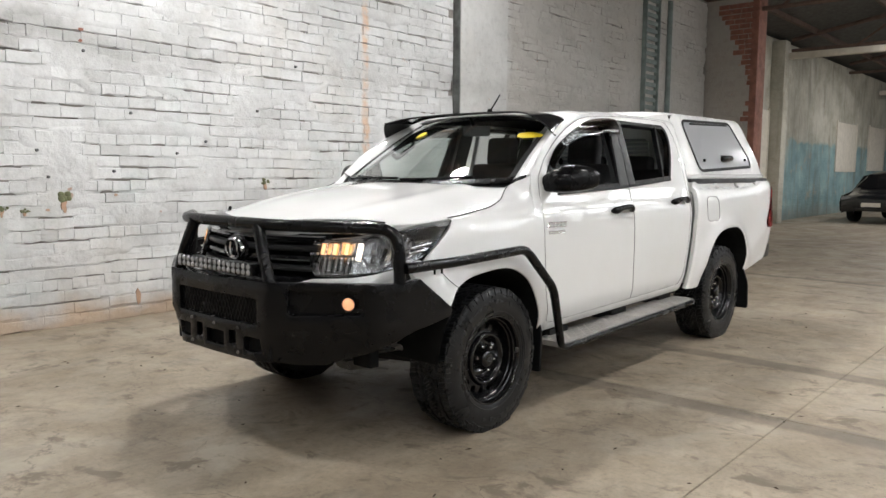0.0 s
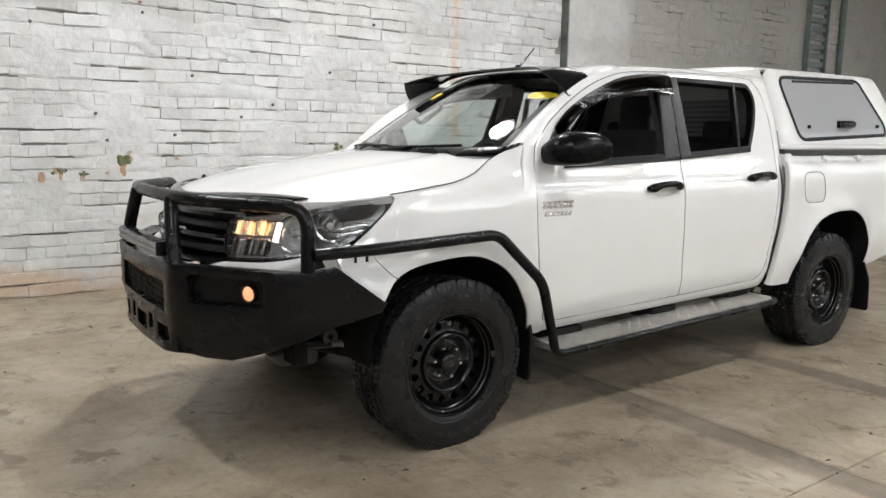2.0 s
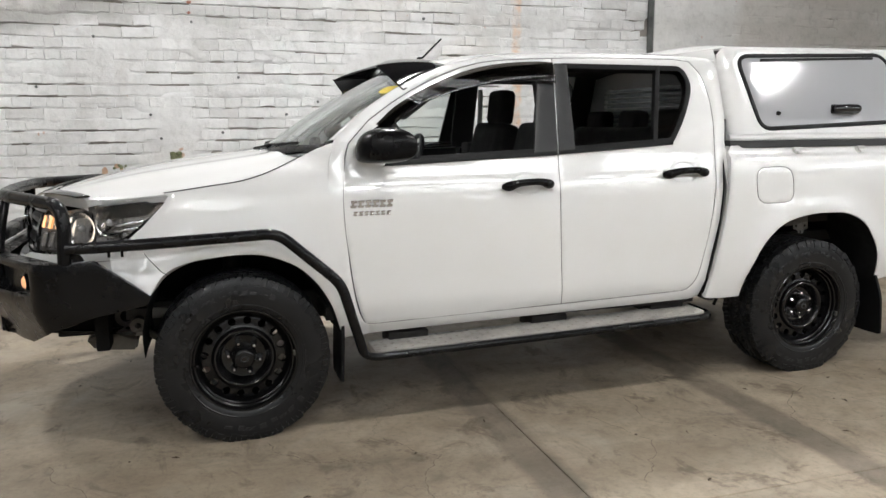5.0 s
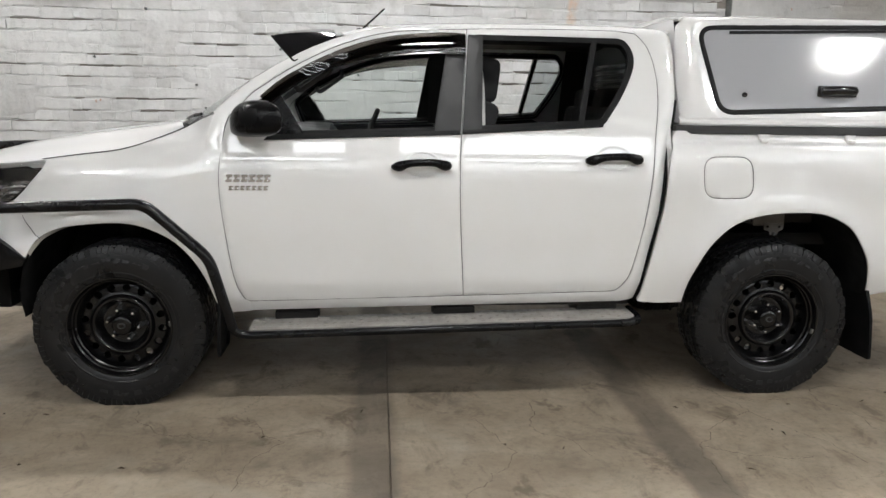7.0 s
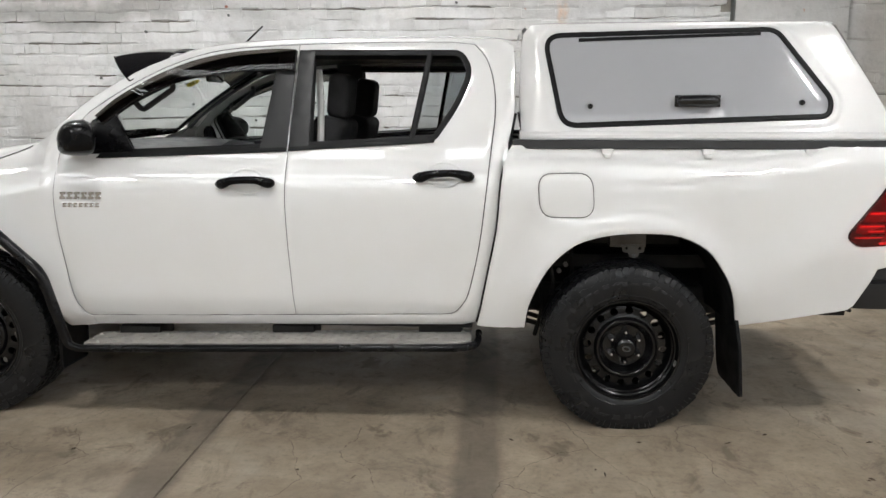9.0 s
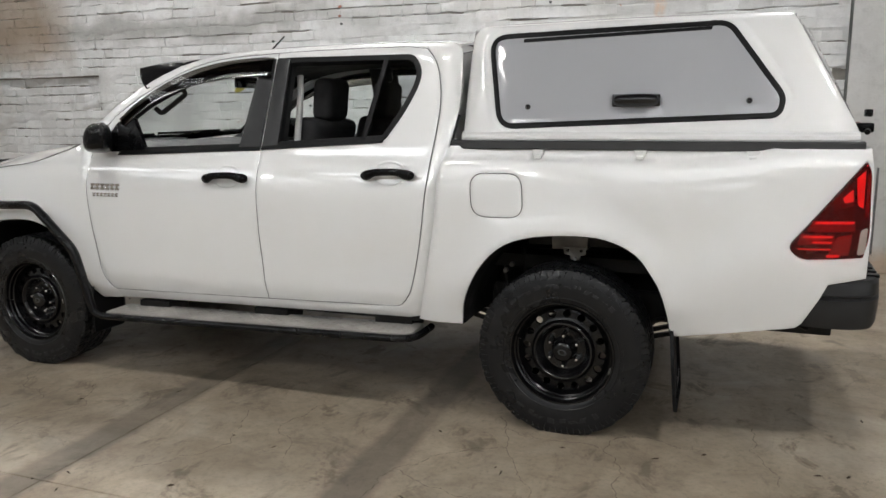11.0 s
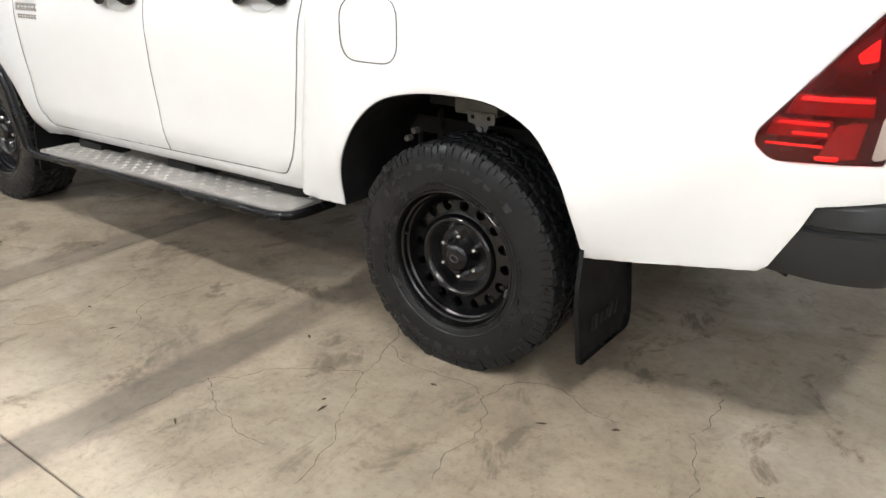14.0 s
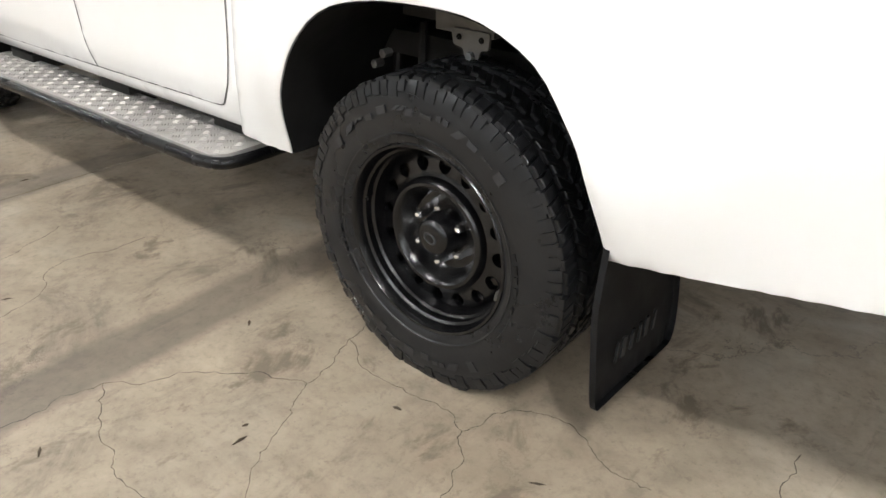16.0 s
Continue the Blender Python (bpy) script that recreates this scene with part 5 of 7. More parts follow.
part("panel_handle", join(tube(flow([(-0.190, hy + 0.006, 1.474), (-0.215, hy + 0.022, 1.475), (-0.275, hy + 0.027, 1.477), (-0.335, hy + 0.022, 1.476), (-0.358, hy + 0.006, 1.474)], 5), [0.014, 0.020, 0.023, 0.024, 0.0245, 0.025, 0.025, 0.025, 0.025, 0.025, 0.025, 0.025, 0.025, 0.025, 0.025, 0.025, 0.0245, 0.024, 0.022, 0.018, 0.013], 12), box(-0.372, -0.176, hy - 0.004, hy + 0.007, 1.448, 1.500, 0.006)), GLOSS_BLACK, canopy, "gloss black folding T handle", 50)
for x, z in ((0.188, 1.452), (-0.716, 1.468)):
    part("panel_stud", moved(lathe([(0.0005, 0.012), (0.008, 0.011), (0.012, 0.004), (0.012, -0.004)], 16), pose(x, CANOPY_Y(z) + 0.001, z)), GLOSS_BLACK, canopy)

# ---- tail lamp, rear bumper ----
for s in (1, -1):
    def lens_surf(x, z):
        return bed_side(x, z) + Vector((0, 0.006, 0))
    bm = panel(grown(TAIL_LOOP, -0.003), lens_surf, [], 0.03, 0.006, 0.05)
    lamp = part("tail_lamp", bm if s > 0 else mirrored(bm), TAIL_RED, truck, "dark red wraparound tail lamp")
    glints = [([(-1.135, 1.205), (-1.105, 1.175), (-1.115, 1.075), (-1.136, 1.06)], TAIL_BRIGHT), ([(-1.142, 1.190), (-1.156, 1.195), (-1.158, 1.03), (-1.142, 1.03)], TAIL_MID), ([(-1.098, 1.168), (-1.020, 1.078), (-1.035, 1.060), (-1.102, 1.072)], TAIL_SMOKE), ([(-1.095, 1.135), (-1.060, 1.100), (-1.070, 1.082), (-1.100, 1.090)], TAIL_BRIGHT), ([(-0.965, 1.016), (-1.110, 1.018), (-1.112, 0.975), (-0.945, 0.972)], TAIL_MID), ([(-0.975, 1.012), (-1.108, 1.013), (-1.108, 1.004), (-0.970, 1.003)], TAIL_BRIGHT), ([(-0.925, 0.962), (-1.040, 0.964), (-1.046, 0.925), (-0.912, 0.922)], TAIL_MID), ([(-0.935, 0.957), (-1.035, 0.958), (-1.035, 0.951), (-0.930, 0.950)], TAIL_BRIGHT), ([(-0.965, 0.936), (-1.035, 0.937), (-1.035, 0.930), (-0.965, 0.929)], TAIL_BRIGHT), ([(-0.915, 0.908), (-1.030, 0.910), (-1.030, 0.904), (-0.915, 0.903)], TAIL_BRIGHT), ([(-1.05, 0.955), (-1.105, 0.965), (-1.095, 0.885), (-1.02, 0.880)], TAIL_MID), ([(-1.015, 0.886), (-1.065, 0.888), (-1.062, 0.877), (-1.018, 0.876)], TAIL_BRIGHT)]
    for n, (g, mat) in enumerate(glints):
        bm = panel(rounded(g, 0.005), lambda x, z: lens_surf(x, z) + Vector((0, 0.0012 + 0.0016 * (mat == TAIL_BRIGHT), 0)), [], 0.03, 0.001, 0.002)
        part("reflector", bm if s > 0 else mirrored(bm), mat, lamp, "red lamp facet")
    bm = panel(grown(TAIL_LOOP, -0.004), lambda x, z: lens_surf(x, z) + Vector((0, 0.007, 0)), [grown(rounded([(-1.132, 0.980), (-1.158, 0.992), (-1.152, 0.890), (-1.124, 0.884)], 0.012), 0.001)], 0.035, 0.0, 0.003, (0, 1, 0), True)
    cover = part("lens", bm if s > 0 else mirrored(bm), TAIL_LENS, lamp, "glossy red lens")
    cover.visible_shadow = False
    bm = panel(rounded([(-1.132, 0.980), (-1.158, 0.992), (-1.152, 0.890), (-1.124, 0.884)], 0.012), lambda x, z: lens_surf(x, z) + Vector((0, 0.0075, 0)), [], 0.03, 0.001, 0.006)
    part("reversing_lens", bm if s > 0 else mirrored(bm), TAIL_CLEAR, lamp, "clear reversing lens")
    bm = loft([[(-1.16 - 0.02, 0.845, z), (-1.187, 0.815, z), (-1.186, 0.77, z)] for z in np.linspace(0.875, 1.21, 6)])
    part("lens_return", bm if s > 0 else mirrored(bm), TAIL_RED, lamp)

bumper_path = [(-0.942, 0.862), (-1.06, 0.872), (-1.15, 0.855), (-1.205, 0.80), (-1.235, 0.65), (-1.245, 0.40)]
rows = []
for i, (x, y) in enumerate(flow(bumper_path, 3)):
    d = 1 - step01(-0.95, -1.05, x)
    nx, ny = (0, 1) if x > -1.12 else (-0.8, 0.35) if y > 0.7 else (-1, 0)
    lean = 0.06 * d
    prof = [(-0.06, 0.592), (0.006, 0.585), (0.014, 0.60), (0.020, 0.66), (0.020, 0.700), (0.004, 0.706), (0.004, 0.714), (0.018, 0.720), (0.014, 0.765), (0.0, 0.778), (-0.10, 0.780)]
    rows.append([(x + nx * o - lean * (z - 0.58) / 0.2, y + ny * o, z) for o, z in prof])
corner = loft(rows)
both("rear_bumper_corner", corner, GREY_PLASTIC, truck, "dark grey plastic bumper corner")
part("rear_bumper_step", join(box(-1.27, -1.12, -0.42, 0.42, 0.56, 0.765, 0.02), box(-1.262, -1.19, -0.36, 0.36, 0.75, 0.885, 0.025), *[box(-1.235, -1.09, g * 0.66 - 0.012, g * 0.66 + 0.012, 0.774, 0.786, 0.003) for g in (-1.12, -1.0, -0.88, 0.88, 1.0, 1.12)]), BLACK_PLASTIC, truck, "black rear bumper step")
part("tow_bar", join(box(-1.16, -1.06, -0.60, 0.60, 0.52, 0.58, 0.01), box(-1.28, -1.1, -0.04, 0.04, 0.50, 0.56, 0.008)), BLACK_STEEL, truck)
part("bumper_clip", tube([(-0.93, 0.80, 0.575), (-0.985, 0.80, 0.555)], 0.008, 6), CHASSIS, truck)

# ---- wheel arches, underbody ----
def arch_liner(arch, surf, cx, cz):
    """Black inner arch that starts right behind the panel's edge."""
    edge = flow(arch, 3)
    rows = []
    for inset, y in ((0.992, None), (0.985, None), (0.985, 0.72), (0.965, 0.50), (0.94, 0.42), (0.15, 0.40)):
        row = []
        for x, z in edge:
            yy = (surf(x, z).y - (0.004 if inset > 0.99 else 0.03)) if y is None else y
            row.append((cx + (x - cx) * inset, yy, cz + (z - cz) * inset))
        rows.append(row)
    return loft(rows)


for arch, surf, cx, cz in ((FRONT_ARCH + [(3.50, 0.55), (3.50, 0.42)], fender_side, FRONT_AXLE, 0.41), (REAR_ARCH, bed_side, 0.0, 0.43)):
    both("wheel_arch_liner", arch_liner(arch, surf, cx, cz), LINER, truck)
part("bracket", join(box(-0.085, 0.075, 0.735, 0.745, 0.828, 0.905, 0.003), box(-0.085, 0.075, 0.66, 0.745, 0.822, 0.830, 0.003)), CAST_METAL, truck, "dusty metal bed bracket in the wheel arch")
part("bed_crossmember", box(-0.235, 0.185, 0.66, 0.733, 0.836, 0.905, 0.004), CHASSIS, truck)
for x in (-0.028,):
    tab = extruded(rounded([(x - 0.052, 0.835), (x + 0.052, 0.835), (x + 0.046, 0.800), (x + 0.020, 0.796), (x + 0.014, 0.776), (x - 0.022, 0.776), (x - 0.028, 0.796), (x - 0.050, 0.800)], 0.006, 3), 0.006, pose(0, 0.746, 0))
    part("bracket_tab", tab, CAST_METAL, truck)
    part("bolt", moved(lathe([(0.0005, 0.010), (0.009, 0.009), (0.010, -0.004)], 6), pose(x - 0.004, 0.754, 0.783)), STEEL_DARK, truck)
    for dx in (-0.03, 0.03):
        part("bolt_hole", moved(lathe([(0.0005, 0.0015), (0.006, 0.001), (0.007, -0.002)], 10), pose(x + dx, 0.7535, 0.818)), LINER, truck)
for x, z in ((0.30, 0.70), (0.27, 0.73)):
    part("bolt", moved(lathe([(0.0005, 0.02), (0.011, 0.018), (0.011, -0.01)], 6), pose(x, 0.70, z)), CAST_METAL, truck)
for k, (x, z) in enumerate(((0.38, 0.60), (0.33, 0.70), (0.24, 0.79))):
    part("hose", tube(flow([(x, 0.60, z), (x - 0.01, 0.62, z - 0.1), (x + 0.02, 0.58, z - 0.25)], 5), 0.010, 6), CHASSIS, truck)
for s in (1, -1):
    part("chassis_rail", box(-1.12, 3.9, s * 0.42 - 0.04, s * 0.42 + 0.04, 0.44, 0.58, 0.01), CHASSIS, truck)
    part("sill_inner", box(0.70, 2.62, min(s * 0.70, s * 0.80), max(s * 0.70, s * 0.80), 0.44, 0.56, 0.01), CHASSIS, truck)
part("floor_pan", box(0.56, 2.70, -0.78, 0.78, 0.50, 0.56), CHASSIS, truck)
part("bed_floor", box(-1.12, 0.50, -0.60, 0.60, 0.70, 0.76), CHASSIS, truck)
part("engine_block", box(2.75, 3.62, -0.38, 0.38, 0.42, 1.00, 0.03), CHASSIS, truck)
part("rear_axle", join(tube([(0, -0.70, HUB_Z), (0, 0.70, HUB_Z)], 0.045, 12), moved(lathe([(0.001, -0.16), (0.10, -0.13), (0.15, -0.03), (0.15, 0.03), (0.10, 0.13), (0.001, 0.16)], 20), pose(0, 0, HUB_Z))), CHASSIS, truck)
part("front_axle", join(tube([(FRONT_AXLE, -0.70, HUB_Z), (FRONT_AXLE, 0.70, HUB_Z)], 0.03, 10), tube([(FRONT_AXLE, 0.70, 0.33), (FRONT_AXLE + 0.12, 0.40, 0.36), (FRONT_AXLE - 0.15, 0.38, 0.36)], 0.03, 8), tube([(FRONT_AXLE, -0.70, 0.33), (FRONT_AXLE + 0.12, -0.40, 0.36), (FRONT_AXLE - 0.15, -0.38, 0.36)], 0.03, 8)), CHASSIS, truck)
for s in (1, -1):
    part("leaf_spring", join(*[tube(flow([(0.62 - 0.1 * k, s * 0.56, 0.46 + 0.015 * k), (0, s * 0.56, 0.34 + 0.016 * k), (-0.62 + 0.1 * k, s * 0.56, 0.46 + 0.015 * k)], 6), 0.012, 6) for k in range(3)]), CHASSIS, truck)
    part("shock_absorber", tube([(FRONT_AXLE + 0.05, s * 0.60, 0.36), (FRONT_AXLE + 0.02, s * 0.56, 0.80)], 0.045, 12), CHASSIS, truck)
part("skid_plate", panel([(3.30, -0.32), (3.30, 0.32), (3.72, 0.36), (3.72, -0.36)], lambda x, y: Vector((x, y, 0.315 + 0.14 * step01(3.3, 3.75, x))), [], 0.08, 0.004, 0.02, (0, 0, -1)), CAST_METAL, truck)
part("recovery_point", join(moved(lathe([(0.028, 0.012), (0.05, 0.012), (0.05, -0.012), (0.028, -0.012), (0.028, 0.012)], 20), pose(3.60, 0.46, 0.52)), box(3.36, 3.60, 0.45, 0.47, 0.50, 0.55, 0.005)), CAST_METAL, truck)
part("lower_arm", join(tube([(3.42, 0.42, 0.42), (3.15, 0.70, 0.34)], 0.032, 8), tube([(3.50, 0.36, 0.40), (3.34, 0.62, 0.38)], 0.022, 8)), CHASSIS, truck)
part("sway_bar_bracket", join(extruded([(3.56, 0.36), (3.74, 0.375), (3.78, 0.43), (3.66, 0.455), (3.55, 0.42)], 0.10, pose(0, 0.40, 0), 0.01), tube([(3.60, 0.36, 0.44), (3.62, 0.54, 0.46), (3.50, 0.60, 0.47), (3.40, 0.62, 0.42)], 0.016, 8), moved(lathe([(0.014, 0.03), (0.036, 0.03), (0.038, 0.0), (0.036, -0.03), (0.014, -0.03), (0.014, 0.03)], 20), pose(3.54, 0.56, 0.50))), CAST_METAL, truck, "dull grey cast bracket behind the bumper")
part("radiator_guard", box(3.66, 3.72, -0.62, 0.62, 0.40, 0.82, 0.01), LINER, truck)


def flap(x0, x1, z0, z1, y0, y1):
    loop = rounded([(0, z0 - 0.005), (0.0, z1), (1.0, z1), (1.0, z0)], [0.12, 0.03, 0.03, 0.04])
    return panel([(a, b) for a, b in loop], lambda a, z: Vector((x0 + (x1 - x0) * (z1 - z) / (z1 - z0), y0 + (y1 - 0.045 * step01(z0 + 0.2, z1, z) - y0) * a, z)), [], 0.05, 0.003, 0.012, (1, 0, 0))


for s in (1, -1):
    for args in ((-0.455, -0.488, 0.180, 0.57, 0.565, 0.925), (2.640, 2.655, 0.225, 0.60, 0.64, 0.880)):
        bm = flap(*args)
        x0, x1, z0, z1 = args[:4]
        back = min(v.co.x - x0 - (x1 - x0) * (z1 - v.co.z) / (z1 - z0) for v in bm.verts)
        mud_flap = part("mud_flap", bm if s > 0 else mirrored(bm), SEAL, truck, "black rubber mud flap")
        if x0 < 0:
            for k in range(6):
                y = 0.68 + 0.032 * k
                bar = box(-0.002, 0.003, y, y + (0.010, 0.017, 0.008)[k % 3], 0.262, 0.304, 0.001, 1)
                for v in bar.verts:
                    v.co.x += back + x0 + (x1 - x0) * (z1 - v.co.z) / (z1 - z0)
                    v.co.y -= (v.co.z - 0.28) * 0.3
                part("flap_bar", bar if s > 0 else mirrored(bar), RUBBER, mud_flap)

# ---- side steps with checkerplate, and the brush rails ----
for s in (1, -1):
    z = lambda x: 0.352 + (2.566 - x) * 0.0232
    path = [(2.92, 0.958, 0.950), (2.655, 0.962, 0.712), (2.558, 0.960, 0.372), (2.505, 0.955, z(2.5)), (1.6, 0.955, z(1.6)), (0.76, 0.955, z(0.76)), (0.69, 0.93, z(0.69)), (0.672, 0.86, z(0.67)), (0.672, 0.72, z(0.67))]
    rail = [(3.76, 0.895, 0.918), (3.5, 0.94, 0.928)] + path
    bend = rounded([(x, y, zz) for x, y, zz in rail], 0.055, 5, False)
    step_bar = tube(bend, [0.0245 if zz > 0.42 else 0.0245 - 0.0065 * step01(0.42, 0.36, zz) if x > 2.5 else 0.018 for x, y, zz in bend], 12)
    part("step_rail", step_bar if s > 0 else mirrored(step_bar), BLACK_STEEL, truck, "gloss black tubular brush rail and step frame", 60)
    plate = panel(rounded([(2.50, 0.745), (2.50, 0.938), (0.735, 0.938), (0.70, 0.90), (0.70, 0.745)], 0.015), lambda x, y: Vector((x, y, z(x) + 0.022)), [], 0.12, 0.003, 0.03, (0, 0, 1))
    tread = part("step_plate", plate if s > 0 else mirrored(plate), CHECKER, truck, "bare aluminium checkerplate tread")
    bars = bmesh.new()
    nx = 0
    for i in range(44):
        for j in range(5):
            cx, cy = 2.48 - 0.0405 * i, 0.765 + 0.038 * j
            ang = 0.79 if (i + j) % 2 else -0.79
            for o in (-0.009, 0.0, 0.009):
                dx, dy = math.cos(ang), math.sin(ang)
                px, py = cx - dy * o, cy + dx * o
                L = 0.013
                q = [(px - dx * L - dy * -0.002, py - dy * L + dx * -0.002), (px + dx * L, py + dy * L), (px + dx * L - dy * 0.002, py + dy * L + dx * 0.002), (px - dx * L - dy * 0.002, py - dy * L + dx * 0.002)]
                zz = z(cx) + 0.0225
                top = bars.verts.new((px, py * s, zz + 0.0025))
                vs = [bars.verts.new((a, b * s, zz)) for a, b in q]
                for k in range(4):
                    f = (vs[k], vs[(k + 1) % 4], top)
                    bars.faces.new(f if s > 0 else f[::-1])
    tagged(part("tread_pattern", bars, CHECKER, tread), kind="stuff")
    for x in (2.30, 1.55, 0.85):
        bm = join(box(x - 0.10, x + 0.10, 0.62, 0.78, z(x) - 0.01, z(x) + 0.055, 0.006))
        part("step_bracket", bm if s > 0 else mirrored(bm), CHASSIS, truck)

# ---- wheels ----
TYRE_R, RIM_R = 0.390, 0.226


def tyre_bm():
    prof = [(0.222, 0.105), (0.232, 0.120), (0.250, 0.128), (0.290, 0.134), (0.330, 0.130), (0.352, 0.125), (0.370, 0.1185), (0.3785, 0.106), (0.3805, 0.06), (0.3810, 0.0)]
    full = prof + [(r, -y) for r, y in prof[::-1][1:]]
    return lathe(full, 96)


def tread_block(bm, a0, a1, y0, y1, r0, r1, skew):
    """One rubber block between two angles and two widths, narrowing outwards."""
    rows = []
    for r, shrink in ((r0, 0.0), (r1 - 0.002, 0.05), (r1, 0.12)):
        da, dy = (a1 - a0) * shrink, (y1 - y0) * shrink
        rows.append([bm.verts.new(((r * math.cos(a)), y, r * math.sin(a))) for a, y in ((a0 + da, y0 + dy), (a1 - da, y0 + dy), (a1 - da + skew, y1 - dy), (a0 + da + skew, y1 - dy))])
    for r, s in zip(rows, rows[1:]):
        for i in range(4):
            j = (i + 1) % 4
            bm.faces.new((r[i], r[j], s[j], s[i]))
    bm.faces.new(rows[-1])


def tread_bm():
    """Chunky staggered blocks: shoulder lugs that wrap over the edge, two inner rows and a broken middle rib."""
    rng = random.Random(4)
    bm = bmesh.new()
    n = 42
    w = math.tau / n
    for k in range(n):
        a = w * k
        for s in (1, -1):
            e = a + (0.0 if s > 0 else 0.5 * w) + rng.uniform(-0.05, 0.05) * w
            long = 0.1225 if k % 2 else 0.114
            tread_block(bm, e, e + w * 0.50, s * 0.072, s * long, 0.375, 0.3880, s * w * 0.16)
            tread_block(bm, e + w * 0.53, e + w * 0.93, s * (0.079 if k % 2 else 0.070), s * (long - 0.004), 0.375, 0.3872, s * w * 0.16)
            # lug that reaches down the sidewall, with a notched foot
            for f0, f1, r0, out in ((0.05, 0.52, 0.343 if k % 2 else 0.352, 0.0030), (0.56, 0.93, 0.356 if k % 2 else 0.347, 0.0014)):
                q = [(0.3765, s * 0.112), (0.3800, s * 0.1195), (0.3640, s * (0.1235 + out)), (r0, s * (0.1262 + out)), (r0 - 0.004, s * 0.120)]
                v0 = [bm.verts.new((r * math.cos(e + w * f0), y, r * math.sin(e + w * f0))) for r, y in q]
                v1 = [bm.verts.new((r * math.cos(e + w * f1), y, r * math.sin(e + w * f1))) for r, y in q]
                for i in range(5):
                    j = (i + 1) % 5
                    bm.faces.new((v0[i], v0[j], v1[j], v1[i]))
                bm.faces.new(v0[::-1])
                bm.faces.new(v1)
            tread_block(bm, e + w * 0.20, e + w * 0.72, s * 0.034, s * 0.067, 0.373, 0.3895, -s * w * 0.34)
            tread_block(bm, e + w * 0.76, e + w * 1.12, s * 0.040, s * 0.062, 0.373, 0.3892, -s * w * 0.30)
        tread_block(bm, a + w * 0.05, a + w * 0.52, -0.027, 0.012, 0.374, 0.390, w * 0.42)
        tread_block(bm, a + w * 0.55, a + w * 0.98, -0.012, 0.027, 0.374, 0.390, w * 0.42)
    bmesh.ops.recalc_face_normals(bm, faces=bm.faces)
    return bm


def arc_bars(a0, a1, n, r0, r1, y, seed, slant=0.0):
    """Raised plain bars along the sidewall where the maker's lettering stands."""
    rng = random.Random(seed)
    bm = bmesh.new()
    for k in range(n):
        s = a0 + (a1 - a0) * k / n
        e = s + (a1 - a0) / n * rng.uniform(0.55, 0.8)
        pts = []
        for dy in (0.0, 0.0022):
            pts.append([bm.verts.new((r * math.cos(a), y + dy - (0.003 if r > 0.32 else 0), r * math.sin(a))) for a, r in ((s, r0), (e, r0), (e + slant, r1), (s + slant, r1))])
        bm.faces.new(pts[1])
        for i in range(4):
            j = (i + 1) % 4
            bm.faces.new((pts[0][i], pts[0][j], pts[1][j], pts[1][i]))
    bmesh.ops.recalc_face_normals(bm, faces=bm.faces)
    return bm


def rim_bm():
    lip = lathe([(0.218, 0.098), (0.232, 0.116), (0.236, 0.122), (0.233, 0.126), (0.227, 0.125), (0.221, 0.114), (0.2185, 0.101), (0.2125, 0.096), (0.2105, 0.080), (0.205, 0.074), (0.203, 0.058), (0.1985, 0.052), (0.197, 0.030), (0.197, -0.09)], 72)
    sector = math.tau / 16
    height = spline([0.138, 0.150, 0.172, 0.190, 0.1985], [0.066, 0.061, 0.058, 0.055, 0.047])

    def face(t, r):
        return Vector((r * math.cos(t / 0.175), height(r), r * math.sin(t / 0.175)))

    w = sector * 0.175
    one = panel([(0, 0.138), (w, 0.138), (w, 0.1985), (0, 0.1985)], face, [[(w / 2 + 0.0178 * math.cos(a), 0.171 + 0.0178 * math.sin(a)) for a in np.linspace(0, math.tau, 24, endpoint=False)]], 0.012, 0.0, 0.0, (0, 1, 0))
    disc = join(*[moved(one.copy(), Matrix.Rotation(-sector * k, 4, "Y")) for k in range(16)])
    one.free()
    bmesh.ops.remove_doubles(disc, verts=disc.verts, dist=2e-4)
    holes = []
    for k in range(16):
        cyl = lathe([(0.0180, 0.0590), (0.0172, 0.0555), (0.0170, 0.040)], 24)
        holes.append(moved(cyl, Matrix.Rotation(sector * (k + 0.5), 4, "Y") @ Matrix.Translation((0.171, 0, 0))))
    hub = lathe([(0.143, 0.060), (0.141, 0.070), (0.137, 0.080), (0.131, 0.085), (0.124, 0.0855), (0.117, 0.079), (0.110, 0.060), (0.104, 0.044), (0.096, 0.035), (0.082, 0.032), (0.050, 0.032)], 72)
    return join(lip, disc, hub, *holes)


def cap_bm():
    return lathe([(0.0005, 0.098), (0.030, 0.0975), (0.040, 0.094), (0.046, 0.086), (0.050, 0.066), (0.054, 0.046), (0.058, 0.032)], 40)


def nut_bm():
    return lathe([(0.0004, 0.044), (0.005, 0.0432), (0.009, 0.039), (0.0115, 0.032), (0.0128, 0.027), (0.0128, 0.004), (0.016, 0.0)], 6)


def drum_bm():
    return lathe([(0.0005, 0.01), (0.150, 0.01), (0.155, -0.01), (0.155, -0.06), (0.10, -0.09)], 40)


def loaded(bm):
    """Rubber pressed flat where it carries the truck, with a slight bulge above the floor."""
    low = HUB_Z - 0.0012
    for v in bm.verts:
        v.co.x, v.co.z = v.co.x * 0.988, v.co.z * 0.988
        if v.co.z < -0.28:
            v.co.y *= 1 + 0.05 * step01(-0.28, -0.36, v.co.z) * step01(0.06, 0.12, abs(v.co.y))
        if v.co.z < -low:
            v.co.z = -low + (v.co.z + low) * 0.06
    return bm


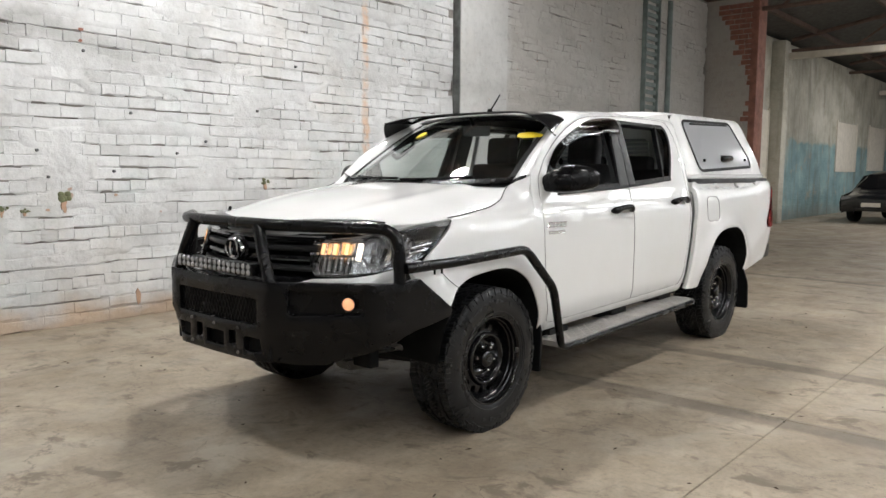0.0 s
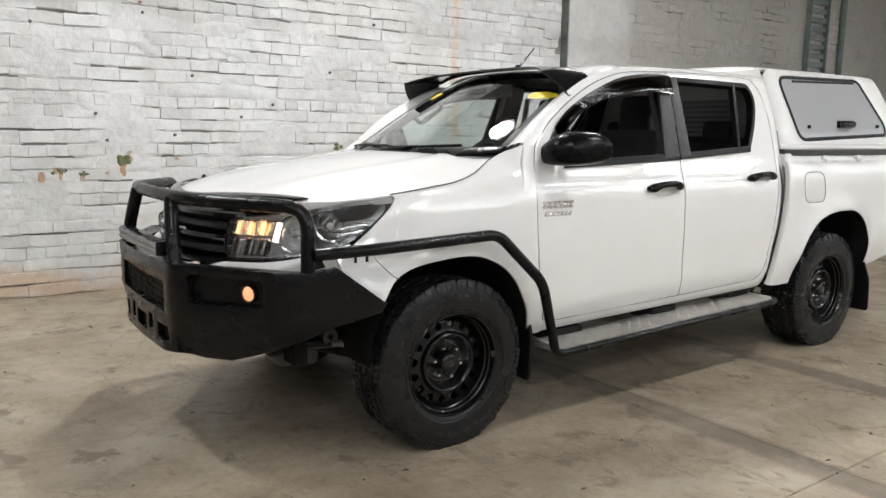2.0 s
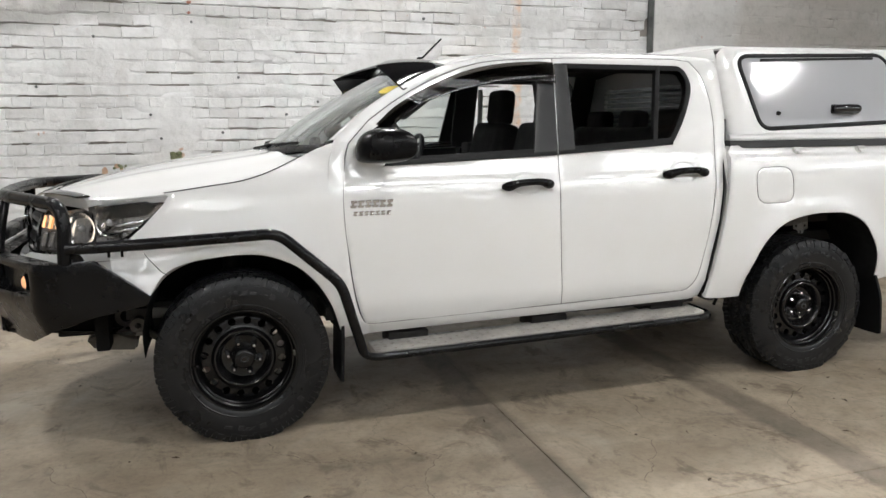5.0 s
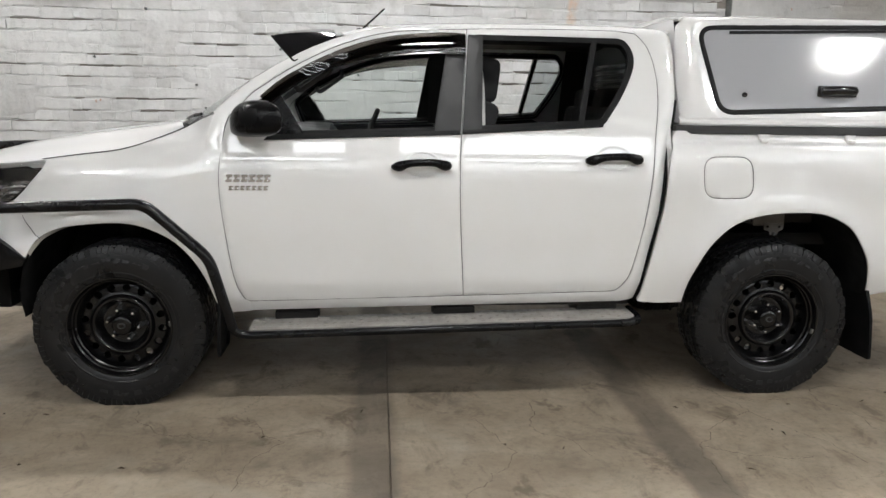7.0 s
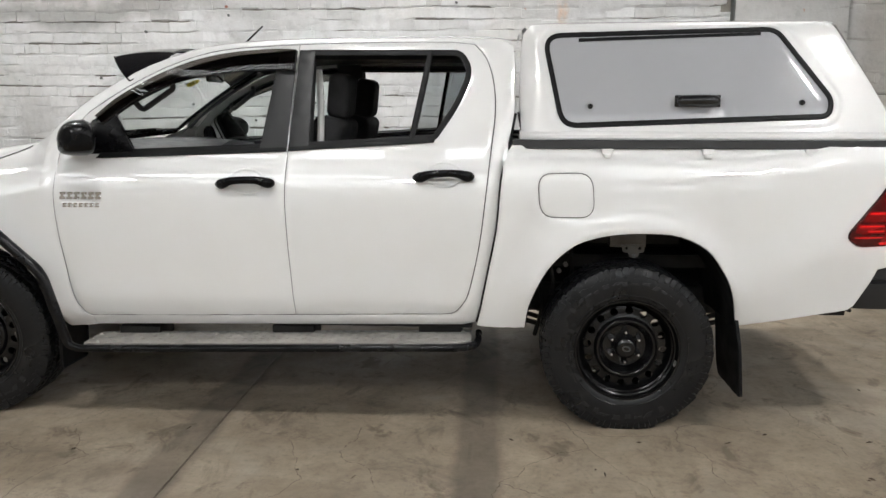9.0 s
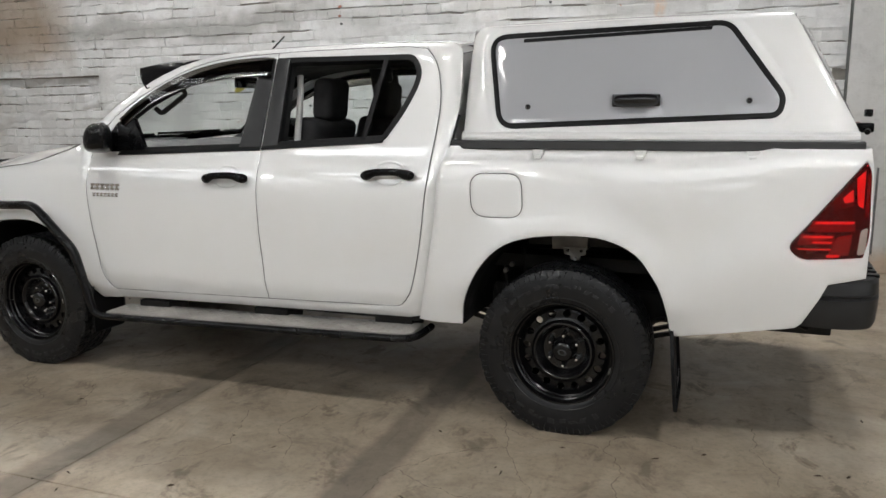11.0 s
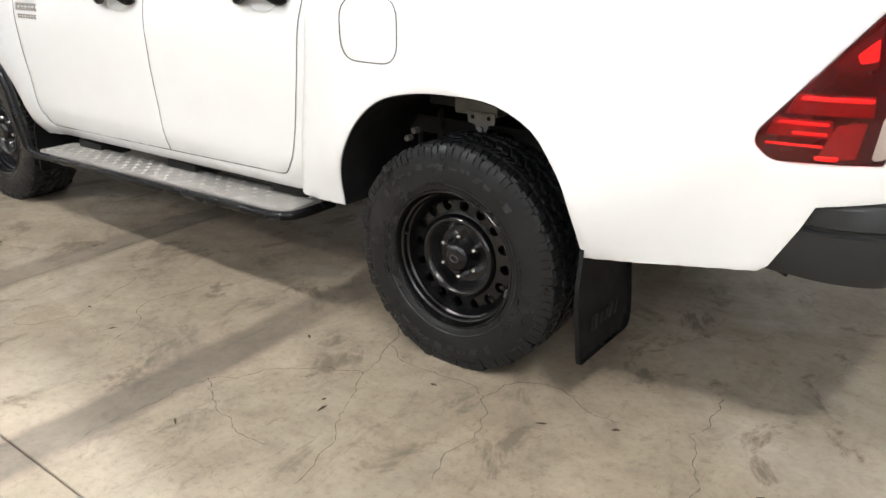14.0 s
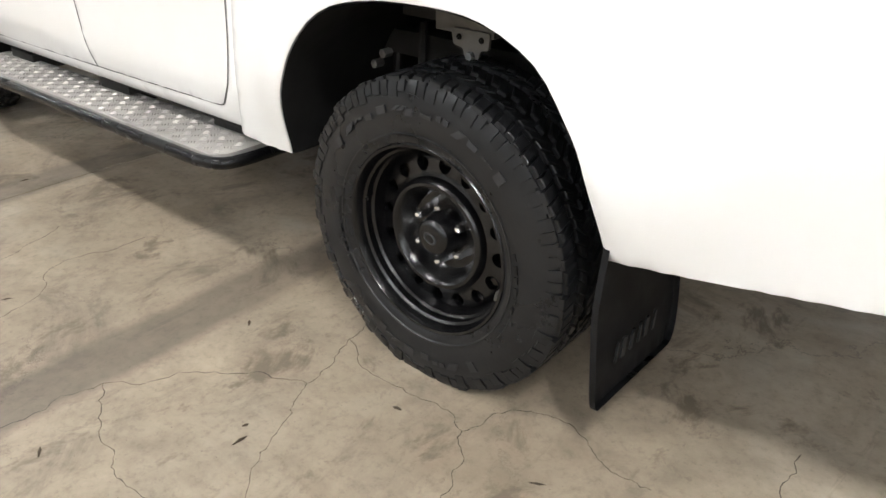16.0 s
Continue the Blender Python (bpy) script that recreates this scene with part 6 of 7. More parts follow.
def wheel(x, s, turn):
    """One wheel standing at x on the side s; its plane is the disc face, turned round its axle."""
    spin = Matrix.Rotation(turn, 4, "Y")
    rim = part("wheel", moved(rim_bm(), spin), WHEEL_BLACK, truck, "black pressed-steel wheel with round vent holes")
    rim.matrix_basis = pose(x, s * TRACK_Y, HUB_Z) @ (Matrix.Identity(4) if s > 0 else Matrix.Rotation(math.pi, 4, "Z"))
    part("tyre", loaded(tyre_bm()), RUBBER, rim, "black all-terrain tyre")
    part("tread", loaded(moved(tread_bm(), spin)), RUBBER, rim, "chunky all-terrain tread blocks", 25)
    part("cap", moved(cap_bm(), spin), WHEEL_BLACK, rim)
    part("cap_mark", moved(lathe([(0.012, 0.0), (0.016, 0.0015), (0.020, 0.0)], 24), spin @ pose(0, 0.0975, 0) @ Matrix.Diagonal((1, 1, 0.7, 1))), GREY_PLASTIC, rim)
    part("brake_drum", drum_bm(), CHASSIS, rim)
    for k in range(6):
        a = math.tau * (k + 0.25) / 6
        nut = part("wheel_nut", nut_bm(), CHROME, rim, "chrome wheel nut")
        nut.matrix_basis = spin @ pose(0.0698 * math.cos(a), 0.033, 0.0698 * math.sin(a))
    part("valve", moved(tube([(0.205, 0.085, 0.0), (0.196, 0.115, 0.0)], 0.004, 6), spin), BLACK_PLASTIC, rim)
    part("balance_weight", moved(box(-0.2245, -0.2175, 0.106, 0.124, -0.013, 0.013, 0.002, 1), spin), CAST_METAL, rim)
    for a0, a1, n, r0, r1 in ((20, 125, 13, 0.305, 0.327), (222, 296, 8, 0.302, 0.330)):
        for k in range(n):
            w = (a1 - a0) / n
            bar = arc_bars(radians(a0 + w * k), radians(a0 + w * (k + (0.7, 1.0, 0.85)[k % 3])), 1 + k * 5 % 3 % 2, r0 + 0.005 * (k * 7 % 3), r1 - 0.003 * (k * 5 % 4), 0.1345, 3 + k, 0.05 * (k % 4 == 1))
            part("sidewall_bar", loaded(moved(bar, spin)), WORN_RUBBER, rim)
    for a0, a1, n, seed in ((150, 200, 9, 8), (-50, -5, 12, 9)):
        tagged(part("sidewall_relief", loaded(moved(arc_bars(radians(a0), radians(a1), n, 0.270, 0.279, 0.1335, seed), spin)), RUBBER, rim), kind="stuff")
    part("rim_guard", lathe([(0.2545, 0.1295), (0.258, 0.1325), (0.2615, 0.1315)], 96), RUBBER, rim)
    return rim


for wheel_x, wheel_side, wheel_turn in ((FRONT_AXLE, 1, radians(4)), (0.0, 1, radians(-15)), (FRONT_AXLE, -1, 1.0), (0.0, -1, 2.0)):
    wheel(wheel_x, wheel_side, wheel_turn)

# ---- front: lamps, grille, bumper, bull bar ----
NOSE = resample_open(flow([(3.345, 0.822), (3.53, 0.797), (3.66, 0.745), (3.744, 0.692), (3.825, 0.625), (3.93, 0.49), (4.0, 0.30), (4.04, 0.0)], 6), 80)
NOSE_S = np.concatenate([[0], np.cumsum([math.dist(a, b) for a, b in zip(NOSE, NOSE[1:])])])


def nose(s, z, inset=0.0):
    x = float(np.interp(s, NOSE_S, [p[0] for p in NOSE]))
    y = float(np.interp(s, NOSE_S, [p[1] for p in NOSE]))
    x2 = float(np.interp(s + 0.01, NOSE_S, [p[0] for p in NOSE])) - float(np.interp(s - 0.01, NOSE_S, [p[0] for p in NOSE]))
    y2 = float(np.interp(s + 0.01, NOSE_S, [p[1] for p in NOSE])) - float(np.interp(s - 0.01, NOSE_S, [p[1] for p in NOSE]))
    l = math.hypot(x2, y2) or 1
    nx, ny = -y2 / l, x2 / l
    lean = -0.30 * (z - 0.95) * step01(0.15, 0.5, s)
    return Vector((x - nx * inset + lean, y - ny * inset, z))


HL = [(0.014, 1.113), (0.187, 1.100), (0.326, 1.080), (0.43, 1.062), (0.53, 1.046), (0.70, 1.030), (0.745, 1.022), (0.745, 0.93), (0.70, 0.864), (0.53, 0.868), (0.43, 0.880), (0.326, 0.903), (0.20, 0.942), (0.10, 1.02), (0.035, 1.088)]
HL = rounded(HL, [0.01, 0.05, 0.05, 0.05, 0.05, 0.05, 0.015, 0.03, 0.02, 0.05, 0.05, 0.05, 0.03, 0.08, 0.03])
for s in (1, -1):
    flip = (lambda b: b) if s > 0 else mirrored
    lamp = part("headlight", flip(panel(HL, lambda a, z: nose(a, z, 0.055), [], 0.03, 0.0, 0.0, (1, 0.5, 0))), LAMP_DARK, truck, "clear wraparound headlight with chrome reflectors")
    part("rim_wall", flip(loft([[nose(a, z, 0.055) for a, z in HL + HL[:1]], [nose(a, z, 0.004) for a, z in HL + HL[:1]]])), GLOSS_BLACK, lamp)
    for ca, cz, r in ((0.435, 0.968, 0.070), (0.29, 1.000, 0.055)):
        c = nose(ca, cz, 0.05)
        d = (nose(ca, cz, -0.01) - c).normalized()
        bowl = lathe([(0.012, -0.030), (0.030, -0.026), (r * 0.8, -0.006), (r, 0.016), (r + 0.006, 0.018)], 28)
        bowl.transform(Matrix.Translation(c) @ Vector((0, 1, 0)).rotation_difference(d).to_matrix().to_4x4())
        part("reflector", flip(bowl), CHROME, lamp, "chrome reflector bowl")
        bulb = lathe([(0.0005, 0.022), (0.012, 0.018), (0.018, 0.004), (0.018, -0.03)], 16)
        bulb.transform(Matrix.Translation(c) @ Vector((0, 1, 0)).rotation_difference(d).to_matrix().to_4x4())
        part("bulb_lens", flip(bulb), LED_WHITE, lamp)
    # chrome plate whose amber tint holds the spread glow of the bulbs
    part("indicator", flip(panel(rounded([(0.545, 1.022), (0.725, 1.010), (0.725, 0.955), (0.555, 0.955)], 0.012), lambda a, z: nose(a, z, 0.034 + 0.007 * math.sin(a * 90)), [], 0.006, 0.002, 0.02, (1, 0.5, 0))), AMBER_CHROME, lamp, "indicator reflector tinted with the amber bulb glow")
    for ca in (0.575, 0.632, 0.690):
        part("indicator_bulb", flip(tube([nose(ca, 0.962, 0.020), nose(ca, 1.012, 0.020)], 0.0085, 10)), AMBER_GLOW, lamp, "lit amber indicator bulb")
    part("position_bulb", flip(tube([nose(0.512, 0.935, 0.030), nose(0.512, 1.010, 0.030)], 0.012, 12)), POSITION_GLOW, lamp, "lit warm white position bulb")
    part("chrome_block", flip(panel(rounded([(0.535, 0.948), (0.71, 0.948), (0.69, 0.880), (0.54, 0.882)], 0.012), lambda a, z: nose(a, z, 0.030 + 0.006 * math.sin(a * 110)), [], 0.006, 0.002, 0.02, (1, 0.5, 0))), LAMP_DARK, lamp)
    part("chrome_wing", flip(panel(rounded([(0.20, 1.072), (0.36, 1.052), (0.40, 0.93), (0.33, 0.935)], 0.02), lambda a, z: nose(a, z, 0.045 + 0.006 * math.sin(a * 70 + z * 60)), [], 0.012, 0.002, 0.01, (1, 0.5, 0))), LAMP_DARK, lamp)
    part("smoked_tip", flip(panel(rounded([(0.035, 1.100), (0.30, 1.072), (0.25, 1.018), (0.12, 1.030)], 0.015), lambda a, z: nose(a, z, 0.030), [], 0.03, 0.002, 0.01, (0.5, 1, 0))), GLOSS_BLACK, lamp, "gloss black bezel")
    for k in (3, 4):
        z0 = 1.092 - 0.026 * k
        part("chrome_fin", flip(panel([(0.07 + 0.02 * k, z0), (0.23 + 0.008 * k, z0 - 0.022), (0.23 + 0.008 * k, z0 - 0.032), (0.075 + 0.02 * k, z0 - 0.014)], lambda a, z: nose(a, z, 0.030), [], 0.03, 0.001, 0.012, (0.5, 1, 0))), CHROME, lamp)
    lens = part("lens", flip(panel(HL, lambda a, z: nose(a, z, 0.0), [], 0.04, 0.003, 0.003, (1, 0.5, 0))), LENS_GLASS, lamp)
    lens.visible_shadow = False
    white = rounded([(0.205, 0.934), (0.326, 0.896), (0.43, 0.873), (0.53, 0.861), (0.70, 0.857), (0.77, 0.835), (1.19, 0.825), (1.19, 0.72), (0.20, 0.72), (0.16, 0.80)], 0.015)
    part("bumper_cover", flip(panel(white, lambda a, z: nose(a, z, -0.018 * step01(0.2, 0.5, a)), [], 0.04, 0.005, 0.03, (1, 0.5, 0))), PAINT, truck)
grille = part("grille", panel([(-0.48, 1.05), (0.48, 1.05), (0.46, 0.90), (0.40, 0.82), (-0.40, 0.82), (-0.46, 0.90)], lambda y, z: Vector((3.955 - 0.45 * y * y - 0.2 * (z - 0.95), y, z)), [], 0.05, 0.0, 0.0, (1, 0, 0)), LINER, truck, "black slatted grille")
for k, (z0, w) in enumerate(((1.030, 0.47), (0.985, 0.47), (0.940, 0.465), (0.893, 0.455), (0.842, 0.42))):
    rows = []
    for y in np.linspace(-w, w, 21):
        x = 4.030 - 0.55 * y * y - 0.22 * (z0 - 0.95)
        rows.append([(x - 0.03, y, z0 - 0.012), (x + 0.002, y, z0 - 0.014), (x + 0.008, y, z0 - 0.004), (x + 0.004, y, z0 + 0.010), (x - 0.03, y, z0 + 0.014)])
    part("slat", loft(rows, True, True), GREY_PLASTIC if k % 2 else GLOSS_BLACK, grille)
part("emblem", join(*[moved(lathe([(r - 0.007, -0.005), (r - 0.006, 0.006), (r, 0.010), (r + 0.006, 0.006), (r + 0.007, -0.005)], 40), Matrix.Translation((4.062, 0.01, 0.968)) @ Matrix.Rotation(-math.pi / 2, 4, "Z") @ Matrix.Diagonal((1.0, 1, sz, 1))) for r, sz in ((0.068, 0.70), (0.030, 1.5))]), CHROME, grille, "plain chrome ring emblem")
part("emblem_back", moved(lathe([(0.0005, 0.004), (0.085, 0.002), (0.09, -0.01)], 36), Matrix.Translation((4.050, 0.01, 0.968)) @ Matrix.Rotation(-math.pi / 2, 4, "Z") @ Matrix.Diagonal((1, 1, 0.8, 1))), GLOSS_BLACK, grille)

# bumper of folded steel: plan line with its middle in front
PLAN = [(4.178, 0.0), (4.165, 0.415), (3.900, 0.850), (3.780, 0.893), (3.45, 0.912)]
PLAN_S = np.concatenate([[0], np.cumsum([math.dist(a, b) for a, b in zip(PLAN, PLAN[1:])])])


def bumper_surf(s, z):
    a = abs(s)
    x = float(np.interp(a, PLAN_S, [p[0] for p in PLAN]))
    y = float(np.interp(a, PLAN_S, [p[1] for p in PLAN]))
    tuck = max(0.0, 0.640 - z) * 0.42 * step01(0.30, 0.46, a)
    ox, oy = (1, 0) if a < PLAN_S[1] else (0.85, 0.5) if a < PLAN_S[2] else (0.5, 0.85) if a < PLAN_S[3] else (0.1, 1)
    return Vector((x - ox * tuck, (y - oy * tuck) * (1 if s >= 0 else -1), z))


S1, S2, S3, S4 = (float(v) for v in PLAN_S[1:])
half = [(0.0, 0.842), (S1, 0.848), (S2, 0.855), (S3, 0.852), (S3 + 0.115, 0.862), (S4, 0.700), (S4 - 0.02, 0.665), (S3 + 0.10, 0.622), (S3 - 0.03, 0.580), (S2 - 0.05, 0.535), (S1 + 0.24, 0.462), (S1 + 0.10, 0.455), (S1, 0.468), (S1 - 0.02, 0.470), (0.0, 0.470)]
bumper_loop = half + [(-s, z) for s, z in half[::-1][1:-1]]
slot = rounded([(-0.335, 0.765), (0.335, 0.765), (0.335, 0.640), (-0.335, 0.640)], 0.012)
low_holes = [rounded([(a, 0.580), (b, 0.580), (b, 0.510), (a, 0.510)], 0.008) for a, b in ((-0.35, -0.235), (0.235, 0.35), (-0.075, 0.075))]
low_holes += [rounded([(a, 0.595), (b, 0.595), (b, 0.525), (a, 0.525)], 0.008) for a, b in ((-0.17, -0.115), (0.115, 0.17))]
fog_holes = [rounded([(g * (S1 + 0.085), 0.818), (g * (S1 + 0.455), 0.818), (g * (S1 + 0.455), 0.715), (g * (S1 + 0.10), 0.700)], 0.025) for g in (1, -1)]
bull = part("bull_bar", panel(bumper_loop, bumper_surf, [slot, *low_holes, *fog_holes], 0.045, 0.004, 0.025, (1, 0, 0)), BLACK_STEEL, truck, "black steel bull bar with hoops and driving lights", 25)
part("bumper_top", loft([[bumper_surf(s, z) for s, z in half[:5]] , [Vector((p[0] - 0.085, p[1] * 0.95, p[2] - 0.006)) for p in [bumper_surf(s, z) for s, z in half[:5]]]]), BLACK_STEEL, bull)
part("bumper_top", mirrored(loft([[bumper_surf(s, z) for s, z in half[:5]], [Vector((p[0] - 0.085, p[1] * 0.95, p[2] - 0.006)) for p in [bumper_surf(s, z) for s, z in half[:5]]]])), BLACK_STEEL, bull)
part("bumper_belly", panel([(3.55, -0.62), (4.10, -0.42), (4.10, 0.42), (3.55, 0.62)], lambda x, y: Vector((x, y, 0.475 - 0.02 * (4.1 - x))), [], 0.1, 0.003, 0.01, (0, 0, -1)), BLACK_STEEL, bull)
# black sheet added behind the slot to give the shade inside it
part("slot_backing", box(4.128, 4.138, -0.40, 0.40, 0.48, 0.832), LINER, bull)
mesh_bars = [tube([(4.150, y, 0.64), (4.150, y + 0.06, 0.765)], 0.0025, 4) for y in np.linspace(-0.34, 0.30, 24)] + [tube([(4.148, y + 0.06, 0.64), (4.148, y, 0.765)], 0.0025, 4) for y in np.linspace(-0.34, 0.30, 24)]
part("mesh_screen", join(*mesh_bars), BLACK_STEEL, bull)
for y, z in ((-0.20, 0.615), (0.20, 0.615), (-0.20, 0.498), (0.20, 0.498), (0.0, 0.612)):
    part("bolt", moved(lathe([(0.0005, 0.008), (0.007, 0.006), (0.009, 0.0)], 10), Matrix.Translation((4.178, y, z)) @ Matrix.Rotation(-math.pi / 2, 4, "Z")), CAST_METAL, bull)
for g in (1, -1):
    flip = (lambda b: b) if g > 0 else mirrored
    pocket = fog_holes[0]
    rows = [[bumper_surf(s, z) - Vector((d * 0.85, d * 0.5, 0)) for s, z in pocket + pocket[:1]] for d in (0.004, 0.035)]
    part("fog_pocket", flip(loft(rows)), BLACK_STEEL, bull)
    part("pocket_back", flip(panel(grown(pocket, 0.002), lambda s, z: bumper_surf(s, z) - Vector((0.030, 0.018, 0)), [], 0.05, 0.0, 0.0, (1, 0.5, 0))), BLACK_STEEL, bull)
    c = bumper_surf(S1 + 0.378, 0.762) - Vector((0.012, 0.007, 0))
    turn = Matrix.Translation(c) @ Matrix.Rotation(-math.pi / 2 + math.atan2(0.466, 0.885), 4, "Z")
    part("fog_lamp", flip(moved(lathe([(0.0005, 0.012), (0.018, 0.010), (0.028, 0.002), (0.030, -0.02)], 24), turn)), FOG_GLOW, bull, "lit amber fog lamp")
    part("fog_bezel", flip(moved(lathe([(0.028, 0.0), (0.030, 0.006), (0.034, 0.005), (0.036, -0.02)], 24), turn)), GLOSS_BLACK, bull)

R = 0.028
hoop = rounded([(3.775, 0.872, 0.85), (3.765, 0.858, 1.092), (4.090, 0.385, 1.104), (4.112, 0.0, 1.106), (4.090, -0.385, 1.104), (3.765, -0.858, 1.092), (3.775, -0.872, 0.85)], [0, 0.10, 0.12, 0.3, 0.12, 0.10, 0], 8, False)
part("top_hoop", tube(hoop, R, 16), BLACK_STEEL, bull, "", 60)
for g in (1, -1):
    part("upright", tube(rounded([(4.130, g * 0.392, 0.835), (4.125, g * 0.345, 0.95), (4.105, g * 0.275, 1.095)], 0.05, 5, False), 0.029, 14), BLACK_STEEL, bull, "", 60)
    part("gusset", extruded([(3.80, 0.85), (3.70, 0.862), (3.72, 0.90), (3.775, 0.93)], 0.008, pose(0, g * 0.868 - 0.004, 0)), BLACK_STEEL, bull)
    for x in (3.60, 3.55):
        part("clamp_bolt", tube([(x, g * 0.925, 0.905), (x, g * 0.925, 0.88)], 0.006, 6), BLACK_STEEL, truck)

bar = empty_part = part("light_bar", box(4.135, 4.185, -0.315, 0.325, 0.868, 0.928, 0.010), BLACK_PLASTIC, bull, "slim black light bar with clear lenses")
for row in range(2):
    for k in range(16):
        y = -0.290 + 0.0395 * k
        part("led", moved(lathe([(0.0005, 0.008), (0.010, 0.006), (0.0145, 0.0)], 12), Matrix.Translation((4.184, y, 0.886 + 0.026 * row)) @ Matrix.Rotation(-math.pi / 2, 4, "Z")), LED_WHITE, bar)

# ---- roof fittings ----


def visor_surf(u, v):
    """Peak over the windscreen: v = 0 at the roof, 1 at its front edge."""
    a = Vector((2.135 - 0.020 * u * u, 0.630 * u, 1.744 - 0.017 * u * u - 0.030 * u ** 6))
    b = Vector((2.420 - 0.020 * u * u, 0.625 * u, 1.708 - 0.025 * u ** 6))
    return a.lerp(b, v) + Vector((0, 0, 0.010 * 4 * v * (1 - v)))


visor_loop = [(u, 0.0) for u in np.linspace(-1, 1, 25)] + [(u, 1.0 - 0.60 * (1 - abs(u) ** 3.0)) for u in np.linspace(1, -1, 25)]
visor = part("sun_visor", panel([tuple(map(float, p)) for p in visor_loop], visor_surf, [], 0.05, 0.002, 0.008, (0, 0, 1)), GLOSS_BLACK, truck, "gloss black windscreen sun visor")
for s in (1, -1):
    cheek = [visor_surf(1.0, v) for v in np.linspace(0, 1, 8)]
    low = [Vector((2.125 + 0.168 * k / 7, 0.665 + 0.045 * k / 7, 1.652 - 0.084 * k / 7)) for k in range(8)]
    rows = [[c.lerp(l, t) + Vector((0, 0.02 * math.sin(math.pi * t), 0)) for c, l in zip(cheek, low)] for t in np.linspace(0, 1, 6)]
    bm = loft(rows)
    bm2 = loft([[p - Vector((0, 0.008, 0)) for p in r] for r in rows])
    bmesh.ops.reverse_faces(bm2, faces=bm2.faces)
    bm = join(bm, bm2, tube([r[-1] for r in rows], 0.005, 6), tube(low, 0.005, 6))
    part("cheek", bm if s > 0 else mirrored(bm), GLOSS_BLACK, visor)
antenna = part("antenna", join(tube([(2.007, 0.0, 1.765), (1.877, -0.018, 1.885)], [0.0055, 0.0045], 8), moved(lathe([(0.0005, 0.02), (0.014, 0.016), (0.02, 0.0), (0.02, -0.02)], 14), Matrix.Translation((2.012, 0.0, 1.762)) @ Matrix.Rotation(math.pi / 2, 4, "X"))), BLACK_PLASTIC, truck, "short black whip antenna")
part("aerial_stub", join(tube([(3.70, -0.60, 1.10), (3.68, -0.60, 1.14)], 0.010, 8), box(3.66, 3.74, -0.64, -0.57, 1.085, 1.10, 0.004)), BLACK_PLASTIC, truck)

# ---- cabin ----


def seat(cx, cy, width=0.50):
    base = box(cx - 0.26, cx + 0.28, cy - width / 2, cy + width / 2, 0.72, 0.90, 0.06, 4)
    backrest = box(-0.075, 0.075, -width / 2, width / 2, 0.0, 0.58, 0.055, 4)
    for v in backrest.verts:
        v.co.y *= 1 - 0.20 * max(0, v.co.z - 0.3)
    backrest.transform(pose(cx - 0.25, cy, 0.84, 0, -14, 0))
    head = box(-0.055, 0.055, -0.125, 0.125, 0.0, 0.22, 0.05, 4)
    head.transform(pose(cx - 0.40, cy, 1.395, 0, -6, 0))
    return base, backrest, head


for cx, cy in ((1.78, 0.37), (1.78, -0.37)):
    a, b, c = seat(cx, cy)
    st = part("front_seat", a, FABRIC, truck, "charcoal fabric front seat")
    part("backrest", b, FABRIC, st)
    part("headrest", c, FABRIC, st)
    part("headrest_posts", join(*[tube([(cx - 0.395, cy + d, 1.34), (cx - 0.40, cy + d, 1.42)], 0.006, 6) for d in (-0.06, 0.06)]), CHROME, st)
bench = part("rear_bench", box(0.66, 1.16, -0.66, 0.66, 0.70, 0.90, 0.05, 4), FABRIC, truck, "charcoal fabric rear bench")
bb = box(-0.07, 0.07, -0.66, 0.66, 0, 0.52, 0.05, 4)
bb.transform(pose(0.70, 0, 0.86, 0, -8, 0))
part("backrest", bb, FABRIC, bench)
for cy in (0.42, 0.0, -0.42):
    h = box(-0.05, 0.05, -0.12, 0.12, 0, 0.17, 0.045, 4)
    h.transform(pose(0.635, cy, 1.31, 0, -5, 0))
    part("headrest", h, FABRIC, bench)

dash_rows = []
for y in np.linspace(-0.74, 0.74, 17):
    hump = 0.035 * math.exp(-((y + 0.37) / 0.19) ** 2)
    dash_rows.append([(2.22, y, 0.80), (2.14, y, 1.00), (2.13, y, 1.14 + hump * 0.5), (2.19, y, 1.225 + hump), (2.40, y, 1.250 + hump * 0.4), (2.62 - 0.2 * y * y, y, 1.262), (2.86 - 0.3 * y * y, y, 1.262)])
part("dashboard", loft(dash_rows), TRIM_DARK, truck, "dark moulded dashboard")
wheel_ring = lathe([(0.185 + 0.016 * math.cos(a), 0.016 * math.sin(a)) for a in np.linspace(0, math.tau, 11)], 40)
spokes = [box(-0.18, 0.18, -0.012, 0.012, -0.022, 0.022, 0.006), box(-0.02, 0.02, -0.012, 0.012, -0.18, 0.0, 0.006), moved(lathe([(0.0005, 0.03), (0.05, 0.026), (0.07, 0.0)], 20), pose(0, 0, 0))]
ring = join(wheel_ring, *spokes)
ring.transform(Matrix.Translation((1.99, -0.37, 1.165)) @ Matrix.Rotation(radians(90), 4, "Z") @ Matrix.Rotation(radians(-24), 4, "X"))
part("steering_wheel", join(ring, tube([(2.02, -0.37, 1.15), (2.25, -0.37, 1.06)], 0.03, 10)), TRIM_DARK, truck, "black steering wheel")
part("rear_view_mirror", join(box(2.14, 2.165, -0.11, 0.11, 1.585, 1.655, 0.01), tube([(2.165, 0, 1.63), (2.22, 0, 1.70)], 0.012, 8)), GLOSS_BLACK, truck)
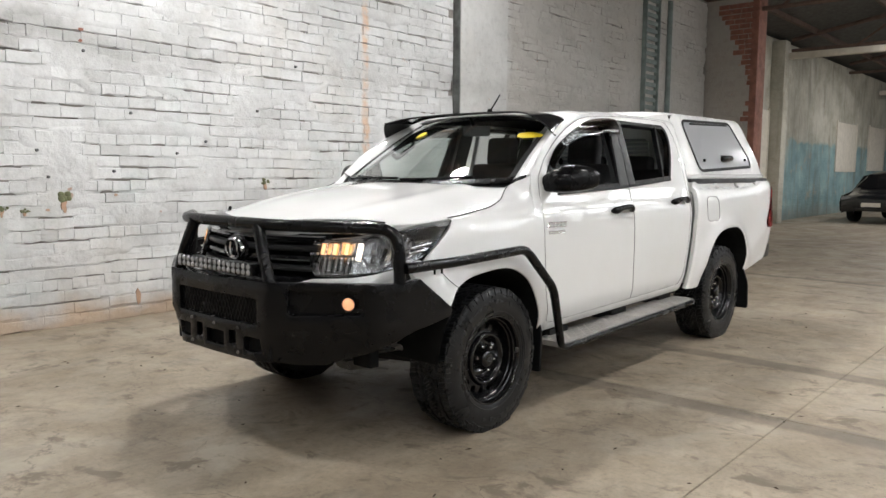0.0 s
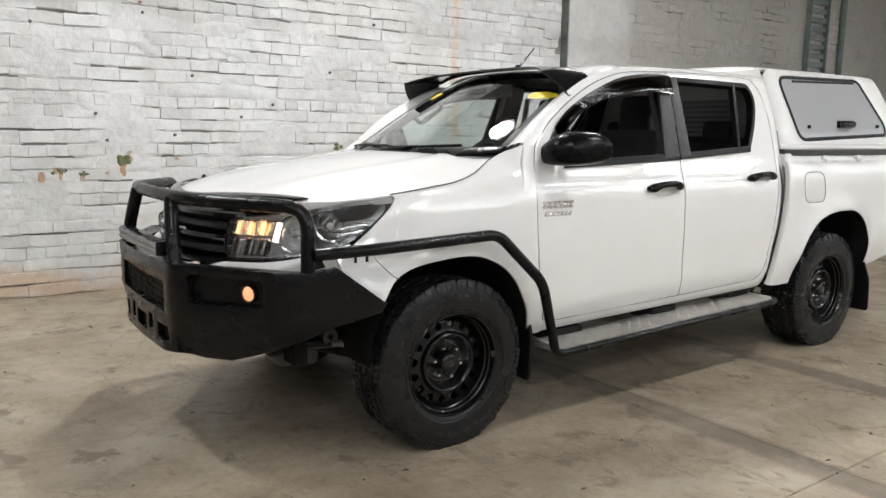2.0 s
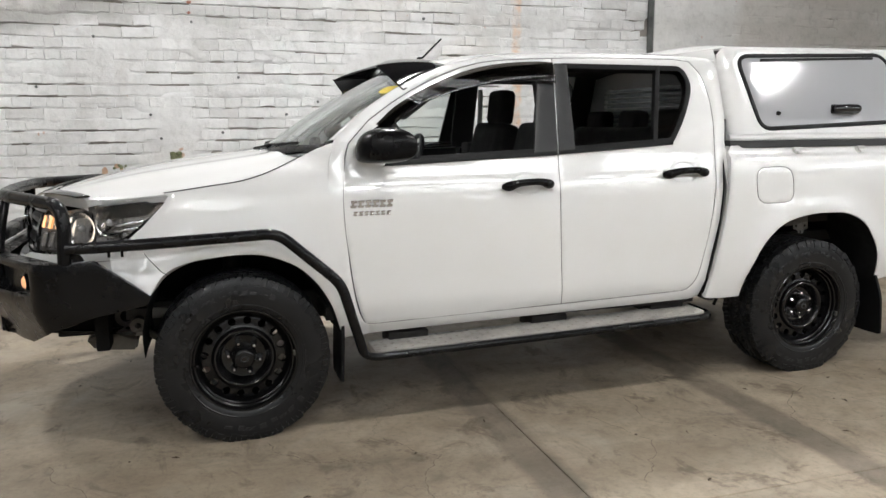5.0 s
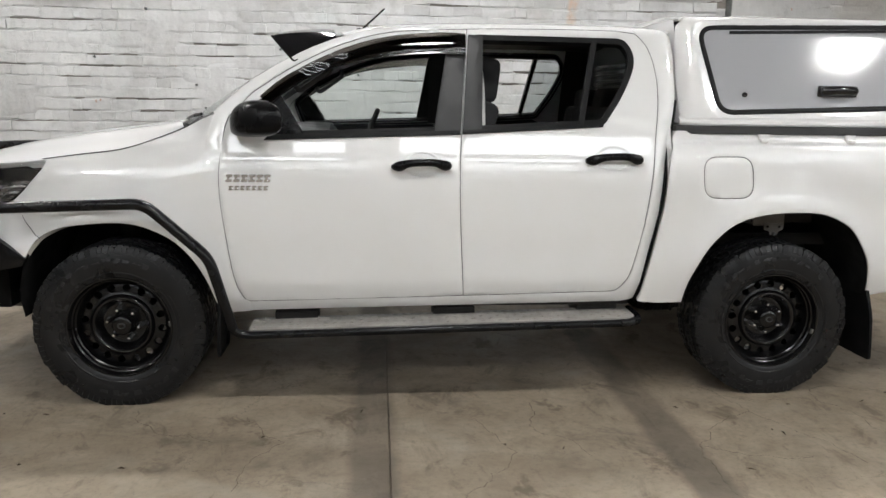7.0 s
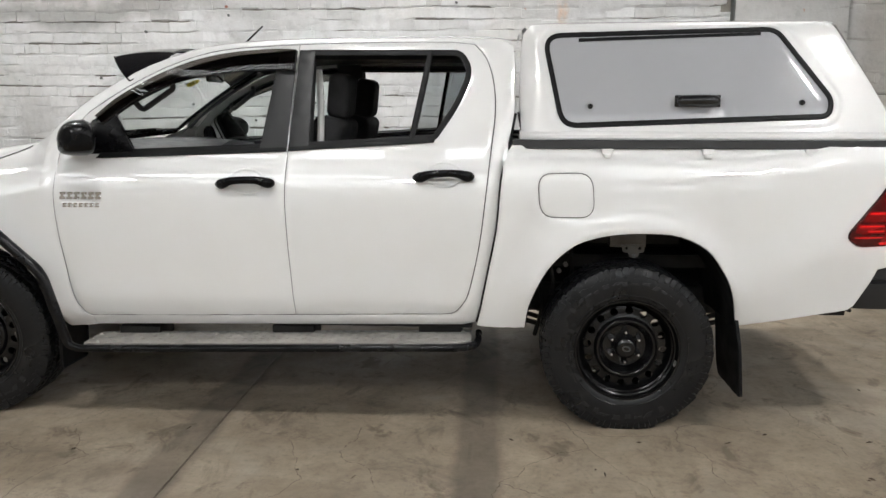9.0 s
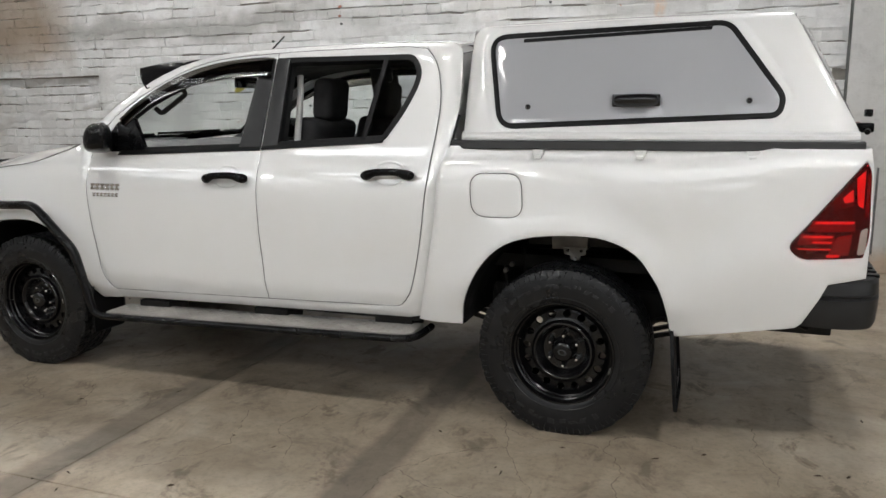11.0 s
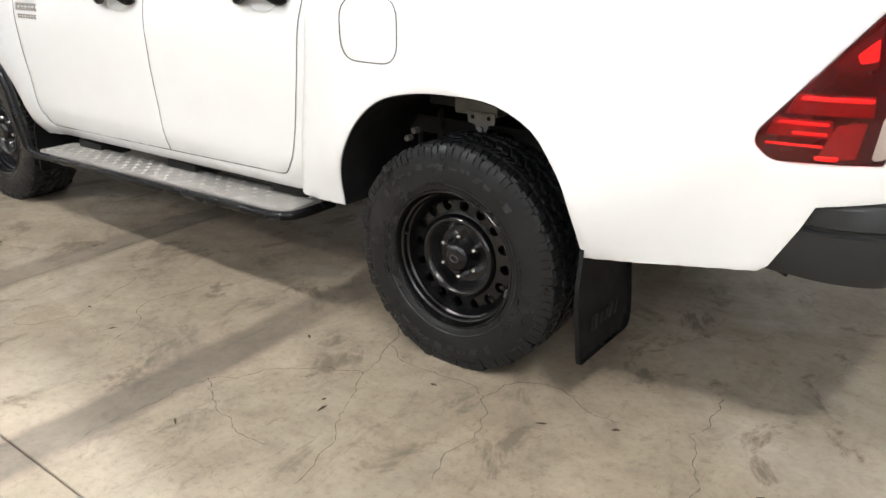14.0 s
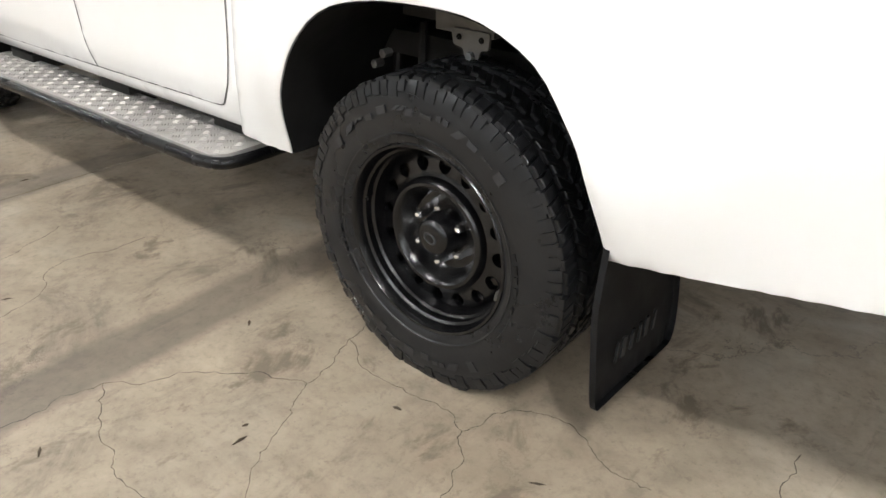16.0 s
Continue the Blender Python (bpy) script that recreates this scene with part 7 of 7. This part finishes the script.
for s in (1, -1):
    grab = tube(rounded([(2.30, 0.655, 1.47), (2.28, 0.63, 1.435), (2.13, 0.60, 1.54), (2.14, 0.625, 1.575)], 0.03, 5, False), 0.014, 8)
    part("grab_handle", grab if s > 0 else mirrored(grab), GREY_PLASTIC, truck)
    post = box(1.40, 1.52, 0.60, 0.735, 0.85, 1.28, 0.02)
    part("pillar_trim", post if s > 0 else mirrored(post), TRIM_DARK, truck)
    up = loft([[(x, DOOR_Y(z) - 0.055 - d, z) for x, d in ((1.585, 0.0), (1.59, 0.03), (1.44, 0.03), (1.445, 0.0))] for z in np.linspace(1.25, 1.71, 8)], True, True)
    part("pillar_trim", up if s > 0 else mirrored(up), TRIM_DARK, truck)
    belt = tube(flow([(1.44, 0.56, 1.62), (1.425, 0.60, 1.5), (1.42, 0.64, 1.35), (1.42, 0.67, 1.2)], 5), 0.017, 8)
    part("pillar_grip", belt if s > 0 else mirrored(belt), TRIM_LIGHT, truck, "pale grey pillar grab handle")
    card_loop = [(2.52, 0.56), (2.54, 1.0), (2.43, 1.222), (1.55, 1.245), (1.54, 0.56)]
    card = panel(card_loop, lambda x, z: cab_side(x, z) - Vector((0, 0.075, 0)), [], 0.09, 0.003, 0.0)
    part("door_card", card if s > 0 else mirrored(card), TRIM_DARK, doors["front_door"][0 if s > 0 else 1])
    card = panel([(1.51, 0.56), (1.52, 1.24), (0.90, 1.285), (0.70, 1.2), (0.76, 0.6)], lambda x, z: cab_side(x, z) - Vector((0, 0.075, 0)), [], 0.09, 0.003, 0.0)
    part("door_card", card if s > 0 else mirrored(card), TRIM_DARK, doors["rear_door"][0 if s > 0 else 1])
    cpost = loft([[(x, DOOR_Y(z) - 0.05, z) for x in (0.56, 0.66, 0.72)] for z in np.linspace(1.26, 1.72, 6)])
    part("quarter_trim", cpost if s > 0 else mirrored(cpost), TRIM_DARK, truck)

# ---- a parked car far back in the hall ----


def parked_car(x, y, turn):
    car = empty_thing("parked_car", "black hatchback parked far back by the teal wall", "car")
    car.matrix_basis = pose(x, y, 0, 0, 0, turn)
    side = [(2.05, 0.35), (2.10, 0.55), (2.0, 0.74), (1.25, 0.92), (0.55, 1.34), (-0.6, 1.46), (-1.55, 1.30), (-1.95, 0.95), (-2.0, 0.55), (-1.95, 0.30)]
    rows = []
    for x0, z in flow(side, 4):
        w = 0.86 - 0.16 * step01(0.85, 1.4, z) - 0.10 * step01(1.6, 2.1, abs(x0))
        rows.append([(x0, w * math.sin(a), z - 0.03 * (1 - math.cos(a)) - 0.05 * math.sin(a) ** 4) for a in np.linspace(-math.pi / 2, math.pi / 2, 11)])
    part("body", loft(rows), CAR_BLACK, car, "", 50)
    for s in (1, -1):
        flank = [(2.03, 0.32)] + side[1:] + [(-1.95, 0.32)]
        part("flank", extruded([(a, b - 0.06 if b > 0.9 else b) for a, b in flank], 0.02, pose(0, s * 0.80 - 0.01, 0)), CAR_BLACK, car)
        part("headlamp", box(1.93, 2.07, s * 0.66 - 0.13, s * 0.66 + 0.13, 0.62, 0.73, 0.03), LED_WHITE, car)
        for wx in (1.28, -1.28):
            part("wheel", moved(lathe([(0.0005, 0.09), (0.19, 0.085), (0.21, 0.10), (0.29, 0.10), (0.31, 0.06), (0.31, -0.10)], 28), pose(wx, s * 0.72, 0.31) @ (Matrix.Identity(4) if s > 0 else Matrix.Rotation(math.pi, 4, "Z"))), RUBBER, car)
    part("windscreen", loft([[(1.22, yy * 0.72, 0.955) for yy in np.linspace(-1, 1, 7)], [(0.62, yy * 0.60, 1.33) for yy in np.linspace(-1, 1, 7)]]), GLOSS_BLACK, car)
    part("number_plate", box(2.10, 2.115, -0.24, 0.24, 0.46, 0.57, 0.004), CREAM, car, "plain pale plate bar")
    part("grille", box(2.06, 2.108, -0.45, 0.45, 0.34, 0.44, 0.02), GLOSS_BLACK, car)
    return car


parked_car(-18.7, -1.28, -8)

# ---- litter on the floor ----
rng = random.Random(11)
bits = bmesh.new()
spots = [(-0.43, 1.0), (0.45, 1.64), (0.147, 1.33), (0.516, 1.03), (-1.05, 0.95), (-1.3, 0.3), (1.15, 1.42), (3.9, 1.2), (4.4, 0.2), (4.9, -0.8), (3.3, 1.45), (4.3, -1.6), (5.2, 0.9), (-1.6, 1.1), (2.9, 1.5), (-0.62, 0.9), (3.7, -1.7), (-0.9, 1.3), (5.0, -2.0), (2.4, 1.25)]
spots += [(rng.uniform(-2.5, 6), rng.uniform(0.9, 2.6)) for _ in range(26)] + [(rng.uniform(3.2, 7), rng.uniform(-3.3, 1.0)) for _ in range(26)]
for x, y in spots:
    a, l, w = rng.uniform(0, math.tau), rng.uniform(0.006, 0.022), rng.uniform(0.003, 0.007)
    d, e = Vector((math.cos(a), math.sin(a), 0)), Vector((-math.sin(a), math.cos(a), 0))
    c = Vector((x, y, 0.0005))
    ring = [c + d * l + e * w * 0.3, c + e * w + d * l * 0.2, c - d * l + e * w * 0.2, c - d * l * 0.8 - e * w * 0.6, c - e * w + d * l * 0.3]
    low = [bits.verts.new(p) for p in ring]
    top = bits.verts.new(c + Vector((0, 0, rng.uniform(0.003, 0.007))))
    for i in range(5):
        bits.faces.new((low[i], low[(i + 1) % 5], top))
tagged(mesh_object("floor_litter", bits, LEAF), "scattered dry leaf scraps and grit on the floor", "litter", kind="stuff")

# ---- cracks that run through the slabs ----


def crack(points, width, seed):
    r = random.Random(seed)
    line = [Vector((x, y)) for x, y in points]
    for level in range(4):
        nxt = [line[0]]
        for a, b in zip(line, line[1:]):
            d = b - a
            nxt += [(a + b) / 2 + Vector((-d.y, d.x)) * r.uniform(-0.16, 0.16), b]
        line = nxt
    bm = bmesh.new()
    prev = None
    for i, p in enumerate(line):
        d = line[min(i + 1, len(line) - 1)] - line[max(i - 1, 0)]
        n = Vector((-d.y, d.x)).normalized() * width * r.uniform(0.25, 1.0) * 0.5
        pair = [bm.verts.new((*(p + n), 0.0007)), bm.verts.new((*(p - n), 0.0007))]
        if prev:
            bm.faces.new((prev[0], prev[1], pair[1], pair[0]))
        prev = pair
    return bm


CRACKS = [[(0.30, 0.78), (0.25, 0.90), (0.19, 1.10), (0.12, 1.23), (0.02, 1.40), (-0.05, 1.62)], [(0.25, 0.90), (-0.04, 0.96), (-0.21, 0.98), (-0.30, 1.12), (-0.33, 1.40)], [(-0.21, 0.98), (-0.29, 0.82), (-0.45, 0.83), (-0.62, 0.86)], [(0.19, 1.10), (0.40, 1.22), (0.60, 1.52), (0.58, 1.90)], [(0.57, 1.43), (0.33, 1.53), (0.14, 1.55)], [(-0.82, 0.55), (-0.80, 0.80), (-0.90, 1.10)], [(1.2, 0.95), (1.25, 1.2), (1.05, 1.5)], [(2.5, 1.05), (2.3, 1.3), (2.45, 1.7)], [(3.0, 0.95), (2.85, 1.2), (2.6, 1.3)], [(3.9, 0.9), (3.7, 1.3), (3.9, 1.7)], [(1.5, 1.1), (1.35, 1.45), (1.6, 1.8)], [(4.6, 0.4), (4.3, 0.9), (4.4, 1.4)]]
tagged(mesh_object("floor_cracks", join(*[crack(c, 0.0027, k) for k, c in enumerate(CRACKS)]), CRACK_DIRT), "fine dark cracks in the concrete slabs", "cracks", kind="structure")

# ---- bricks of the long wall ----
COURSE, BRICK_L = 0.1045, 0.292
brick_rng = random.Random(21)


def brick_mesh(seed, length):
    r = random.Random(seed)
    bm = bmesh.new()
    h, g = COURSE / 2 - r.uniform(0.002, 0.0085), length / 2 + 0.0012 - r.uniform(0.0, 0.0025)
    rows = []
    for d, k in ((-0.03, 0.0), (-0.004, 0.0), (0.0, 0.006)):
        ring = []
        for sx, sz in ((-1, -1), (0, -1), (1, -1), (1, 1), (0, 1), (-1, 1)):
            j = 0.007 if d > -0.02 else 0
            ring.append(bm.verts.new((sx * (g - k * 0.3) + r.uniform(-j, j) * 0.4, d, sz * (h - k) + r.uniform(-j, j) * 1.2)))
        rows.append(ring)
    for a, b in zip(rows, rows[1:]):
        for i in range(6):
            j = (i + 1) % 6
            bm.faces.new((a[i], a[j], b[j], b[i]))
    bm.faces.new(rows[-1])
    bmesh.ops.recalc_face_normals(bm, faces=bm.faces)
    me = bpy.data.meshes.new("brick")
    bm.to_mesh(me)
    bm.free()
    me.materials.append(BRICK_PAINT)
    return me


stretchers = [brick_mesh(k, BRICK_L) for k in range(12)]
headers = [brick_mesh(20 + k, BRICK_L / 2) for k in range(4)]
places = []
for row in range(int((EAVE + 0.25) / COURSE)):
    z = (row + 0.5) * COURSE
    x = 16.0 + brick_rng.uniform(0, BRICK_L)
    head_row = row % 4 == 3
    while x > -9.9:
        head = head_row or brick_rng.random() < 0.10
        sx = brick_rng.uniform(0.80, 1.12)
        l = (BRICK_L / 2 if head else BRICK_L) * sx
        c = x - l / 2
        x -= l
        if c < -9.7 or -2.60 < c < -1.62 or c > 13:
            continue
        depth = WALL_Y + brick_rng.gauss(0, 0.0030)
        if 6.62 < c < 9.6 and z < 1.86:
            depth -= 0.06
        wave = 0.016 * noise.noise(Vector((c * 0.55, row * 0.35, 7.0))) + 0.007 * noise.noise(Vector((c * 2.3, row * 1.7, 2.0)))
        places.append((c, depth, z + wave + brick_rng.gauss(0, 0.0025), head, sx, brick_rng.gauss(0, 0.5), brick_rng.gauss(0, 0.7), brick_rng.randrange(12)))


def near_stretch(p):
    return 2.35 < p[0] < 4.35 and 0.95 < p[2] < 2.95


rest_v, rest_f, count = [], [], 0
for c, y, z, head, sx, t1, t2, pick in places:
    me = headers[pick % 4] if head else stretchers[pick]
    m = pose(c, y, z, t1, t2 * 0.8, t1 * 0.5) @ Matrix.Diagonal((sx, 1, 1, 1))
    if near_stretch((c, y, z)) and count < 300:
        ob = new("brick", me)
        ob.parent = wall_south
        ob.matrix_basis = m
        count += 1
    else:
        k = len(rest_v)
        rest_v += [tuple(m @ v.co) for v in me.vertices]
        rest_f += [[k + i for i in p.vertices] for p in me.polygons]
me = bpy.data.meshes.new("brickwork")
me.from_pydata(rest_v, [], rest_f)
me.materials.append(BRICK_PAINT_REST)
brickwork = new("brickwork", me)
brickwork.parent = wall_south
tagged(brickwork, "limewashed brick courses", kind="stuff")

# uneven mortar that stands flush in places and is raked out in others
nx, nz = 420, 140
mv, mf = [], []
for j in range(nz + 1):
    for i in range(nx + 1):
        x, z = 13.0 - 22.8 * i / nx, (EAVE + 0.25) * j / nz
        d = -0.013 + 0.060 * noise.noise(Vector((x * 1.6, z * 5.5, 1.0))) + 0.022 * noise.noise(Vector((x * 6.0, z * 14.0, 4.0)))
        top = 0.002
        if x < -2.6:
            d, top = d + 0.014, 0.005
        if 6.62 < x < 9.6 and z < 1.88:
            d -= 0.06
        mv.append((x, WALL_Y + min(max(d, -0.11), top), z))
for j in range(nz):
    for i in range(nx):
        k = j * (nx + 1) + i
        mf.append((k, k + nx + 1, k + nx + 2, k + 1))
me = bpy.data.meshes.new("mortar")
me.from_pydata(mv, [], mf)
me.materials.append(MORTAR)
me.shade_smooth()
mortar = new("mortar", me)
mortar.parent = wall_south
tagged(mortar, "limewashed uneven mortar", kind="stuff")
